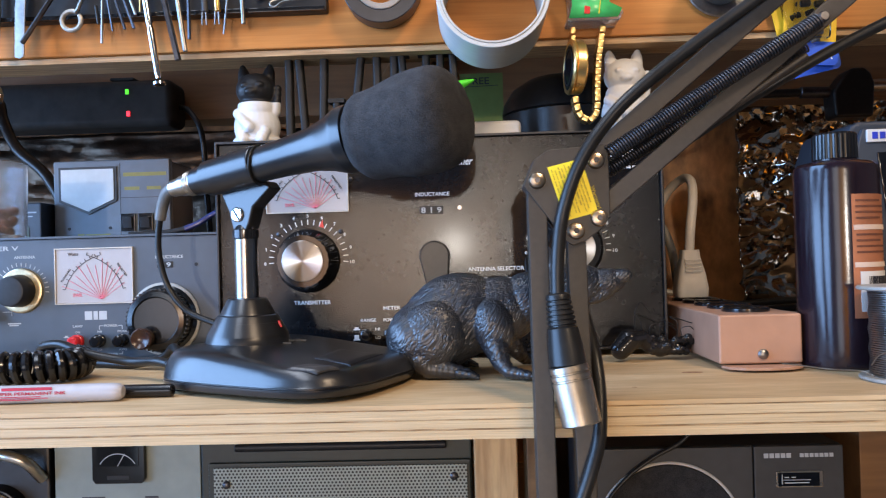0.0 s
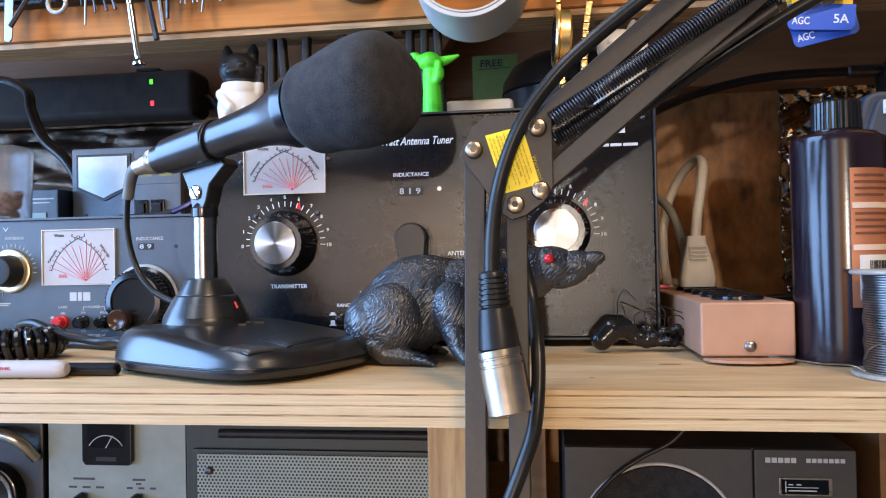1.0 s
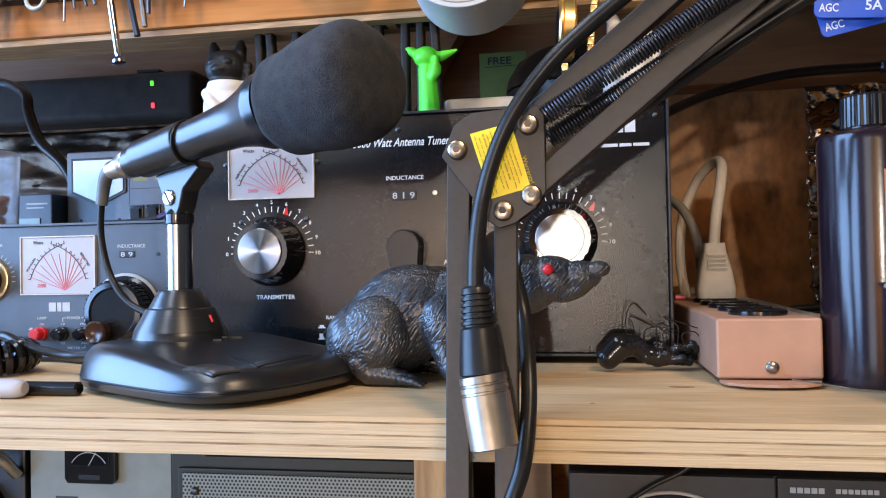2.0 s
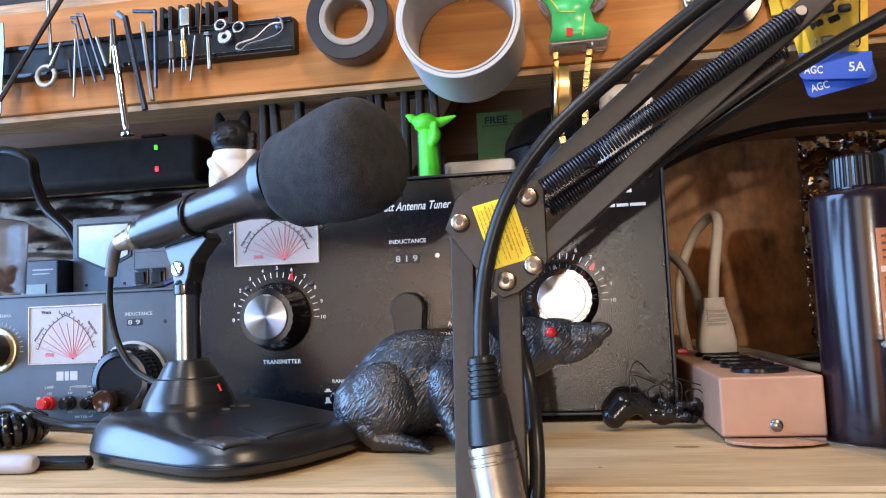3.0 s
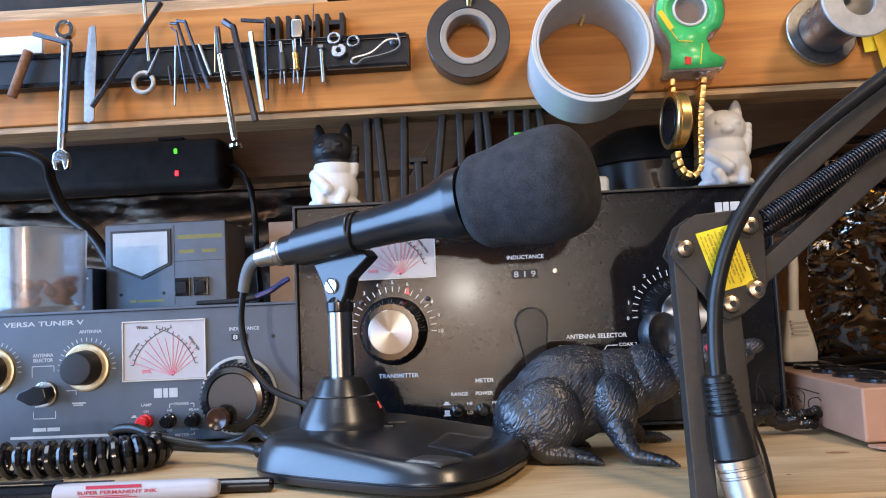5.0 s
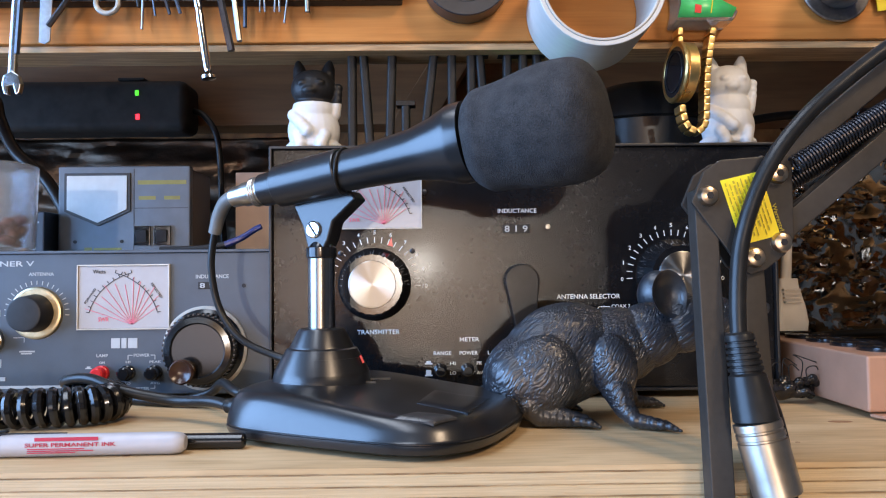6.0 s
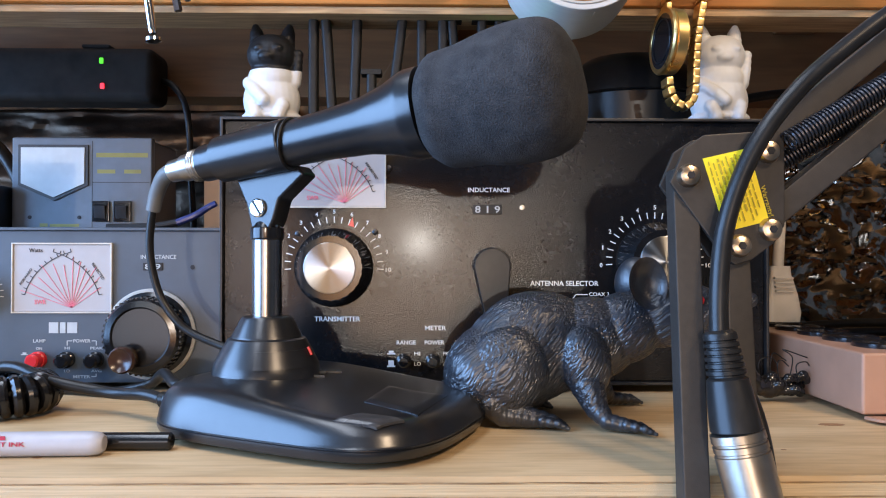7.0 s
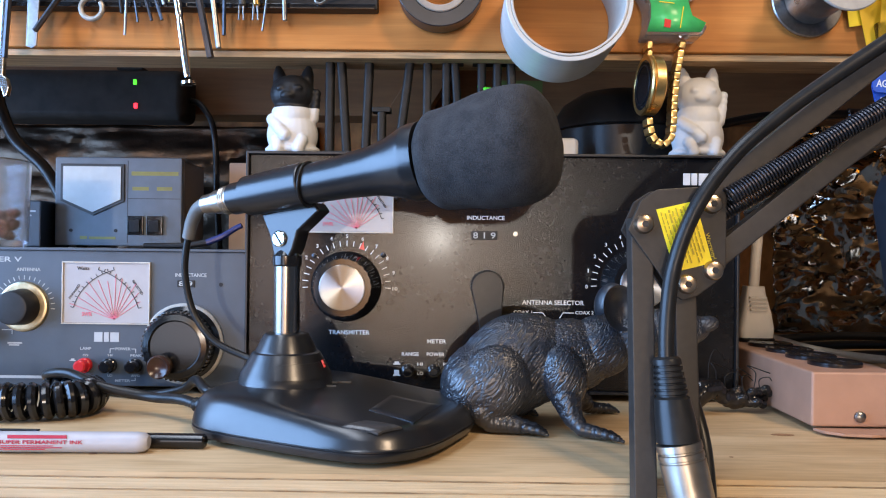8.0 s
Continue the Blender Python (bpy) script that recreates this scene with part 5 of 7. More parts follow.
for s in (-1, 1):
    egg(rb, (0.1480, YC + s * 0.0180, 1.2265), (0.0200, 0.0122, 0.0225), (0, 24, 0))
    egg(rb, (0.1370, YC + s * 0.0120, 1.2235), (0.0180, 0.0165, 0.0190), (0, -20, 0))
    limb(rb, [(0.140, YC + s * 0.0195, 1.2130, 0.0085), (0.146, YC + s * 0.0205, 1.2068, 0.0066), (0.160, YC + s * 0.0225, 1.2052, 0.0050), (0.1685, YC + s * 0.0240, 1.2040, 0.0036)])
    for d in (-1, 0, 1):
        limb(paw, [(0.1640, YC + s * 0.0238 + d * 0.0020, 1.2044, 0.0030), (0.1710, YC + s * 0.0245 + d * 0.0042, 1.2036, 0.0022), (0.1755, YC + s * 0.0245 + d * 0.0052, 1.2018, 0.0012)])
    k = 0 if s < 0 else 0.014
    egg(rb, (0.186 + k * 0.5, YC + s * 0.0175, 1.2310), (0.0125, 0.0090, 0.0180), (0, -10, 0))
    limb(rb, [(0.187 + k * 0.6, YC + s * 0.0190, 1.2200, 0.0085), (0.190 + k, YC + s * 0.0240, 1.2100, 0.0058), (0.194 + k, YC + s * 0.0290, 1.2050, 0.0042), (0.204 + k, YC + s * 0.0330, 1.2035, 0.0034)])
    for d in (-1, 0, 1):
        limb(paw, [(0.2020 + k, YC + s * 0.0325 + d * 0.0018, 1.2042, 0.0029), (0.2090 + k, YC + s * 0.0355 + d * 0.0040, 1.2034, 0.0021), (0.2135 + k, YC + s * 0.0365 + d * 0.0050, 1.2017, 0.0011)])
limb(rb, [(0.124, YC + 0.004, 1.2150, 0.0070), (0.113, YC + 0.012, 1.2085, 0.0052), (0.108, YC + 0.026, 1.2060, 0.0045), (0.122, YC + 0.040, 1.2050, 0.0038), (0.155, YC + 0.048, 1.2045, 0.0032)])
rat = fused(rb, 0.00040, 16)
lay, lean = Vector((-0.62, 0, -0.78)), Vector((-0.78, 0, 0.62))
for v in rat.verts:
    p = v.co.copy()
    if p.z > 1.2060:
        w = p + 0.004 * noise.noise_vector(p * 60)
        q = Vector((w.dot(lay) * 120, w.dot(lean) * 1250, w.y * 900))
        tuft = Vector((w.dot(lay) * 70, w.dot(lean) * 420, w.y * 320))
        v.co = p + v.normal * (0.00034 * (0.6 - 2.4 * abs(noise.noise(q))) + 0.00022 * noise.noise(tuft)) * min(1, (p.z - 1.2060) / 0.006)
for y, turn_z in ((YC - 0.0135, 14), (YC + 0.0105, 148)):
    cupped = lathe([(0.0030, 0.0), (0.0026, 0.30), (0.0012, 0.62), (-0.0012, 0.88), (-0.0036, 1.0), (-0.0042, 1.02), (-0.0040, 0.97), (-0.0022, 0.84), (0.0002, 0.58), (0.0016, 0.28), (0.0020, 0.0)], (0, 0, 0), (0, 1, 0), 36)
    turned(cupped, Matrix.Translation((0.2160, y, 1.2695)) @ Matrix.Rotation(radians(turn_z), 4, "Z") @ Matrix.Rotation(radians(-14), 4, "Y") @ Matrix.Diagonal((0.0102, 1, 0.0128, 1)))
    add(rat, cupped)
add(rat, fused(paw, 0.0006, 3))
n0 = len(rat.faces)
for s in (-1, 1):
    egg(rat, (0.2418, YC - 0.005 + s * 0.0112, 1.2612), (0.0031, 0.0022, 0.0028), u=16, v=10)
rat.faces.ensure_lookup_table()
for f in rat.faces[n0:]:
    f.material_index = 1
solid("rat_statue", rat, [M_FUR, M_RED], "black moulded rubber rat with red eyes on the shelf", "statue")

# ---- small glossy black toy with wires ----
tb = bmesh.new()
limb(tb, [(0.2745, 0.708, 1.2085, 0.0070), (0.281, 0.709, 1.2150, 0.0078), (0.289, 0.711, 1.2160, 0.0062), (0.295, 0.713, 1.2105, 0.0052), (0.303, 0.715, 1.2080, 0.0062), (0.310, 0.717, 1.2085, 0.0056), (0.318, 0.720, 1.2070, 0.0050), (0.324, 0.722, 1.2085, 0.0038)])
for k in range(14):
    egg(tb, (0.296 + 0.0022 * k, 0.709 + 0.006 * random.random(), 1.2055 + 0.010 * random.random()), (0.0032, 0.0026, 0.0030), u=10, v=8)
toy = thing("toy_insect", (0.30, 0.714, 1.2), "small glossy black plastic toy with thin wire legs", "toy")
part("body", fused(tb, 0.0008, 2), M_GLOSSB, toy)
random.seed(12)
for k in range(7):
    x = 0.286 + 0.0055 * k
    h = (0.026, 0.018, 0.012, 0.014, 0.010, 0.016, 0.009)[k]
    part("wire_leg", tube([(x, 0.712, 1.212), (x - 0.003 + 0.004 * random.random(), 0.709, 1.216 + h * 0.6), (x - 0.004 + 0.012 * random.random(), 0.712, 1.214 + h), (x + 0.006 + 0.008 * random.random(), 0.716, 1.212 + h * 0.8)], 0.00035, seg=6), M_BLACK, toy)

# ---- cat figurines and the green figurine ----
def cat(at, two_tone, label):
    x, y, z = at
    b = bmesh.new()
    egg(b, (x, y, z + 0.0150), (0.0182, 0.0150, 0.0190))
    egg(b, (x, y + 0.001, z + 0.0040), (0.0198, 0.0165, 0.0055))
    egg(b, (x, y - 0.001, z + 0.0290), (0.0150, 0.0125, 0.0120))
    egg(b, (x, y - 0.001, z + 0.0440), (0.0158, 0.0140, 0.0135))
    egg(b, (x - 0.001, y - 0.0125, z + 0.0410), (0.0055, 0.0040, 0.0035))
    for s in (-1, 1):
        limb(b, [(x + s * 0.0088, y, z + 0.0510, 0.0060), (x + s * 0.0102, y + 0.001, z + 0.0580, 0.0046), (x + s * 0.0108, y + 0.001, z + 0.0625, 0.0026)])
        egg(b, (x + s * 0.0055, y - 0.0125, z + 0.0460), (0.0038, 0.0026, 0.0024))
        limb(b, [(x + s * 0.0090, y - 0.0115, z + 0.0100, 0.0045), (x + s * 0.0070, y - 0.0145, z + 0.0035, 0.0042)])
    limb(b, [(x + 0.0140, y - 0.001, z + 0.0270, 0.0050), (x + 0.0165, y - 0.002, z + 0.0360, 0.0036), (x + 0.0172, y - 0.002, z + 0.0445, 0.0034)])
    limb(b, [(x - 0.0130, y - 0.006, z + 0.0250, 0.0045), (x - 0.0060, y - 0.0145, z + 0.0170, 0.0042), (x - 0.0020, y - 0.0155, z + 0.0130, 0.0042)])
    f = fused(b, 0.0006, 12)
    for face in f.faces:
        face.material_index = 1 if two_tone and face.calc_center_median().z > z + 0.0335 and face.calc_center_median().z < z + 0.070 else 0
    return solid("cat_figurine", f, [M_WHITE, M_BLACK], label, "figurine", "cat figurines on the tuner")


cat((0.2955, 0.768, 1.3667), False, "white printed plastic sitting cat figurine")
cat((0.0085, 0.772, 1.3667), True, "sitting cat figurine with white body and black head")
gf = bmesh.new()
limb(gf, [(0.160, 0.768, 1.3705, 0.0085), (0.1595, 0.768, 1.3860, 0.0078), (0.1590, 0.768, 1.3990, 0.0074)])
egg(gf, (0.1580, 0.767, 1.4085), (0.0090, 0.0080, 0.0075))
egg(gf, (0.1660, 0.762, 1.3985), (0.0036, 0.0036, 0.0056))
limb(gf, [(0.1630, 0.767, 1.4075, 0.0045), (0.1700, 0.767, 1.4090, 0.0036), (0.1790, 0.767, 1.4120, 0.0014)])
limb(gf, [(0.1550, 0.767, 1.4085, 0.0045), (0.1480, 0.767, 1.4130, 0.0034), (0.1410, 0.767, 1.4165, 0.0014)])
limb(gf, [(0.1640, 0.762, 1.3940, 0.0034), (0.1655, 0.7605, 1.4010, 0.0030), (0.1660, 0.7610, 1.4060, 0.0022)])
for v in gf.verts:
    v.co.z = max(v.co.z, 1.3668)
solid("figurine", fused(gf, 0.0010, 2), M_GREEN, "small plain bright green printed figurine", "figurine")

# ---- tall black bar shapes on the tuner ----
M_SIGN = mat("dark_printed_plastic", (0.010, 0.0095, 0.009), 0.5, var=0.4, scale=300, bump=0.4, bscale=900)
M_SIGN.node_tree.nodes["Principled BSDF"].inputs["Specular IOR Level"].default_value = 0.3


def post_shape(x, w, lean, h, label):
    b = bmesh.new()
    y0, y1 = 0.765, 0.774
    a = h * math.tan(radians(lean))
    add(b, prism([(x - w / 2, 1.3668), (x + w / 2, 1.3668), (x + w / 2 + a, 1.3668 + h), (x - w / 2 + a, 1.3668 + h)], y0, y1, 0.0019, 3))
    add(b, box(x - w * 1.1, x + w * 1.1, y0 - 0.0004, y1 + 0.0004, 1.3668, 1.3700, 0.0006))
    add(b, box(x + a - w * 1.1, x + a + w * 1.1, y0 - 0.0004, y1 + 0.0004, 1.3668 + h - 0.0036, 1.3668 + h, 0.0006))
    return solid("sign_bar", b, M_SIGN, label, "sign", "black sign shapes on the tuner")


for x, lean, h in ((0.0355, 0, 0.0695), (0.0480, -4, 0.0695), (0.0610, 2, 0.0700), (0.0725, 0, 0.0345), (0.0840, 7, 0.0700), (0.1045, 0, 0.0695), (0.1180, 0, 0.0695), (0.1285, -4, 0.0690), (0.1430, 0, 0.0690), (0.1540, 0, 0.0690), (0.1670, -3, 0.0690)):
    post_shape(x, 0.0060, lean, h, "tall black serifed bar standing in a row" if h > 0.05 else "short black serifed bar standing in a row")
solid("white_bar_case", box(0.164, 0.218, 0.800, 0.815, 1.3660, 1.3865, 0.004, 3), M_WHITE, "white rounded plastic block lying on the tuner", "block")
dome = thing("round_case", (0.262, 0.865, 1.366), "black round fabric case with a domed lid", "case")
part("tub", lathe([(0, 0.050), (0.002, 0.053), (0.032, 0.0555), (0.033, 0.0545)], (0.262, 0.862, 1.3662), (0, 0, 1), 48), M_RUBBER, dome)
part("lid", lathe([(0, 0.0548), (0.001, 0.0560), (0.010, 0.0545), (0.022, 0.047), (0.031, 0.033), (0.0355, 0.014), (0.036, 0)], (0.262, 0.862, 1.3995), (0, 0, 1), 48), M_RUBBER, dome, "domed lid")
note = thing("paper_note", (0.20, 1.0, 1.45), "olive green paper note hanging behind the tuner", "note")
part("sheet", box(0.168, 0.215, 1.0065, 1.0072, 1.388, 1.476, 0), M_NOTE, note, smooth=False)
lettering("FREE", 0.1765, 0.200, 1.4640, 1.4715, 1.0064, M_DARKINK, note)
part("ruled_line", strokes([(0.173, 1.4615, 0.210, 1.4625)], 1.0064, 0.0006), M_DARKINK, note, smooth=False)

# ---- on the grey tuner ----
swr = thing("power_meter", (-0.2, 0.99, 1.2995), "grey power meter box with a milky window on the grey tuner", "meter")
SY = 0.966
part("case", box(-0.2640, -0.1415, SY + 0.010, 1.035, 1.3035, 1.3865, 0.002), M_CASE, swr)
part("bezel", box(-0.2655, -0.1405, SY, SY + 0.0098, 1.3015, 1.3885, 0.002), M_GREYBOX, swr, "grey plastic front bezel")
for x in (-0.25, -0.155):
    part("foot", lathe([(0, 0.005), (0.004, 0.005)], (x, 0.99, 1.2996), (0, 0, 1), 16), M_RUBBER, swr)
win = part("window_frame", prism([(-0.2590, 1.3815), (-0.1965, 1.3815), (-0.1965, 1.3450), (-0.2270, 1.3310), (-0.2590, 1.3450)], SY - 0.0016, SY - 0.0002, 0.0005), M_DKG, swr, "window frame")
part("window", prism([(-0.2560, 1.3790), (-0.1995, 1.3790), (-0.1995, 1.3468), (-0.2270, 1.3342), (-0.2560, 1.3468)], SY - 0.0026, SY - 0.0017, 0.0003), M_WINDOW, win, "milky meter window")
for x in (-0.1850, -0.1660):
    s = part("rocker_switch", box(x - 0.0078, x + 0.0078, SY - 0.0030, SY - 0.0002, 1.3125, 1.3310, 0.0006), M_GLOSSB, swr, "black rocker switch")
    part("key", turned(box(x - 0.0050, x + 0.0050, SY - 0.0050, SY - 0.0032, 1.3160, 1.3275, 0.0005), about((x, SY, 1.3215), Matrix.Rotation(radians(8), 4, "X"))), M_BLACK, s)
for x in (-0.2490, -0.2050):
    part("adjuster", lathe([(0, 0.0017), (0.0008, 0.0015)], (x, SY, 1.3165), (0, -1, 0), 16), M_BLACK, swr)
M_OCHRE = mat("ochre_print", (0.34, 0.30, 0.08), 0.6, bump=0)
bars([(-0.1900, -0.1440, 1.3705, 1.3745), (-0.1890, -0.1730, 1.3560, 1.3595), (-0.1650, -0.1500, 1.3560, 1.3595), (-0.2400, -0.2330, 1.3080, 1.3110), (-0.2310, -0.2050, 1.3080, 1.3105)], SY, M_OCHRE, swr)
part("panel_line", strokes([(-0.1935, 1.3850, -0.1935, 1.3050), (-0.1935, 1.3480, -0.1425, 1.3480)], SY, 0.0006), M_DKG, swr, smooth=False)
hr = thing("handheld_radio", (-0.29, 0.96, 1.2995), "small dark grey radio with a grey-green screen", "radio")
part("case", box(-0.3150, -0.2670, 0.945, 1.0, 1.2995, 1.3440, 0.002), M_NAVY, hr)
part("screen", box(-0.3080, -0.2800, 0.9438, 0.9452, 1.3050, 1.3190, 0.0003), M_LCD, hr, "grey-green screen")
bars([(-0.2960, -0.2720, 1.3330, 1.3345), (-0.2960, -0.2760, 1.3290, 1.3302)], 0.945, M_INKG, hr)
cup = thing("cup", (-0.2465, 0.82, 1.2995), "clear hazy plastic cup holding red bits on the tuner", "cup")
part("wall", lathe([(0.0, 0.0), (0.0, 0.0335), (0.004, 0.0350), (0.0665, 0.0368), (0.0675, 0.0362), (0.0665, 0.0352), (0.005, 0.0335), (0.003, 0.0)], (-0.2465, 0.818, 1.2998), (0, 0, 1), 48), M_CLEAR, cup, "hazy clear wall")
random.seed(3)
cb = bmesh.new()
for k in range(26):
    a, r = random.random() * 6.28, 0.027 * math.sqrt(random.random())
    egg(cb, (-0.2465 + r * math.cos(a), 0.818 + r * math.sin(a), 1.3085 + 0.018 * random.random()), (0.006, 0.0045, 0.004), (0, random.random() * 60, random.random() * 180), 8, 6)
part("contents", cb, mat("rusty_bits", (0.25, 0.10, 0.08), 0.5, var=0.5, scale=200), cup, "small reddish bits")
solid("card_box", box(-0.288, -0.240, 1.006, 1.050, 1.2996, 1.3300, 0.0006), M_WHITE, "flat white card box on the grey tuner", "box")
solid("brown_block", box(-0.284, -0.246, 1.010, 1.046, 1.3302, 1.3560, 0.0008), M_POST, "small brown wooden block on a white box", "block")
solid("peach_box", box(-0.1230, -0.0200, 1.062, 1.10, 1.2002, 1.3950, 0.001), M_PEACH, "tall peach coloured card box behind the tuners", "box")
kf = thing("pocket_tool", (-0.06, 0.79, 1.2995), "dark pocket tool with a blue tip on the grey tuner", "tool")
part("handle", tube([(-0.105, 0.792, 1.3018), (-0.075, 0.790, 1.3022), (-0.058, 0.790, 1.3045)], lambda t: 0.0018 + 0.0006 * t, seg=10), M_BLACK, kf)
part("tip", tube([(-0.058, 0.790, 1.3045), (-0.047, 0.791, 1.3090), (-0.038, 0.793, 1.3150), (-0.033, 0.793, 1.3175)], lambda t: 0.0024 - 0.0004 * t, seg=10), mat("dark_blue_plastic", (0.02, 0.03, 0.13), 0.3), kf, "dark blue tip")

# ---- back wall device and cables ----
dv = thing("power_strip", (-0.4, 1.11, 1.47), "long black device with green and red lamps on the wall", "device")
part("body", box(-0.72, -0.1850, 1.0900, BACK - 0.0505, 1.4470, 1.5050, 0.010, 4), M_MATT, dv)
part("top_bump", box(-0.265, -0.235, 1.0960, 1.13, 1.5052, 1.5090, 0.0015), M_MATT, dv)
part("green_lamp", box(-0.2425, -0.2385, 1.0885, 1.0905, 1.4865, 1.4925, 0.0006), M_GRNLED, dv, "lit green lamp")
part("red_lamp", box(-0.2415, -0.2375, 1.0885, 1.0905, 1.4595, 1.4655, 0.0006), M_REDLED, dv, "lit red lamp")
solid("cord", tube([(-0.186, 1.115, 1.474), (-0.172, 1.110, 1.468), (-0.155, 1.10, 1.445), (-0.150, 1.10, 1.41), (-0.148, 1.10, 1.36), (-0.145, 1.12, 1.21)], 0.0035), M_RUBBER, "black cord from the wall device", "cord")
solid("cord", tube([(-0.45, 1.05, 1.49), (-0.405, 1.045, 1.488), (-0.365, 1.03, 1.470), (-0.352, 1.02, 1.445), (-0.330, 1.01, 1.410), (-0.296, 1.005, 1.380), (-0.272, 1.00, 1.34), (-0.27, 1.012, 1.305)], 0.006), M_RUBBER, "thick black cord curving down the wall", "cord")
solid("coax_cable", tube([(0.322, 1.02, 1.395), (0.350, 1.035, 1.411), (0.407, 1.09, 1.441), (0.465, 1.105, 1.457), (0.514, 1.108, 1.463), (0.585, 1.11, 1.464)], 0.0052), M_RUBBER, "thick black coaxial cable rising along the wall", "cable")
cn = thing("coax_switch", (0.66, 1.12, 1.47), "black cable connector block on the wall", "connector")
part("sleeve", rod((0.580, 1.11, 1.464), (0.617, 1.11, 1.463), 0.0072), M_DKSTEEL, cn)
part("body", prism([(0.616, 1.430), (0.614, 1.462), (0.628, 1.481), (0.636, 1.489), (0.652, 1.490), (0.660, 1.482), (0.664, 1.470), (0.661, 1.430)], 1.095, 1.125, 0.004, 3), M_RUBBER, cn)
part("side_plug", rod((0.662, 1.11, 1.470), (0.684, 1.11, 1.470), 0.0075), M_NICKEL, cn)
solid("coax_cable", tube([(0.684, 1.11, 1.470), (0.76, 1.11, 1.473), (0.95, 1.11, 1.462)], 0.0052), M_RUBBER, "black coaxial cable on the wall", "cable")

# ---- power strip, plug and cords ----
ps = thing("outlet_strip", (0.352, 0.76, 1.2), "tan-pink metal outlet strip on the shelf", "power strip")
part("case", box(0.3265, 0.3780, 0.662, 0.885, 1.2035, 1.2345, 0.0016, 3), M_PINK, ps)
part("end_tab", prism([(0.3275, 0), (0.3770, 0), (0.3745, -0.008), (0.366, -0.0135), (0.352, -0.0155), (0.338, -0.0135), (0.330, -0.008)], 0, 0.0016, 0.0003), M_PINK, ps)
ps.children[-1].data.transform(Matrix.Translation((0, 0.6625, 1.2030)) @ Matrix(((1, 0, 0, 0), (0, 0, 1, 0), (0, -1, 0, 0), (0, 0, 0, 1))))
screw_head((0.3533, 0.662, 1.2095), (0, -1, 0), 0.0032, ps)
for k in range(5):
    y = 0.690 + 0.030 * k
    o = part("outlet", lathe([(0, 0.0150), (0.0022, 0.0150), (0.0028, 0.0140), (0.0022, 0.0132), (0.0022, 0)], (0.3535, y, 1.2345), (0, 0, 1), 36), M_GLOSSB, ps, "round black outlet")
    for dx in (-0.0045, 0.0045):
        part("slot", box(0.3535 + dx - 0.0007, 0.3535 + dx + 0.0007, y - 0.003, y + 0.003, 1.2364, 1.2369, 0), M_DARKINK, o, smooth=False)
part("switch", box(0.3315, 0.3395, 0.846, 0.860, 1.2345, 1.2380, 0.0008), M_RED, ps, "lit red switch")
pg = thing("power_plug", (0.3525, 0.81, 1.238), "grey-beige mains plug standing in the outlet strip", "plug")
pb = bmesh.new()
rings = []
for z, wx, wy in ((1.2375, 0.0125, 0.0105), (1.2440, 0.0132, 0.0110), (1.2560, 0.0112, 0.0100), (1.2680, 0.0082, 0.0075), (1.2690, 0.0078, 0.0068), (1.2760, 0.0070, 0.0062)):
    rings.append([pb.verts.new((0.3540 + wx * math.copysign(abs(math.cos(a)) ** 0.4, math.cos(a)), 0.812 + wy * math.copysign(abs(math.sin(a)) ** 0.4, math.sin(a)), z)) for a in [2 * math.pi * k / 32 for k in range(32)]])
for a, c in zip(rings, rings[1:]):
    for k in range(32):
        pb.faces.new((a[k], a[(k + 1) % 32], c[(k + 1) % 32], c[k]))
pb.faces.new(rings[0]), pb.faces.new(rings[-1])
part("plug_body", pb, M_BEIGE, pg)
for k in range(4):
    z = 1.2580 + 0.003 * k
    part("grip_rib", box(0.3475, 0.3605, 0.7998 + 0.0007 * k, 0.8040 + 0.0007 * k, z, z + 0.0014, 0.0004), M_BEIGE, pg)
part("cord", tube([(0.354, 0.812, 1.274), (0.3565, 0.815, 1.295), (0.362, 0.825, 1.318), (0.367, 0.845, 1.3355), (0.366, 0.868, 1.340), (0.356, 0.885, 1.328), (0.345, 0.89, 1.30), (0.342, 0.89, 1.262), (0.350, 0.90, 1.215), (0.352, 0.95, 1.205)], 0.0039), M_BEIGE, pg, "grey-beige cord")
solid("cord", tube([(0.319, 0.93, 1.322), (0.330, 0.90, 1.318), (0.341, 0.862, 1.303), (0.348, 0.846, 1.280), (0.3505, 0.840, 1.252), (0.3505, 0.838, 1.2395)], 0.0036), mat("grey_cord", (0.16, 0.15, 0.13), 0.5), "dark grey cord bending down into the outlet strip", "cord")
solid("cord", tube([(0.360, 0.96, 1.236), (0.41, 0.94, 1.226), (0.46, 0.91, 1.214), (0.56, 0.90, 1.206), (0.8, 0.90, 1.2042)], 0.0036), M_BEIGE, "beige cord lying behind the outlet strip", "cord")
for k in range(3):
    solid("cord", tube([(0.39, 0.95 + 0.02 * k, 1.2045), (0.45, 0.92 + 0.03 * k, 1.209 + 0.004 * k), (0.56, 0.95 + 0.02 * k, 1.2075 + 0.006 * k), (0.75, 0.98, 1.2045)], 0.0042), M_RUBBER, "black cord lying behind the outlet strip", "cord", "black cords on the shelf")
# ---- bottle, spool, oscilloscope ----
bt = thing("bottle", (0.4042, 0.668, 1.2), "dark amber plastic bottle with a ribbed black cap", "bottle")
BC = (0.4042, 0.668, 1.2002)
part("body", lathe([(0, 0.022), (0.001, 0.0238), (0.003, 0.0245), (0.1215, 0.0245), (0.1248, 0.0240), (0.1270, 0.0218), (0.1282, 0.0165), (0.1285, 0.0125), (0.1305, 0.0122)], BC, (0, 0, 1), 56), M_BOTTLE, bt, "dark amber body")
cp = bmesh.new()
n = 72
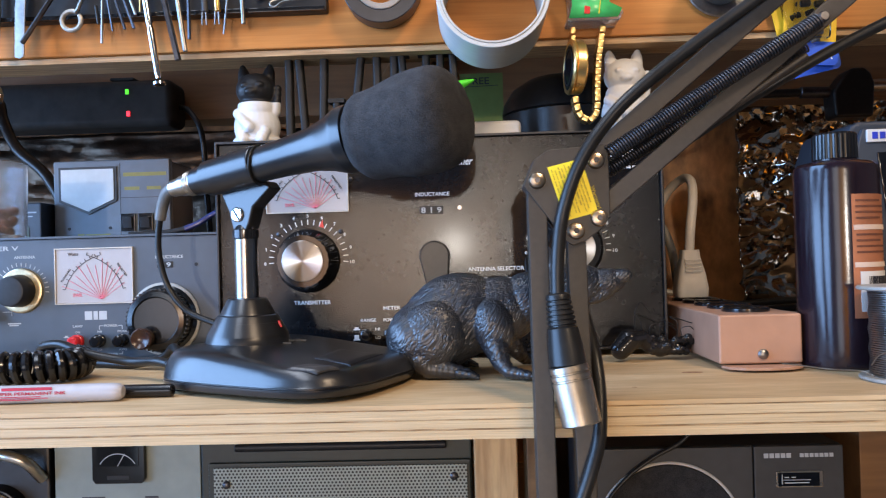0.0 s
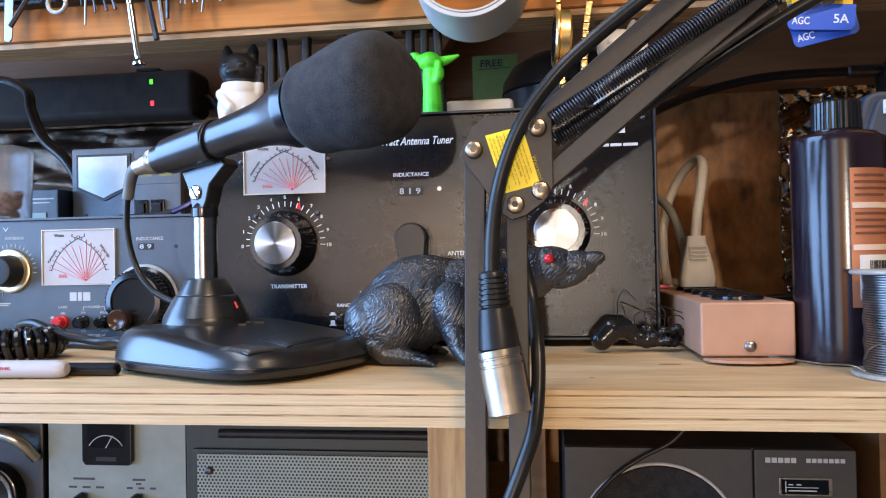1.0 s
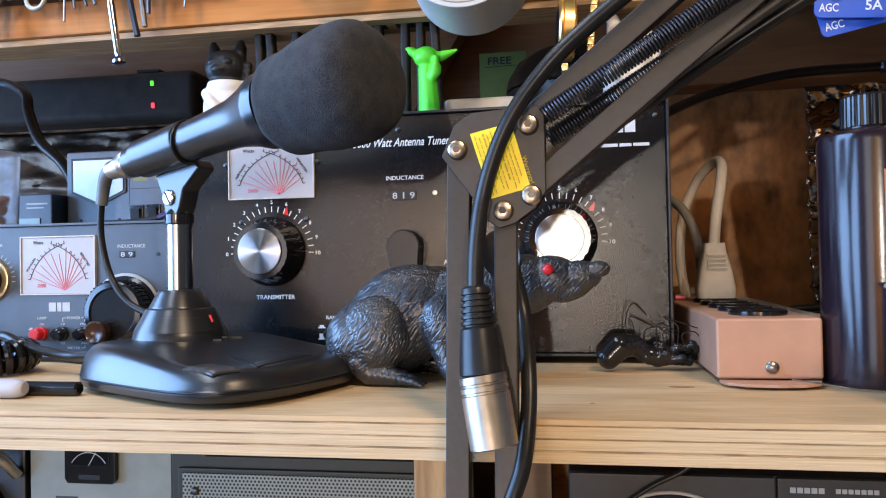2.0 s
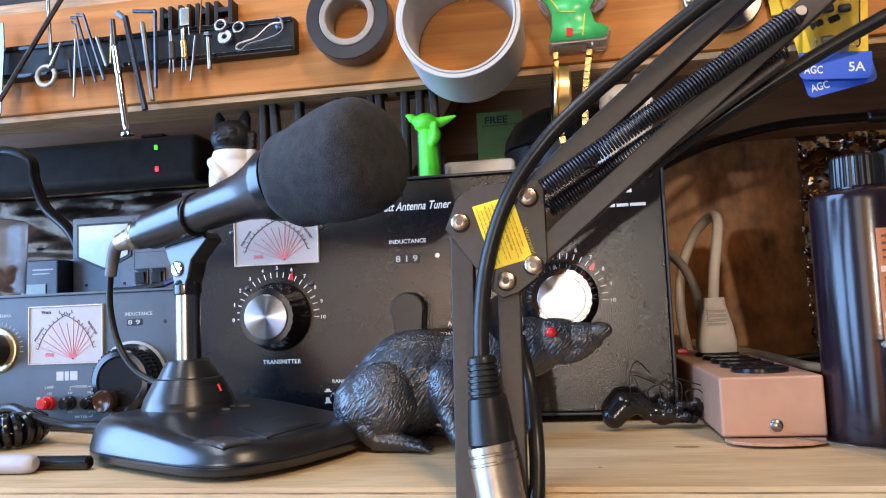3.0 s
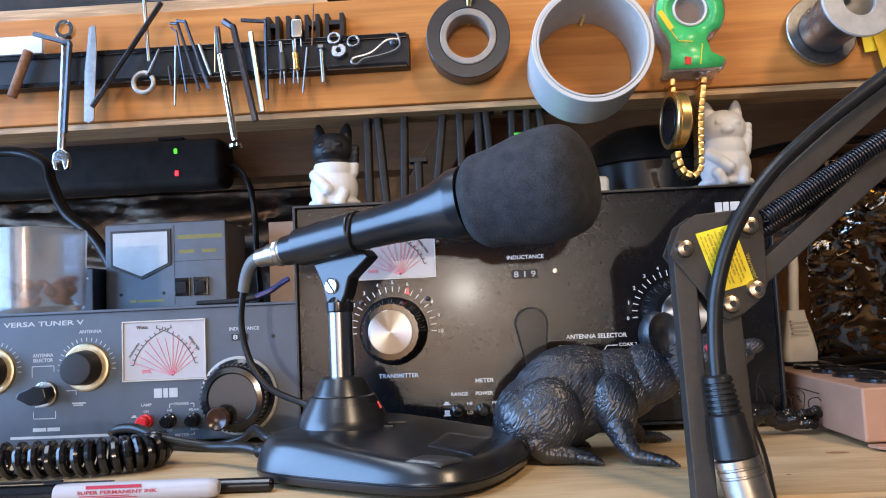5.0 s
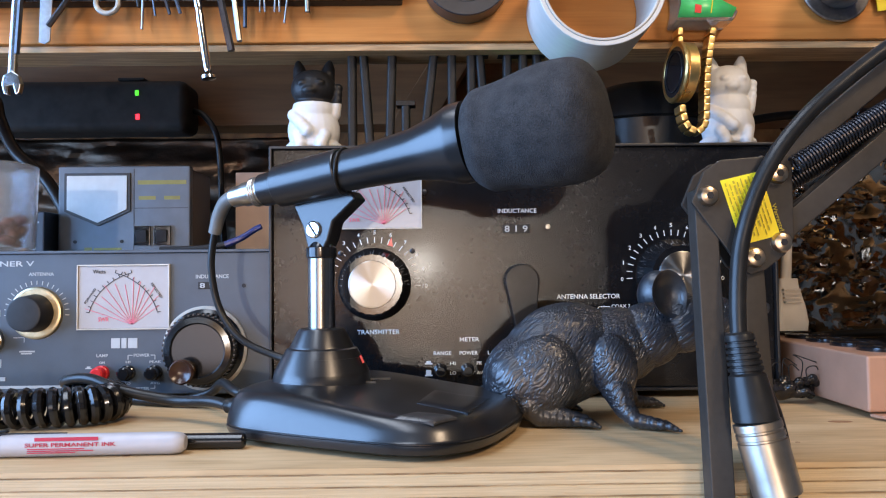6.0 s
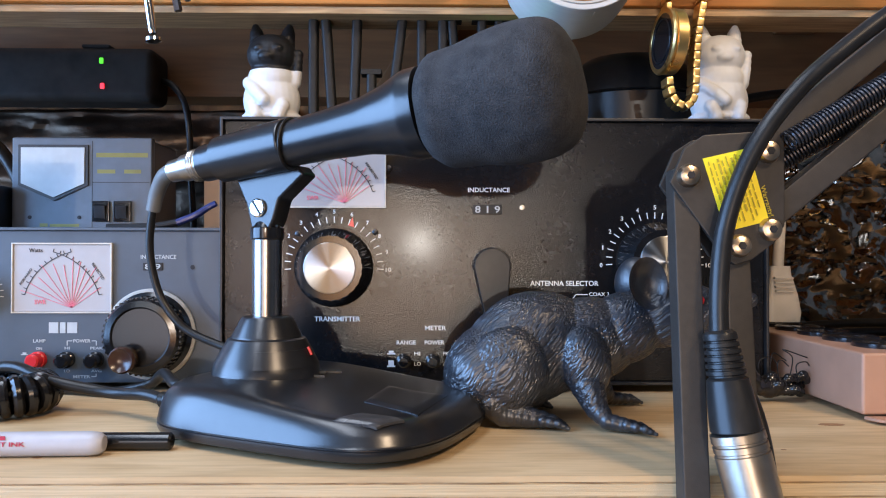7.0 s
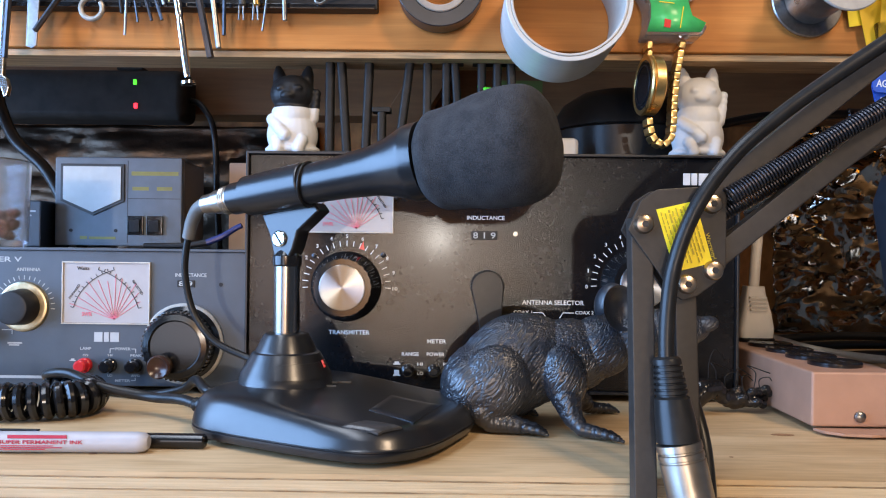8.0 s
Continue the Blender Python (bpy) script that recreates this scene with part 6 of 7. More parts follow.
rr = [[cp.verts.new((BC[0] + (r - (0.00055 if k % 3 == 0 else 0)) * math.cos(2 * math.pi * k / n), BC[1] + (r - (0.00055 if k % 3 == 0 else 0)) * math.sin(2 * math.pi * k / n), z)) for k in range(n)] for z, r in ((1.3300, 0.0132), (1.3450, 0.0130), (1.3462, 0.0120))]
for a, c in zip(rr, rr[1:]):
    for k in range(n):
        cp.faces.new((a[k], a[(k + 1) % n], c[(k + 1) % n], c[k]))
cp.faces.new(rr[0]), cp.faces.new(rr[-1])
part("cap", cp, M_GLOSSB, bt, "ribbed black cap")


def wrap(a0, a1, z0, z1, off, name, material, parent, label=""):
    b, R = bmesh.new(), 0.0245 + off
    cols = []
    for k in range(17):
        a = radians(a0 + (a1 - a0) * k / 16)
        cols.append([b.verts.new((BC[0] + r * math.cos(a), BC[1] + r * math.sin(a), z)) for r, z in ((R, z0), (R, z1), (R - 0.0003, z1), (R - 0.0003, z0))])
    for a, c in zip(cols, cols[1:]):
        for k in range(4):
            b.faces.new((a[k], a[(k + 1) % 4], c[(k + 1) % 4], c[k]))
    b.faces.new(cols[0]), b.faces.new(cols[-1])
    return part(name, b, material, parent, label)


M_BROWNINK = mat("dark_brown_ink", (0.13, 0.045, 0.025), 0.6, var=0.1, bump=0)
lb = wrap(-97, 20, 1.232, 1.3065, 0.0003, "label", M_COPPER, bt, "copper coloured label")
for z in (1.3020, 1.2985, 1.2950, 1.2915, 1.2815, 1.2780, 1.2745, 1.2710):
    wrap(-92, -38 if int(z * 1e4) % 3 else -50, z, z + 0.0012, 0.0007, "printed_bar", M_BROWNINK, lb)
wrap(-95, 0, 1.2850, 1.2880, 0.0007, "printed_band", M_PEACH, lb)
wrap(-95, 0, 1.2625, 1.2655, 0.0007, "printed_band", M_PEACH, lb)
wrap(-88, -30, 1.2360, 1.2600, 0.0007, "barcode_field", M_WHITE, lb, "white barcode field")
random.seed(8)
a = -76
while a < -34:
    w = random.uniform(0.6, 1.8)
    wrap(a, a + w, 1.2410, 1.2570, 0.0011, "barcode_line", M_DARKINK, lb)
    a += w + random.uniform(0.7, 1.8)


def wire_spool(name, at, axis, r_flange, r_wire, length, label, parent_label=""):
    sp = thing(name, at, label, "wire spool")
    ax = Vector(axis).normalized()
    p = Vector(at)
    for d in (0, length - 0.0022):
        part("flange", ring_solid(p + ax * d, ax, r_flange * 0.42, r_flange, 0.0022, chamfer=0.0007), M_CARDW, sp, "pale worn flange")
    prof, n = [(0.0023, r_wire - 0.001)], int((length - 0.005) / 0.0012)
    for k in range(n):
        s = 0.0024 + (length - 0.0048) * k / n
        w = 0.0003 * math.sin(k * 0.7)
        prof += [(s, r_wire - 0.0006 + w), (s + 0.0004, r_wire + 0.0001 + w), (s + 0.0009, r_wire + 0.0001 + w)]
    prof.append((length - 0.0023, r_wire - 0.001))
    part("winding", lathe(prof, p, ax, 48), M_SOLDER, sp, "tight solder wire winding")
    part("core", ring_solid(p + ax * 0.0022, ax, r_flange * 0.40, r_flange * 0.46, length - 0.0044), M_CARD, sp)
    return sp


M_CARDW = mat("pale_worn_flange", (0.38, 0.365, 0.33), 0.5, 0.2, var=0.2, scale=120)
s1 = wire_spool("solder_spool", (0.4160, 0.6135, 1.2002), (0, 0, 1), 0.0262, 0.0205, 0.0525, "spool of thin solder wire standing on the shelf")
part("loose_wire", tube([(0.4362, 0.606, 1.245), (0.4370, 0.600, 1.236), (0.425, 0.5922, 1.227), (0.405, 0.5950, 1.221), (0.3958, 0.606, 1.216), (0.3945, 0.614, 1.209)], 0.0005, seg=6), M_SOLDER, s1)
part("loose_wire", tube([(0.3925, 0.608, 1.2035), (0.388, 0.615, 1.2055), (0.380, 0.632, 1.2040), (0.368, 0.640, 1.2052), (0.358, 0.645, 1.2060)], 0.0005, seg=6), M_SOLDER, s1)
os_ = thing("oscilloscope", (0.52, 0.76, 1.2), "dark blue-grey oscilloscope with a black screen behind the bottle", "oscilloscope")
part("body", prism([(0.4560, 1.2005), (0.4350, 1.3400), (0.4420, 1.3600), (0.4480, 1.3630), (0.6400, 1.3630), (0.6400, 1.2005)], 0.722, 0.80, 0.004), M_NAVY, os_)
part("bezel", prism([(0.4600, 1.2030), (0.4420, 1.3390), (0.4480, 1.3570), (0.6350, 1.3570), (0.6350, 1.2030)], 0.7175, 0.7225, 0.002), M_NAVY, os_)
part("screen", prism([(0.4680, 1.2500), (0.4570, 1.3400), (0.6200, 1.3400), (0.6200, 1.2500)], 0.7160, 0.7178, 0.0006), M_SCREEN, os_, "black screen")
lp = part("badge_plate", box(0.4500, 0.4900, 0.7155, 0.7178, 1.3470, 1.3560, 0.0008), M_WHITE, os_, "white badge plate")
bars([(0.4535 + 0.0052 * k, 0.4572 + 0.0052 * k, 1.3492, 1.3540) for k in range(6)], 0.7154, M_BLUE, lp)
part("side_strip", prism([(0.4475, 1.2480), (0.4395, 1.3020), (0.4435, 1.3020), (0.4515, 1.2480)], 0.7150, 0.7178, 0.0005), M_POST, os_, "tan side strip")
part("port", box(0.480, 0.488, 0.7145, 0.7172, 1.2300, 1.2420, 0.0006), M_TAPEGRN, os_)

# ---- boom arm ----
arm = thing("boom_arm", (0.217, 0.573, 1.0), "black folding boom arm with springs and a hanging cable plug", "boom arm")
AY = 0.5590
plate = [(0.2005, 1.3105), (0.2060, 1.3235), (0.2135, 1.3285), (0.2420, 1.3305), (0.2440, 1.3280), (0.2440, 1.2945), (0.2400, 1.2880), (0.2310, 1.2815), (0.2245, 1.2795), (0.2195, 1.2830), (0.2160, 1.2890)]
for y in (AY, AY + 0.0126):
    part("hinge_plate", prism(plate, y, y + 0.0022, 0.0006), M_ARM, arm, "black hinge plate")


def bar(p, q, w, depth, y0):
    p, q = Vector((p[0], 0, p[1])), Vector((q[0], 0, q[1]))
    n = Vector((-(q - p).z, 0, (q - p).x)).normalized() * w / 2
    return prism([((p - n).x, (p - n).z), ((q - n).x, (q - n).z), ((q + n).x, (q + n).z), ((p + n).x, (p + n).z)], y0, y0 + depth, 0.0008)


part("lower_bar", bar((0.2073, 1.3160), (0.2062, 1.0185), 0.0098, 0.0096, AY + 0.0026), M_ARM, arm, "square black steel bar")
part("lower_bar", bar((0.2268, 1.2890), (0.2258, 1.0185), 0.0096, 0.0096, AY + 0.0026), M_ARM, arm, "square black steel bar")
D2 = Vector((0.77, 0.635)).normalized()
SLANT = about((0.24, AY + 0.008, 1.31), Matrix.Rotation(radians(-2.5), 4, "Z"))
for x, z in ((0.2372, 1.3250), (0.2400, 1.2975)):
    part("upper_bar", turned(bar((x, z), (x + D2.x * 0.42, z + D2.y * 0.42), 0.0098, 0.0096, AY + 0.0026), SLANT), M_ARM, arm, "square black steel bar")
for x, z in ((0.2073, 1.3130), (0.2380, 1.2930), (0.2372, 1.3222), (0.2262, 1.2868)):
    bo = part("bolt", lathe([(0, 0.0044), (0.0012, 0.0044), (0.0030, 0.0036), (0.0036, 0.0022), (0.0034, 0.0)], (x, AY, z), (0, -1, 0), 28), M_BOLT, arm, "round steel bolt head")
    part("socket", lathe([(0, 0.0016), (0.0004, 0.0015)], (x, AY - 0.0035, z), (0, -1, 0), 6), M_DKSTEEL, bo)
    part("nut", lathe([(0, 0.0042), (0.003, 0.0042)], (x, AY + 0.0149, z), (0, 1, 0), 6), M_NICKEL, arm)
part("clamp", box(0.196, 0.237, 0.552, 0.590, 1.0001, 1.0195, 0.003), M_ARM, arm, "clamp block")
M_OLIVEINK = mat("faded_olive_ink", (0.42, 0.31, 0.02), 0.6, bump=0)
st = part("sticker", prism([(0.2128, 1.3195), (0.2300, 1.3235), (0.2378, 1.2962), (0.2212, 1.2920)], AY - 0.0004, AY - 0.0001, 0), M_YELLOW, arm, "yellow warranty sticker", smooth=False)
sy = AY - 0.0006
SPIN = about((0.2255, AY, 1.3080), Matrix.Rotation(radians(73), 4, "Y"))
random.seed(21)
for k in range(9):
    z, a = 1.3005 + 0.0017 * k, 0.2125 + 0.0010 * (k % 2)
    end = 0.2385 - (0.004 if k % 3 == 2 else 0)
    while a < end - 0.002:
        w = min(random.uniform(0.0012, 0.0042), end - a)
        part("printed_bar", turned(flat(a, a + w, z, z + (0.0007 if k in (2, 5) else 0.00035), sy), SPIN), M_OLIVEINK, st, smooth=False)
        a += w + 0.0006
lettering("Warranty!", 0.2270, 0.2390, 1.3162, 1.3185, sy, M_OLIVEINK, st, m=about((0.2255, AY, 1.3080), Matrix.Rotation(radians(73), 4, "Y")))


def spring(p, q, r, wire, turns, label):
    p, q = Vector(p), Vector(q)
    t = (q - p).normalized()
    s = t.orthogonal().normalized()
    u = t.cross(s)
    pts = [p + (q - p) * (k / (turns * 12)) + r * (math.cos(2 * math.pi * k / 12) * s + math.sin(2 * math.pi * k / 12) * u) for k in range(turns * 12 + 1)]
    part("spring", tube(pts, wire, seg=6, smooth=False), M_DKSTEEL, arm, label)


spring((0.2440, 0.5570, 1.3255), (0.3470, 0.5500, 1.3870), 0.0037, 0.00058, 82, "dark coil spring")
spring((0.2450, 0.5730, 1.3180), (0.3470, 0.5660, 1.3790), 0.0037, 0.00058, 82, "dark coil spring")
part("spring_rod", rod((0.2420, 0.5600, 1.3245), (0.2370, 0.5640, 1.3222), 0.0016), M_NICKEL, arm)
part("anchor", rod((0.3500, 0.5500, 1.3890), (0.3500, 0.5780, 1.3850), 0.0028), M_DKSTEEL, arm)
part("stay_rod", rod((0.247, 0.5685, 1.3080), (0.345, 0.560, 1.3720), 0.0022), M_ARM, arm)
part("cable", tube([(0.2150, 0.5535, 1.2520), (0.2155, 0.5530, 1.2700), (0.2180, 0.5525, 1.2900), (0.2235, 0.5525, 1.3090), (0.2310, 0.5520, 1.3250), (0.2420, 0.5520, 1.3400), (0.2560, 0.5510, 1.3540), (0.2840, 0.5500, 1.3755), (0.3370, 0.5450, 1.4110), (0.42, 0.535, 1.462), (0.52, 0.525, 1.52)], 0.0034), M_RUBBER, arm, "thick black microphone cable")
part("cable", tube([(0.262, 0.582, 1.318), (0.290, 0.580, 1.3345), (0.325, 0.575, 1.356), (0.372, 0.566, 1.3815), (0.45, 0.555, 1.415), (0.55, 0.55, 1.45)], 0.0030), M_RUBBER, arm, "black cable along the arm")
part("cable", tube([(0.228, 0.588, 1.262), (0.2325, 0.586, 1.242), (0.2350, 0.573, 1.222), (0.2352, 0.566, 1.204), (0.2330, 0.560, 1.185), (0.2270, 0.557, 1.168), (0.2200, 0.556, 1.150), (0.2120, 0.556, 1.12), (0.200, 0.556, 1.06), (0.190, 0.556, 1.004)], 0.0034), M_RUBBER, arm, "thick black cable loop")
M_XLR = mat("worn_warm_nickel", (0.42, 0.37, 0.31), 0.36, 1.0, var=0.2, scale=120, bump=0.06)
X0, X1, X2 = Vector((0.2150, 0.5535, 1.2560)), Vector((0.2182, 0.5500, 1.2215)), Vector((0.2232, 0.5470, 1.1940))
boot = [(0, 0.0046), (0.001, 0.0058)]
for k in range(6):
    s = 0.002 + 0.0024 * k
    boot += [(s, 0.0060 + 0.0002 * k), (s + 0.0013, 0.0060 + 0.0002 * k), (s + 0.0016, 0.0052 + 0.0002 * k), (s + 0.0022, 0.0052 + 0.0002 * k)]
boot += [(0.0172, 0.0074), (0.0260, 0.0084), (0.0345, 0.0090), (0.0352, 0.0080)]
part("plug_boot", lathe(boot, X0, X1 - X0, 36), M_RUBBER, arm, "ribbed black plug boot")
part("plug_shell", lathe([(0, 0.0080), (0.0003, 0.0094), (0.003, 0.0095), (0.0033, 0.0090), (0.0040, 0.0090), (0.0043, 0.0095), (0.0062, 0.0095), (0.0065, 0.0091), (0.0072, 0.0091), (0.0075, 0.0096), (0.0272, 0.0094), (0.0278, 0.0088), (0.0278, 0.0080), (0.018, 0.0078), (0.018, 0)], X1, X2 - X1, 40), M_XLR, arm, "satin nickel plug shell")


def lean_back(ob):
    """The stand leans away from the shelf edge up to its hinge."""
    for o in ob.children:
        for v in o.data.vertices:
            v.co.y += 0.125 * min(v.co.z - 1.2, 0.092)
        lean_back(o)


lean_back(arm)

# ---- tools on the magnetic bar ----
TY = 0.7365
mb = thing("magnetic_bar", (-0.15, 0.745, 1.474), "long black magnetic tool bar screwed to the beam", "tool bar")
part("rail", box(-0.42, 0.0715, 0.7400, 0.7499, 1.4615, 1.4862, 0.0012), M_BLACK, mb)
part("edge_strip", box(-0.42, 0.0700, 0.7382, 0.7399, 1.4615, 1.4650, 0.0006), M_GLOSSB, mb)
part("edge_strip", box(-0.42, 0.0700, 0.7382, 0.7399, 1.4825, 1.4862, 0.0006), M_GLOSSB, mb)
screw_head((0.0610, 0.7400, 1.4800), (0, -1, 0), 0.0034, mb, material=M_DKSTEEL)


def hung(name, label, pieces, group="tools on the magnetic bar", category="tool"):
    at = pieces[0][1].verts
    at.ensure_lookup_table()
    t = thing(name, at[0].co.copy(), label, category, group)
    for n, b, m in pieces:
        part(n, b, m, t)
    return t


def hex_key(p, q, r, r_wire, label, m=None):
    """A bent key: short leg p, long leg to q."""
    bend = r
    hung("hex_key", label, [("key", tube([p, Vector(p).lerp(Vector(bend), 0.8), bend, Vector(bend).lerp(Vector(q), 0.15), q], r_wire, n=6, seg=6), m or M_DKSTEEL)], category="hex key")


# combination wrench
wb = bmesh.new()
add(wb, prism([(-0.1772, 1.494), (-0.1735, 1.494), (-0.1765, 1.411), (-0.1812, 1.411)], TY - 0.004, TY, 0.0008))
ow = prism([(-0.1836, 1.4115), (-0.1848, 1.4060), (-0.1830, 1.3995), (-0.1805, 1.3990), (-0.1812, 1.4045), (-0.1775, 1.4055), (-0.1756, 1.3990), (-0.1735, 1.4000), (-0.1722, 1.4060), (-0.1738, 1.4115), (-0.1785, 1.4150)], TY - 0.0045, TY, 0.0007)
wr = thing("wrench", (-0.178, TY, 1.45), "chrome combination wrench hanging on the magnetic bar", "wrench", "tools on the magnetic bar")
part("shank", wb, M_CHROME, wr)
part("open_jaw", ow, M_CHROME, wr)
part("ring", ring_solid((-0.1750, TY - 0.0055, 1.5010), (0, 1, 0), 0.0040, 0.0068, 0.0055), M_CHROME, wr)
hex_key((-0.195, TY - 0.008, 1.4975), (-0.1735, TY - 0.007, 1.4245), (-0.1690, TY - 0.008, 1.4890), 0.0018, "long black hex key beside the wrench")
tz = thing("tweezers", (-0.158, TY, 1.47), "flat steel tweezers on the magnetic bar", "tweezers", "tools on the magnetic bar")
for dx, tilt in ((0, 0), (0.0028, 2)):
    part("arm", prism([(-0.1575 + dx, 1.5020), (-0.1545 + dx, 1.5020), (-0.1535 + dx, 1.485), (-0.1560 + dx, 1.4335), (-0.1580 + dx, 1.4320), (-0.1620 + dx, 1.4335), (-0.1612 + dx, 1.470)], TY - 0.003 - dx, TY - 0.0018 - dx, 0.0004), M_STEEL, tz)
solid("steel_rod", rod((-0.103, TY - 0.006, 1.5155), (-0.1545, TY - 0.006, 1.4425), 0.0018, sides=6), M_DKSTEEL, "thin black steel rod leaning across the bar", "rod", "tools on the magnetic bar")
solid("nail", rod((-0.1185, TY - 0.003, 1.5440), (-0.1140, TY - 0.003, 1.4740), 0.0013, bm=lathe([(0, 0.0034), (0.0012, 0.0034)], (-0.1186, TY - 0.003, 1.5440), (-0.05, 0, 1), 16)), M_STEEL, "long steel nail standing above the bar", "nail", "tools on the magnetic bar")
ey = thing("screw_eye", (-0.117, TY, 1.46), "worn grey screw eye on the magnetic bar", "screw eye", "tools on the magnetic bar")
a = [(x, TY - 0.003, z) for x, z in arc(-0.1182, 1.4590, 0.0072, 60, 395, 20)]
part("eye", tube(a, 0.0017, n=2, seg=10), mat("galvanised_steel", (0.42, 0.39, 0.34), 0.5, 0.7, var=0.25, scale=300), ey)
part("shank", tube([(-0.1140, TY - 0.003, 1.4655), (-0.1105, TY - 0.003, 1.4735), (-0.1065, TY - 0.003, 1.4825)], lambda t: 0.0018 - 0.0008 * t, seg=8), M_NICKEL, ey)
solid("rusty_stub", rod((-0.2015, TY - 0.004, 1.4870), (-0.2140, TY - 0.004, 1.4535), 0.0034), M_RUST, "short rusty steel stub on the magnetic bar", "stub", "tools on the magnetic bar")
solid("white_card", box(-0.235, -0.194, TY, TY + 0.003, 1.4863, 1.4995, 0.0004), M_WHITE, "small white card tucked behind the bar", "card")
for p, q, r, label, m in (((-0.0948, 1.4850), (-0.0962, 1.4415), 0.0010, "thin steel drill bit on the bar", M_STEEL), ((-0.1000, 1.4700), (-0.0985, 1.4560), 0.0013, "small black pin on the bar", M_BLACK),
                          ((-0.0660, 1.4950), (-0.0670, 1.4640), 0.0006, "thin copper coloured pin on the bar", M_BRASS), ((-0.0780, 1.4850), (-0.0702, 1.4620), 0.0013, "short spiral drill bit on the bar", M_STEEL),
                          ((0.0050, 1.5090), (0.0030, 1.4790), 0.0006, "thin rusty needle on the bar", M_RUST), ((-0.0005, 1.4780), (-0.0045, 1.4450), 0.0008, "thin steel pin on the bar", M_STEEL)):
    solid("pin", rod((p[0], TY - 0.002, p[1]), (q[0], TY - 0.002, q[1]), r, r * 0.8, seg=10), m, label, "pin", "tools on the magnetic bar")
hex_key((-0.0980, TY - 0.002, 1.4985), (-0.0872, TY - 0.003, 1.4500), (-0.0935, TY - 0.004, 1.4945), 0.0008, "small steel hex key on the bar")
hex_key((-0.0985, TY - 0.002, 1.5015), (-0.0780, TY - 0.003, 1.4510), (-0.0925, TY - 0.004, 1.5000), 0.0011, "small black hex key on the bar")
hex_key((-0.0940, TY - 0.002, 1.5030), (-0.0712, TY - 0.003, 1.4515), (-0.0870, TY - 0.004, 1.5010), 0.0012, "small black hex key on the bar")
sd = thing("screwdriver", (-0.06, TY, 1.45), "slim chrome precision screwdriver hanging on the bar", "screwdriver", "tools on the magnetic bar")
part("blade", rod((-0.0640, TY - 0.004, 1.4960), (-0.0624, TY - 0.004, 1.4760), 0.0019, 0.0022), M_DKSTEEL, sd)
part("handle", lathe([(0, 0.0016), (0.002, 0.0024), (0.022, 0.0026), (0.023, 0.0022), (0.026, 0.0022), (0.027, 0.0026), (0.062, 0.0025), (0.064, 0.0020)], (-0.0624, TY - 0.004, 1.4765), (0.010, 0, -0.068), 20), M_CHROME, sd)
part("swivel_cap", lathe([(0, 0.0022), (0.001, 0.0046), (0.003, 0.0048), (0.0036, 0.0030)], (-0.0531, TY - 0.004, 1.4115), (0.010, 0, -0.068), 20), M_CHROME, sd)
hex_key((-0.0585, TY - 0.006, 1.4990), (-0.0375, TY - 0.006, 1.4260), (-0.0515, TY - 0.007, 1.4935), 0.0024, "large black hex key on the bar")
solid("steel_pin", rod((-0.0402, TY - 0.004, 1.4910), (-0.0328, TY - 0.004, 1.4325), 0.0019, sides=8), M_STEEL, "bright hexagonal steel bar on the magnetic bar", "rod", "tools on the magnetic bar")
hex_key((-0.0460, TY - 0.006, 1.4990), (-0.0288, TY - 0.006, 1.4410), (-0.0285, TY - 0.007, 1.4965), 0.0014, "black hex key on the bar")
for x, z, m in ((-0.0185, 1.4745, M_DKG), (-0.0090, 1.4745, M_BRASS)):
    t = thing("connector_pin", (x, TY, z), "small crimp connector with two steel prongs", "connector", "tools on the magnetic bar")
    part("sleeve", rod((x, TY - 0.003, z), (x + 0.0008, TY - 0.003, z - 0.0130), 0.0024), m, t)
    for d in (-0.0011, 0.0013):
        part("prong", rod((x + d, TY - 0.003, z - 0.012), (x + d * 1.4, TY - 0.003, z - 0.0225), 0.0007), M_STEEL, t)
    part("head", rod((x - 0.0006, TY - 0.003, z + 0.0085), (x, TY - 0.003, z), 0.0015), M_STEEL, t)
cr = thing("crystal", (-0.006, TY, 1.491), "small metal can component with wire legs on the bar", "component", "tools on the magnetic bar")
part("can", box(-0.0105, -0.0030, TY - 0.006, TY - 0.002, 1.4845, 1.4975, 0.0010), M_NICKEL, cr)
for d in (-0.0085, -0.0045):
    part("leg", rod((d, TY - 0.004, 1.4850), (d + 0.0003, TY - 0.004, 1.4780), 0.0004, seg=6), M_STEEL, cr)
solid("bolt", rod((0.0098, TY - 0.003, 1.4760), (0.0108, TY - 0.003, 1.4515), 0.0016, bm=lathe([(0, 0.0034), (0.0022, 0.0034)], (0.0098, TY - 0.003, 1.4758), (0, 0, 1), 6)), M_STEEL, "small steel bolt on the magnetic bar", "bolt", "tools on the magnetic bar")
for x, z, ri, ro in ((0.0190, 1.4835, 0.0028, 0.0050), (0.0325, 1.4805, 0.0030, 0.0048), (0.0220, 1.4745, 0.0016, 0.0056)):
    solid("washer", ring_solid((x, TY - 0.003, z), (0, 1, -0.2), ri, ro, 0.0018, 32), M_STEEL, "small steel washer on the magnetic bar", "washer", "tools on the magnetic bar")
cl = [(0.0650, 1.4800), (0.0560, 1.4790), (0.0450, 1.4710), (0.0330, 1.4680), (0.0310, 1.4650), (0.0345, 1.4635), (0.0400, 1.4670), (0.0520, 1.4690), (0.0620, 1.4720), (0.0655, 1.4760), (0.0640, 1.4830), (0.0600, 1.4845)]
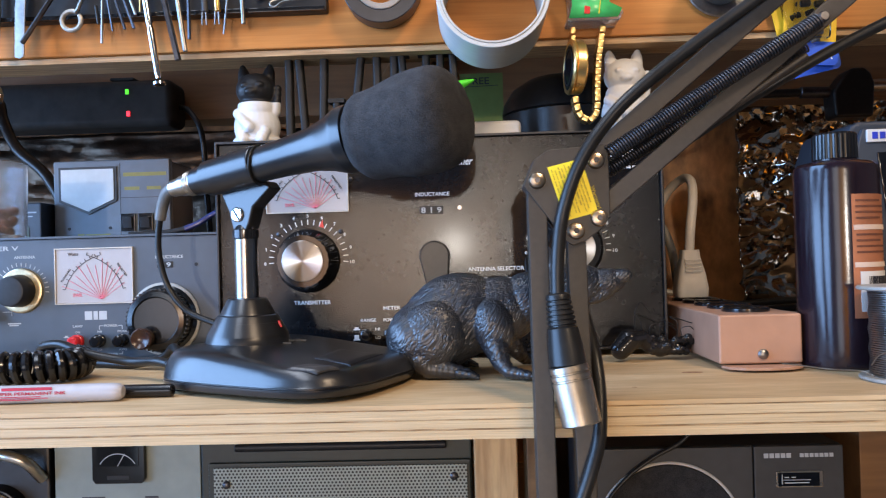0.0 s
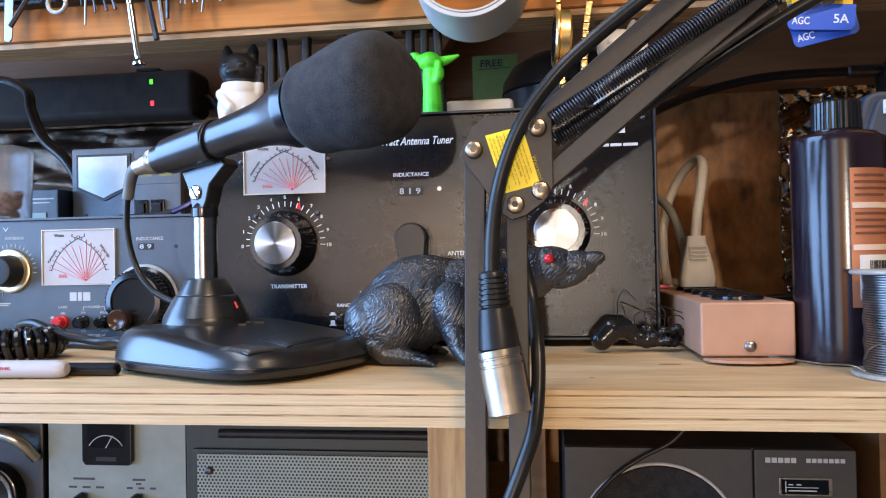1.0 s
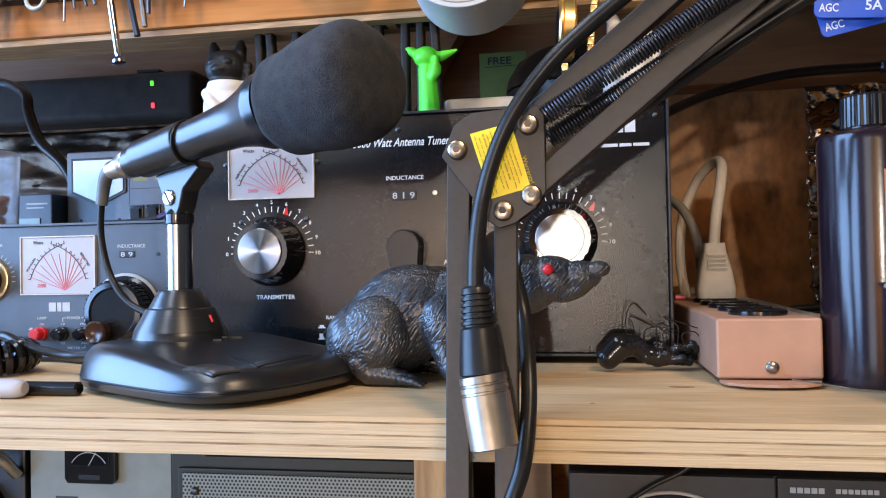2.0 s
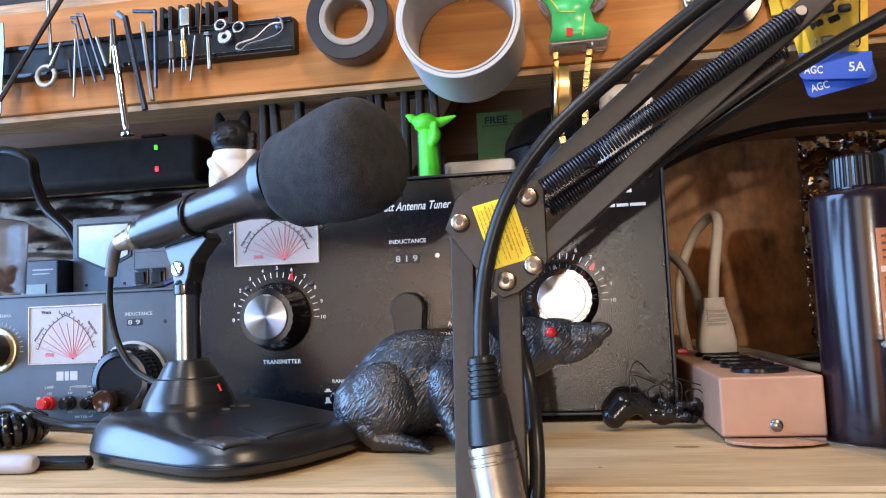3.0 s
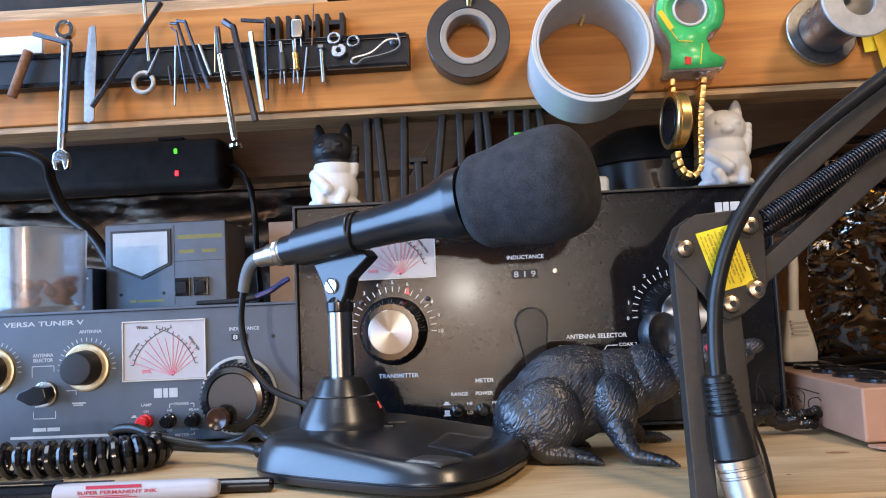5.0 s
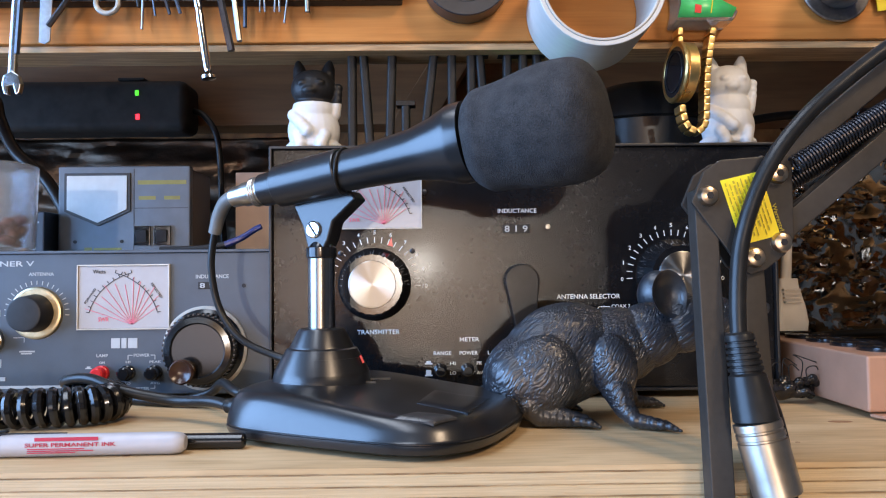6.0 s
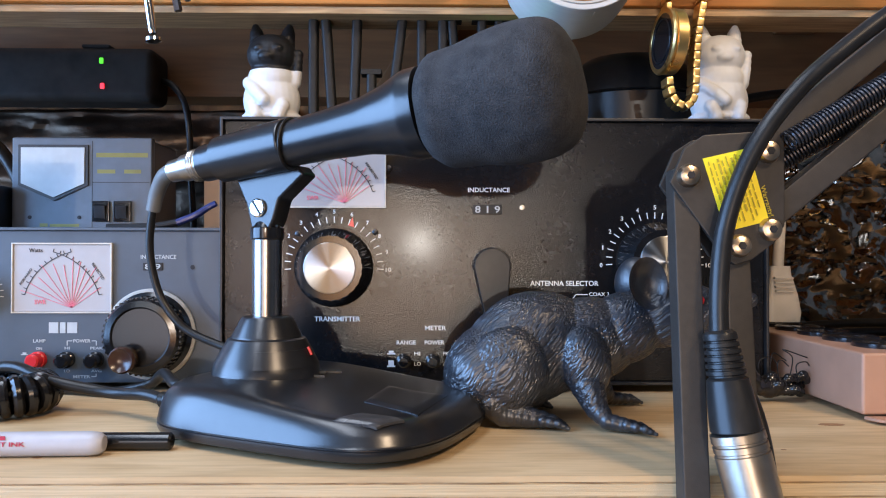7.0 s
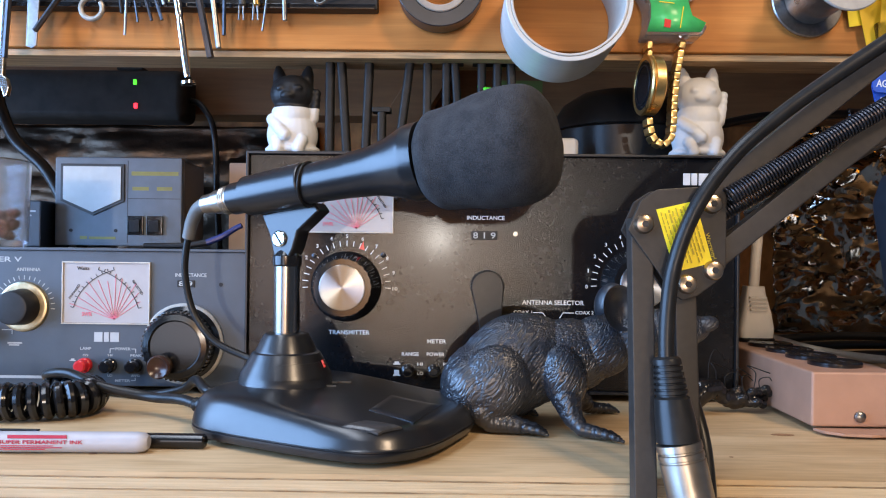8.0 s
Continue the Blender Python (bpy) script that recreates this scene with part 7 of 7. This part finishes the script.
solid("spring_clip", tube([(x, TY - 0.003, z) for x, z in cl], 0.0008, seg=8), M_STEEL, "bent steel wire clip on the magnetic bar", "clip", "tools on the magnetic bar")
for x, w in ((-0.026, 0.010), (-0.0115, 0.010), (0.0025, 0.011), (0.0185, 0.014)):
    b = bmesh.new()
    add(b, box(x - w / 2, x - w / 2 + 0.0032, 0.7395, 0.7499, 1.4866, 1.5040, 0.0005))
    add(b, box(x + w / 2 - 0.0032, x + w / 2, 0.7395, 0.7499, 1.4866, 1.5040, 0.0005))
    add(b, box(x - w / 2 + 0.0005, x + w / 2 - 0.0005, 0.7399, 0.7499, 1.4955, 1.4990, 0.0005))
    solid("sign_block", b, M_BLACK, "small black block shape standing on the tool bar", "sign", "small black shapes on the bar")

# ---- rolls on the beam ----
def wood_screw(p, q, name_label):
    p, q = Vector(p), Vector(q)
    ax = (q - p).normalized()
    t = thing("wood_screw", p, name_label, "screw", "screws in the beam")
    L = (q - p).length
    prof = [(0, 0.0013)]
    n = int(L / 0.0014)
    for k in range(n):
        s = L * k / n
        prof += [(s, 0.0012), (s + L / n * 0.5, 0.0018)]
    prof.append((L, 0.0012))
    part("shank", lathe(prof, p, ax, 14), M_BRASS, t)
    part("head", lathe([(0, 0.0020), (0.0022, 0.0042), (0.0032, 0.0042)], p - ax * 0.0030, -ax, 24), M_BRASS, t)
    cr = bmesh.new()
    for a in (40, 130):
        add(cr, turned(box(-0.0026, 0.0026, -0.0002, 0.0003, -0.0005, 0.0005, 0), Matrix.Translation(p - ax * 0.0063) @ Matrix.Rotation(radians(a), 4, "Y")))
    part("cross_slot", cr, M_DKSTEEL, t, smooth=False)


wood_screw((0.1155, 0.7190, 1.5005), (0.1145, 0.7498, 1.4940), "brass coloured screw holding a tape roll")
wood_screw((0.1960, 0.6960, 1.4985), (0.1945, 0.7498, 1.4880), "brass coloured screw holding a wide tape roll")
wood_screw((0.2645, 0.7180, 1.5020), (0.2640, 0.7498, 1.4970), "brass coloured screw holding a tape dispenser")
wood_screw((0.3640, 0.6960, 1.4868), (0.3640, 0.7498, 1.4810), "brass coloured screw holding a wire spool")
TILT = Matrix.Rotation(radians(-6), 4, "X")
et = thing("tape_roll", (0.1135, 0.74, 1.476), "roll of black electrical tape hung on a screw", "tape", "tape rolls on the beam")
part("tape", ring_solid((0.1135, 0.7275, 1.4765), (0, 1, 0.05), 0.0196, 0.0290, 0.0195), mat("black_vinyl_tape", (0.020, 0.021, 0.024), 0.34, var=0.2), et, "black vinyl winding")
part("core", ring_solid((0.1135, 0.7270, 1.4765), (0, 1, 0.05), 0.0150, 0.0195, 0.0205), mat("brown_card_core", (0.31, 0.255, 0.20), 0.75, var=0.2), et, "brown cardboard core")
dt = thing("tape_roll", (0.1935, 0.72, 1.455), "wide roll of pale grey tape hung on a screw", "tape", "tape rolls on the beam")
part("tape", ring_solid((0.1935, 0.6965, 1.4560), (0, 1, -0.03), 0.0362, 0.0392, 0.0520, chamfer=0.0004), M_DUCT, dt, "pale grey tape winding")
part("core", ring_solid((0.1935, 0.6960, 1.4560), (0, 1, -0.03), 0.0346, 0.0361, 0.0525, chamfer=0.0003), mat("pale_card_core", (0.47, 0.44, 0.39), 0.7, var=0.1), dt, "tan card core")
part("tape_end", turned(box(-0.0003, 0.0003, -0.0235, 0.0235, -0.0003, 0.0003, 0), Matrix.Translation((0.2010, 0.7250, 1.4174))), M_CARD, dt)
# tape dispenser
td = thing("tape_dispenser", (0.265, 0.73, 1.47), "green clear plastic tape dispenser hung on a screw", "tape dispenser")
body = arc(0.2655, 1.4855, 0.0245, -35, 222, 30) + [(0.2500, 1.4620), (0.2500, 1.4520), (0.2475, 1.4425), (0.2850, 1.4425), (0.2885, 1.4490), (0.2790, 1.4540), (0.2760, 1.4640), (0.2790, 1.4690)]
part("shell", prism(body, 0.7270, 0.7480, 0.0015), M_CLEAR, td, "clear plastic shell")
face = [(0.2655 + (x - 0.2655) * 0.93, 1.472 + (z - 1.472) * 0.93) for x, z in body]
fb = bmesh.new()
hole = arc(0.2655, 1.4855, 0.0118, 0, 360, 32)[:-1]
fo2 = [fb.verts.new((x, 0.7266, z)) for x, z in face]
fi = [fb.verts.new((x, 0.7266, z)) for x, z in hole]
ed = [fb.edges.new((vs[k], vs[(k + 1) % len(vs)])) for vs in (fo2, fi) for k in range(len(vs))]
bmesh.ops.triangle_fill(fb, edges=ed, use_beauty=True)
ft = part("printed_face", fb, M_TAPEGRN, td, "green printed face")
sm = ft.modifiers.new("thick", "SOLIDIFY")
sm.thickness, sm.offset = 0.0004, 1
part("tape_core", ring_solid((0.2655, 0.7255, 1.4855), (0, 1, 0), 0.0100, 0.0118, 0.020), M_WHITE, td, "pale tape core")
part("red_mark", prism([(0.2595, 1.4475), (0.2635, 1.4470), (0.2640, 1.4520), (0.2600, 1.4530)], 0.7258, 0.7264, 0), M_RED, td)
for p in ((0.2465, 1.4800, 0.2555, 1.4650), (0.2560, 1.4640, 0.2660, 1.4630), (0.2720, 1.4610, 0.2700, 1.4470)):
    part("printed_line", strokes([p], 0.7261, 0.0006), M_YELLOW, td, smooth=False)
part("printed_badge", turned(flat(-0.0075, 0.0075, -0.0018, 0.0018, 0.7261), Matrix.Translation((0.2485, 0, 1.4790)) @ Matrix.Rotation(radians(60), 4, "Y")), M_YELLOW, td, smooth=False)
# wire spool on the beam
s2 = wire_spool("wire_spool", (0.3665, 0.7030, 1.4765), (-0.12, 1, -0.10), 0.0255, 0.0170, 0.0450, "worn metal spool of solder wire hung on the beam")
for o in s2.children:
    if o.name.startswith("flange"):
        o.data.materials.clear()
        o.data.materials.append(M_STEEL if o.data.vertices[0].co.y > 0.72 else M_CARDW)

# ---- gold watch ----
gw = thing("wrist_watch", (0.255, 0.735, 1.40), "gold wrist watch hanging from the tape dispenser", "watch")
WN = Vector((-1, -0.08, 0.04)).normalized()
WC = Vector((0.2550, 0.7375, 1.4115))
part("case", lathe([(-0.0045, 0.0170), (-0.003, 0.0192), (0.003, 0.0195), (0.0042, 0.0180)], WC, WN, 48), M_GOLD, gw)
part("bezel", lathe([(0.0040, 0.0198), (0.0052, 0.0200), (0.0064, 0.0192), (0.0064, 0.0165), (0.0060, 0.0162)], WC, WN, 60), M_GOLD, gw, "fluted gold bezel")
part("dial", lathe([(0.0062, 0.0164), (0.0064, 0.0)], WC, WN, 48), M_SCREEN, gw, "dark blue dial")
part("dial_ring", ring_solid(WC + WN * 0.0062, WN, 0.0128, 0.0131, 0.0006), M_DKSTEEL, gw)
for dz in (-0.003, 0.006):
    p = WC + Vector((0.0, 0, dz)) + WN.cross(Vector((0, 0, 1))).normalized() * 0.0188
    part("crown", rod(p, p + WN.cross(Vector((0, 0, 1))).normalized() * 0.004, 0.0018), M_GOLD, gw)
chain = smooth_path([(0.2525, 0.7385, 1.3915), (0.2535, 0.7385, 1.3830), (0.2565, 0.7385, 1.3755), (0.2625, 0.7385, 1.3725), (0.2672, 0.7385, 1.3770), (0.2685, 0.7385, 1.3860), (0.2690, 0.7385, 1.4000), (0.2702, 0.7385, 1.4150), (0.2725, 0.7385, 1.4300), (0.2745, 0.7385, 1.4420)], 6)
dist, last = 0.0, chain[0]
lk = None
for i, p in enumerate(chain[1:-1], 1):
    dist += (p - last).length
    last = p
    if dist < 0.0043:
        continue
    dist = 0.0
    t = (chain[i + 1] - chain[i - 1]).normalized()
    m = Matrix.Translation(p) @ Matrix.Rotation(math.atan2(t.x, t.z), 4, "Y")
    part("link", turned(box(-0.0022, 0.0022, -0.0060, 0.0060, -0.0025, 0.0025, 0.0009), m), M_GOLD, gw)
for k in range(2):
    part("link", box(0.2505, 0.2540, 0.732, 0.744, 1.4290 + 0.006 * k, 1.4340 + 0.006 * k, 0.0008), M_GOLD, gw)

# ---- fuse cards and pliers ----
def fuse_card(cx, cz, tilt, y, label):
    t = thing("fuse_card", (cx, y, cz), label, "card", "fuse cards on the beam")
    m = Matrix.Translation((cx, y, cz)) @ Matrix.Rotation(radians(tilt), 4, "Y")
    part("card", turned(prism([(-0.0190, 0.0), (0.0190, 0.0), (0.0190, 0.060), (-0.0190, 0.060)], -0.0006, 0, 0), m), M_YCARD, t, "yellow card", smooth=False)
    part("band", turned(prism(arc(-0.017, -0.0085, 0.004, 180, 270, 6) + arc(0.017, -0.0085, 0.004, 270, 360, 6) + [(0.021, 0.0045), (-0.021, 0.0045)], -0.0009, 0.0002, 0), m), M_BLUEC, t, "blue band", smooth=False)
    lettering("AGC", -0.0185, -0.0075, -0.0090, -0.0040, -0.0009, M_INK, t, m=m)
    lettering("5A", 0.0075, 0.0170, -0.0080, -0.0020, -0.0009, M_INK, t, m=m)
    part("blister", turned(box(-0.013, 0.013, -0.0075, -0.0007, 0.006, 0.045, 0.002), m), M_BLISTER, t, "clear blister")
    for k, z in enumerate((0.0105, 0.0300)):
        for dx in (-0.006, 0.004):
            part("fuse", turned(rod((dx - 0.0035, -0.0042, z), (dx + 0.0035, -0.0042, z + 0.001), 0.0026, seg=14), m), M_STEEL if k == 0 else M_DKSTEEL, t)
    return t


fuse_card(0.4235, 1.4205, 4, 0.7400, "yellow and blue card of glass fuses hung on the beam")
fuse_card(0.4260, 1.4145, -12, 0.7450, "second fuse card tilted behind the first")
yc = thing("yellow_card", (0.392, 0.747, 1.48), "small yellow printed card on the beam", "card")
part("card", turned(box(-0.011, 0.011, -0.0008, 0, -0.022, 0.022, 0), Matrix.Translation((0.3980, 0.7470, 1.4780)) @ Matrix.Rotation(radians(-8), 4, "Y")), M_YELLOW, yc, smooth=False)
bars([(0.393, 0.401, 1.4800, 1.4830), (0.393, 0.403, 1.4740, 1.4750)], 0.7458, M_DARKINK, yc)
pl = thing("pliers", (0.425, 0.72, 1.49), "pliers with blue plastic grips hung on the beam", "pliers")
part("grip", tube([(0.3980, 0.7240, 1.4950), (0.4100, 0.7200, 1.4880), (0.4220, 0.7180, 1.4850), (0.4340, 0.7190, 1.4900), (0.4450, 0.7240, 1.5000)], 0.0058, seg=12), M_BLUE, pl, "blue plastic grip")
part("grip", tube([(0.4020, 0.7260, 1.5150), (0.4150, 0.7240, 1.5080), (0.4280, 0.7230, 1.5050), (0.4420, 0.7240, 1.5080), (0.4550, 0.7260, 1.5180)], 0.0058, seg=12), M_BLUE, pl, "blue plastic grip")
part("jaw", box(0.440, 0.462, 0.720, 0.730, 1.500, 1.522, 0.003), M_STEEL, pl)
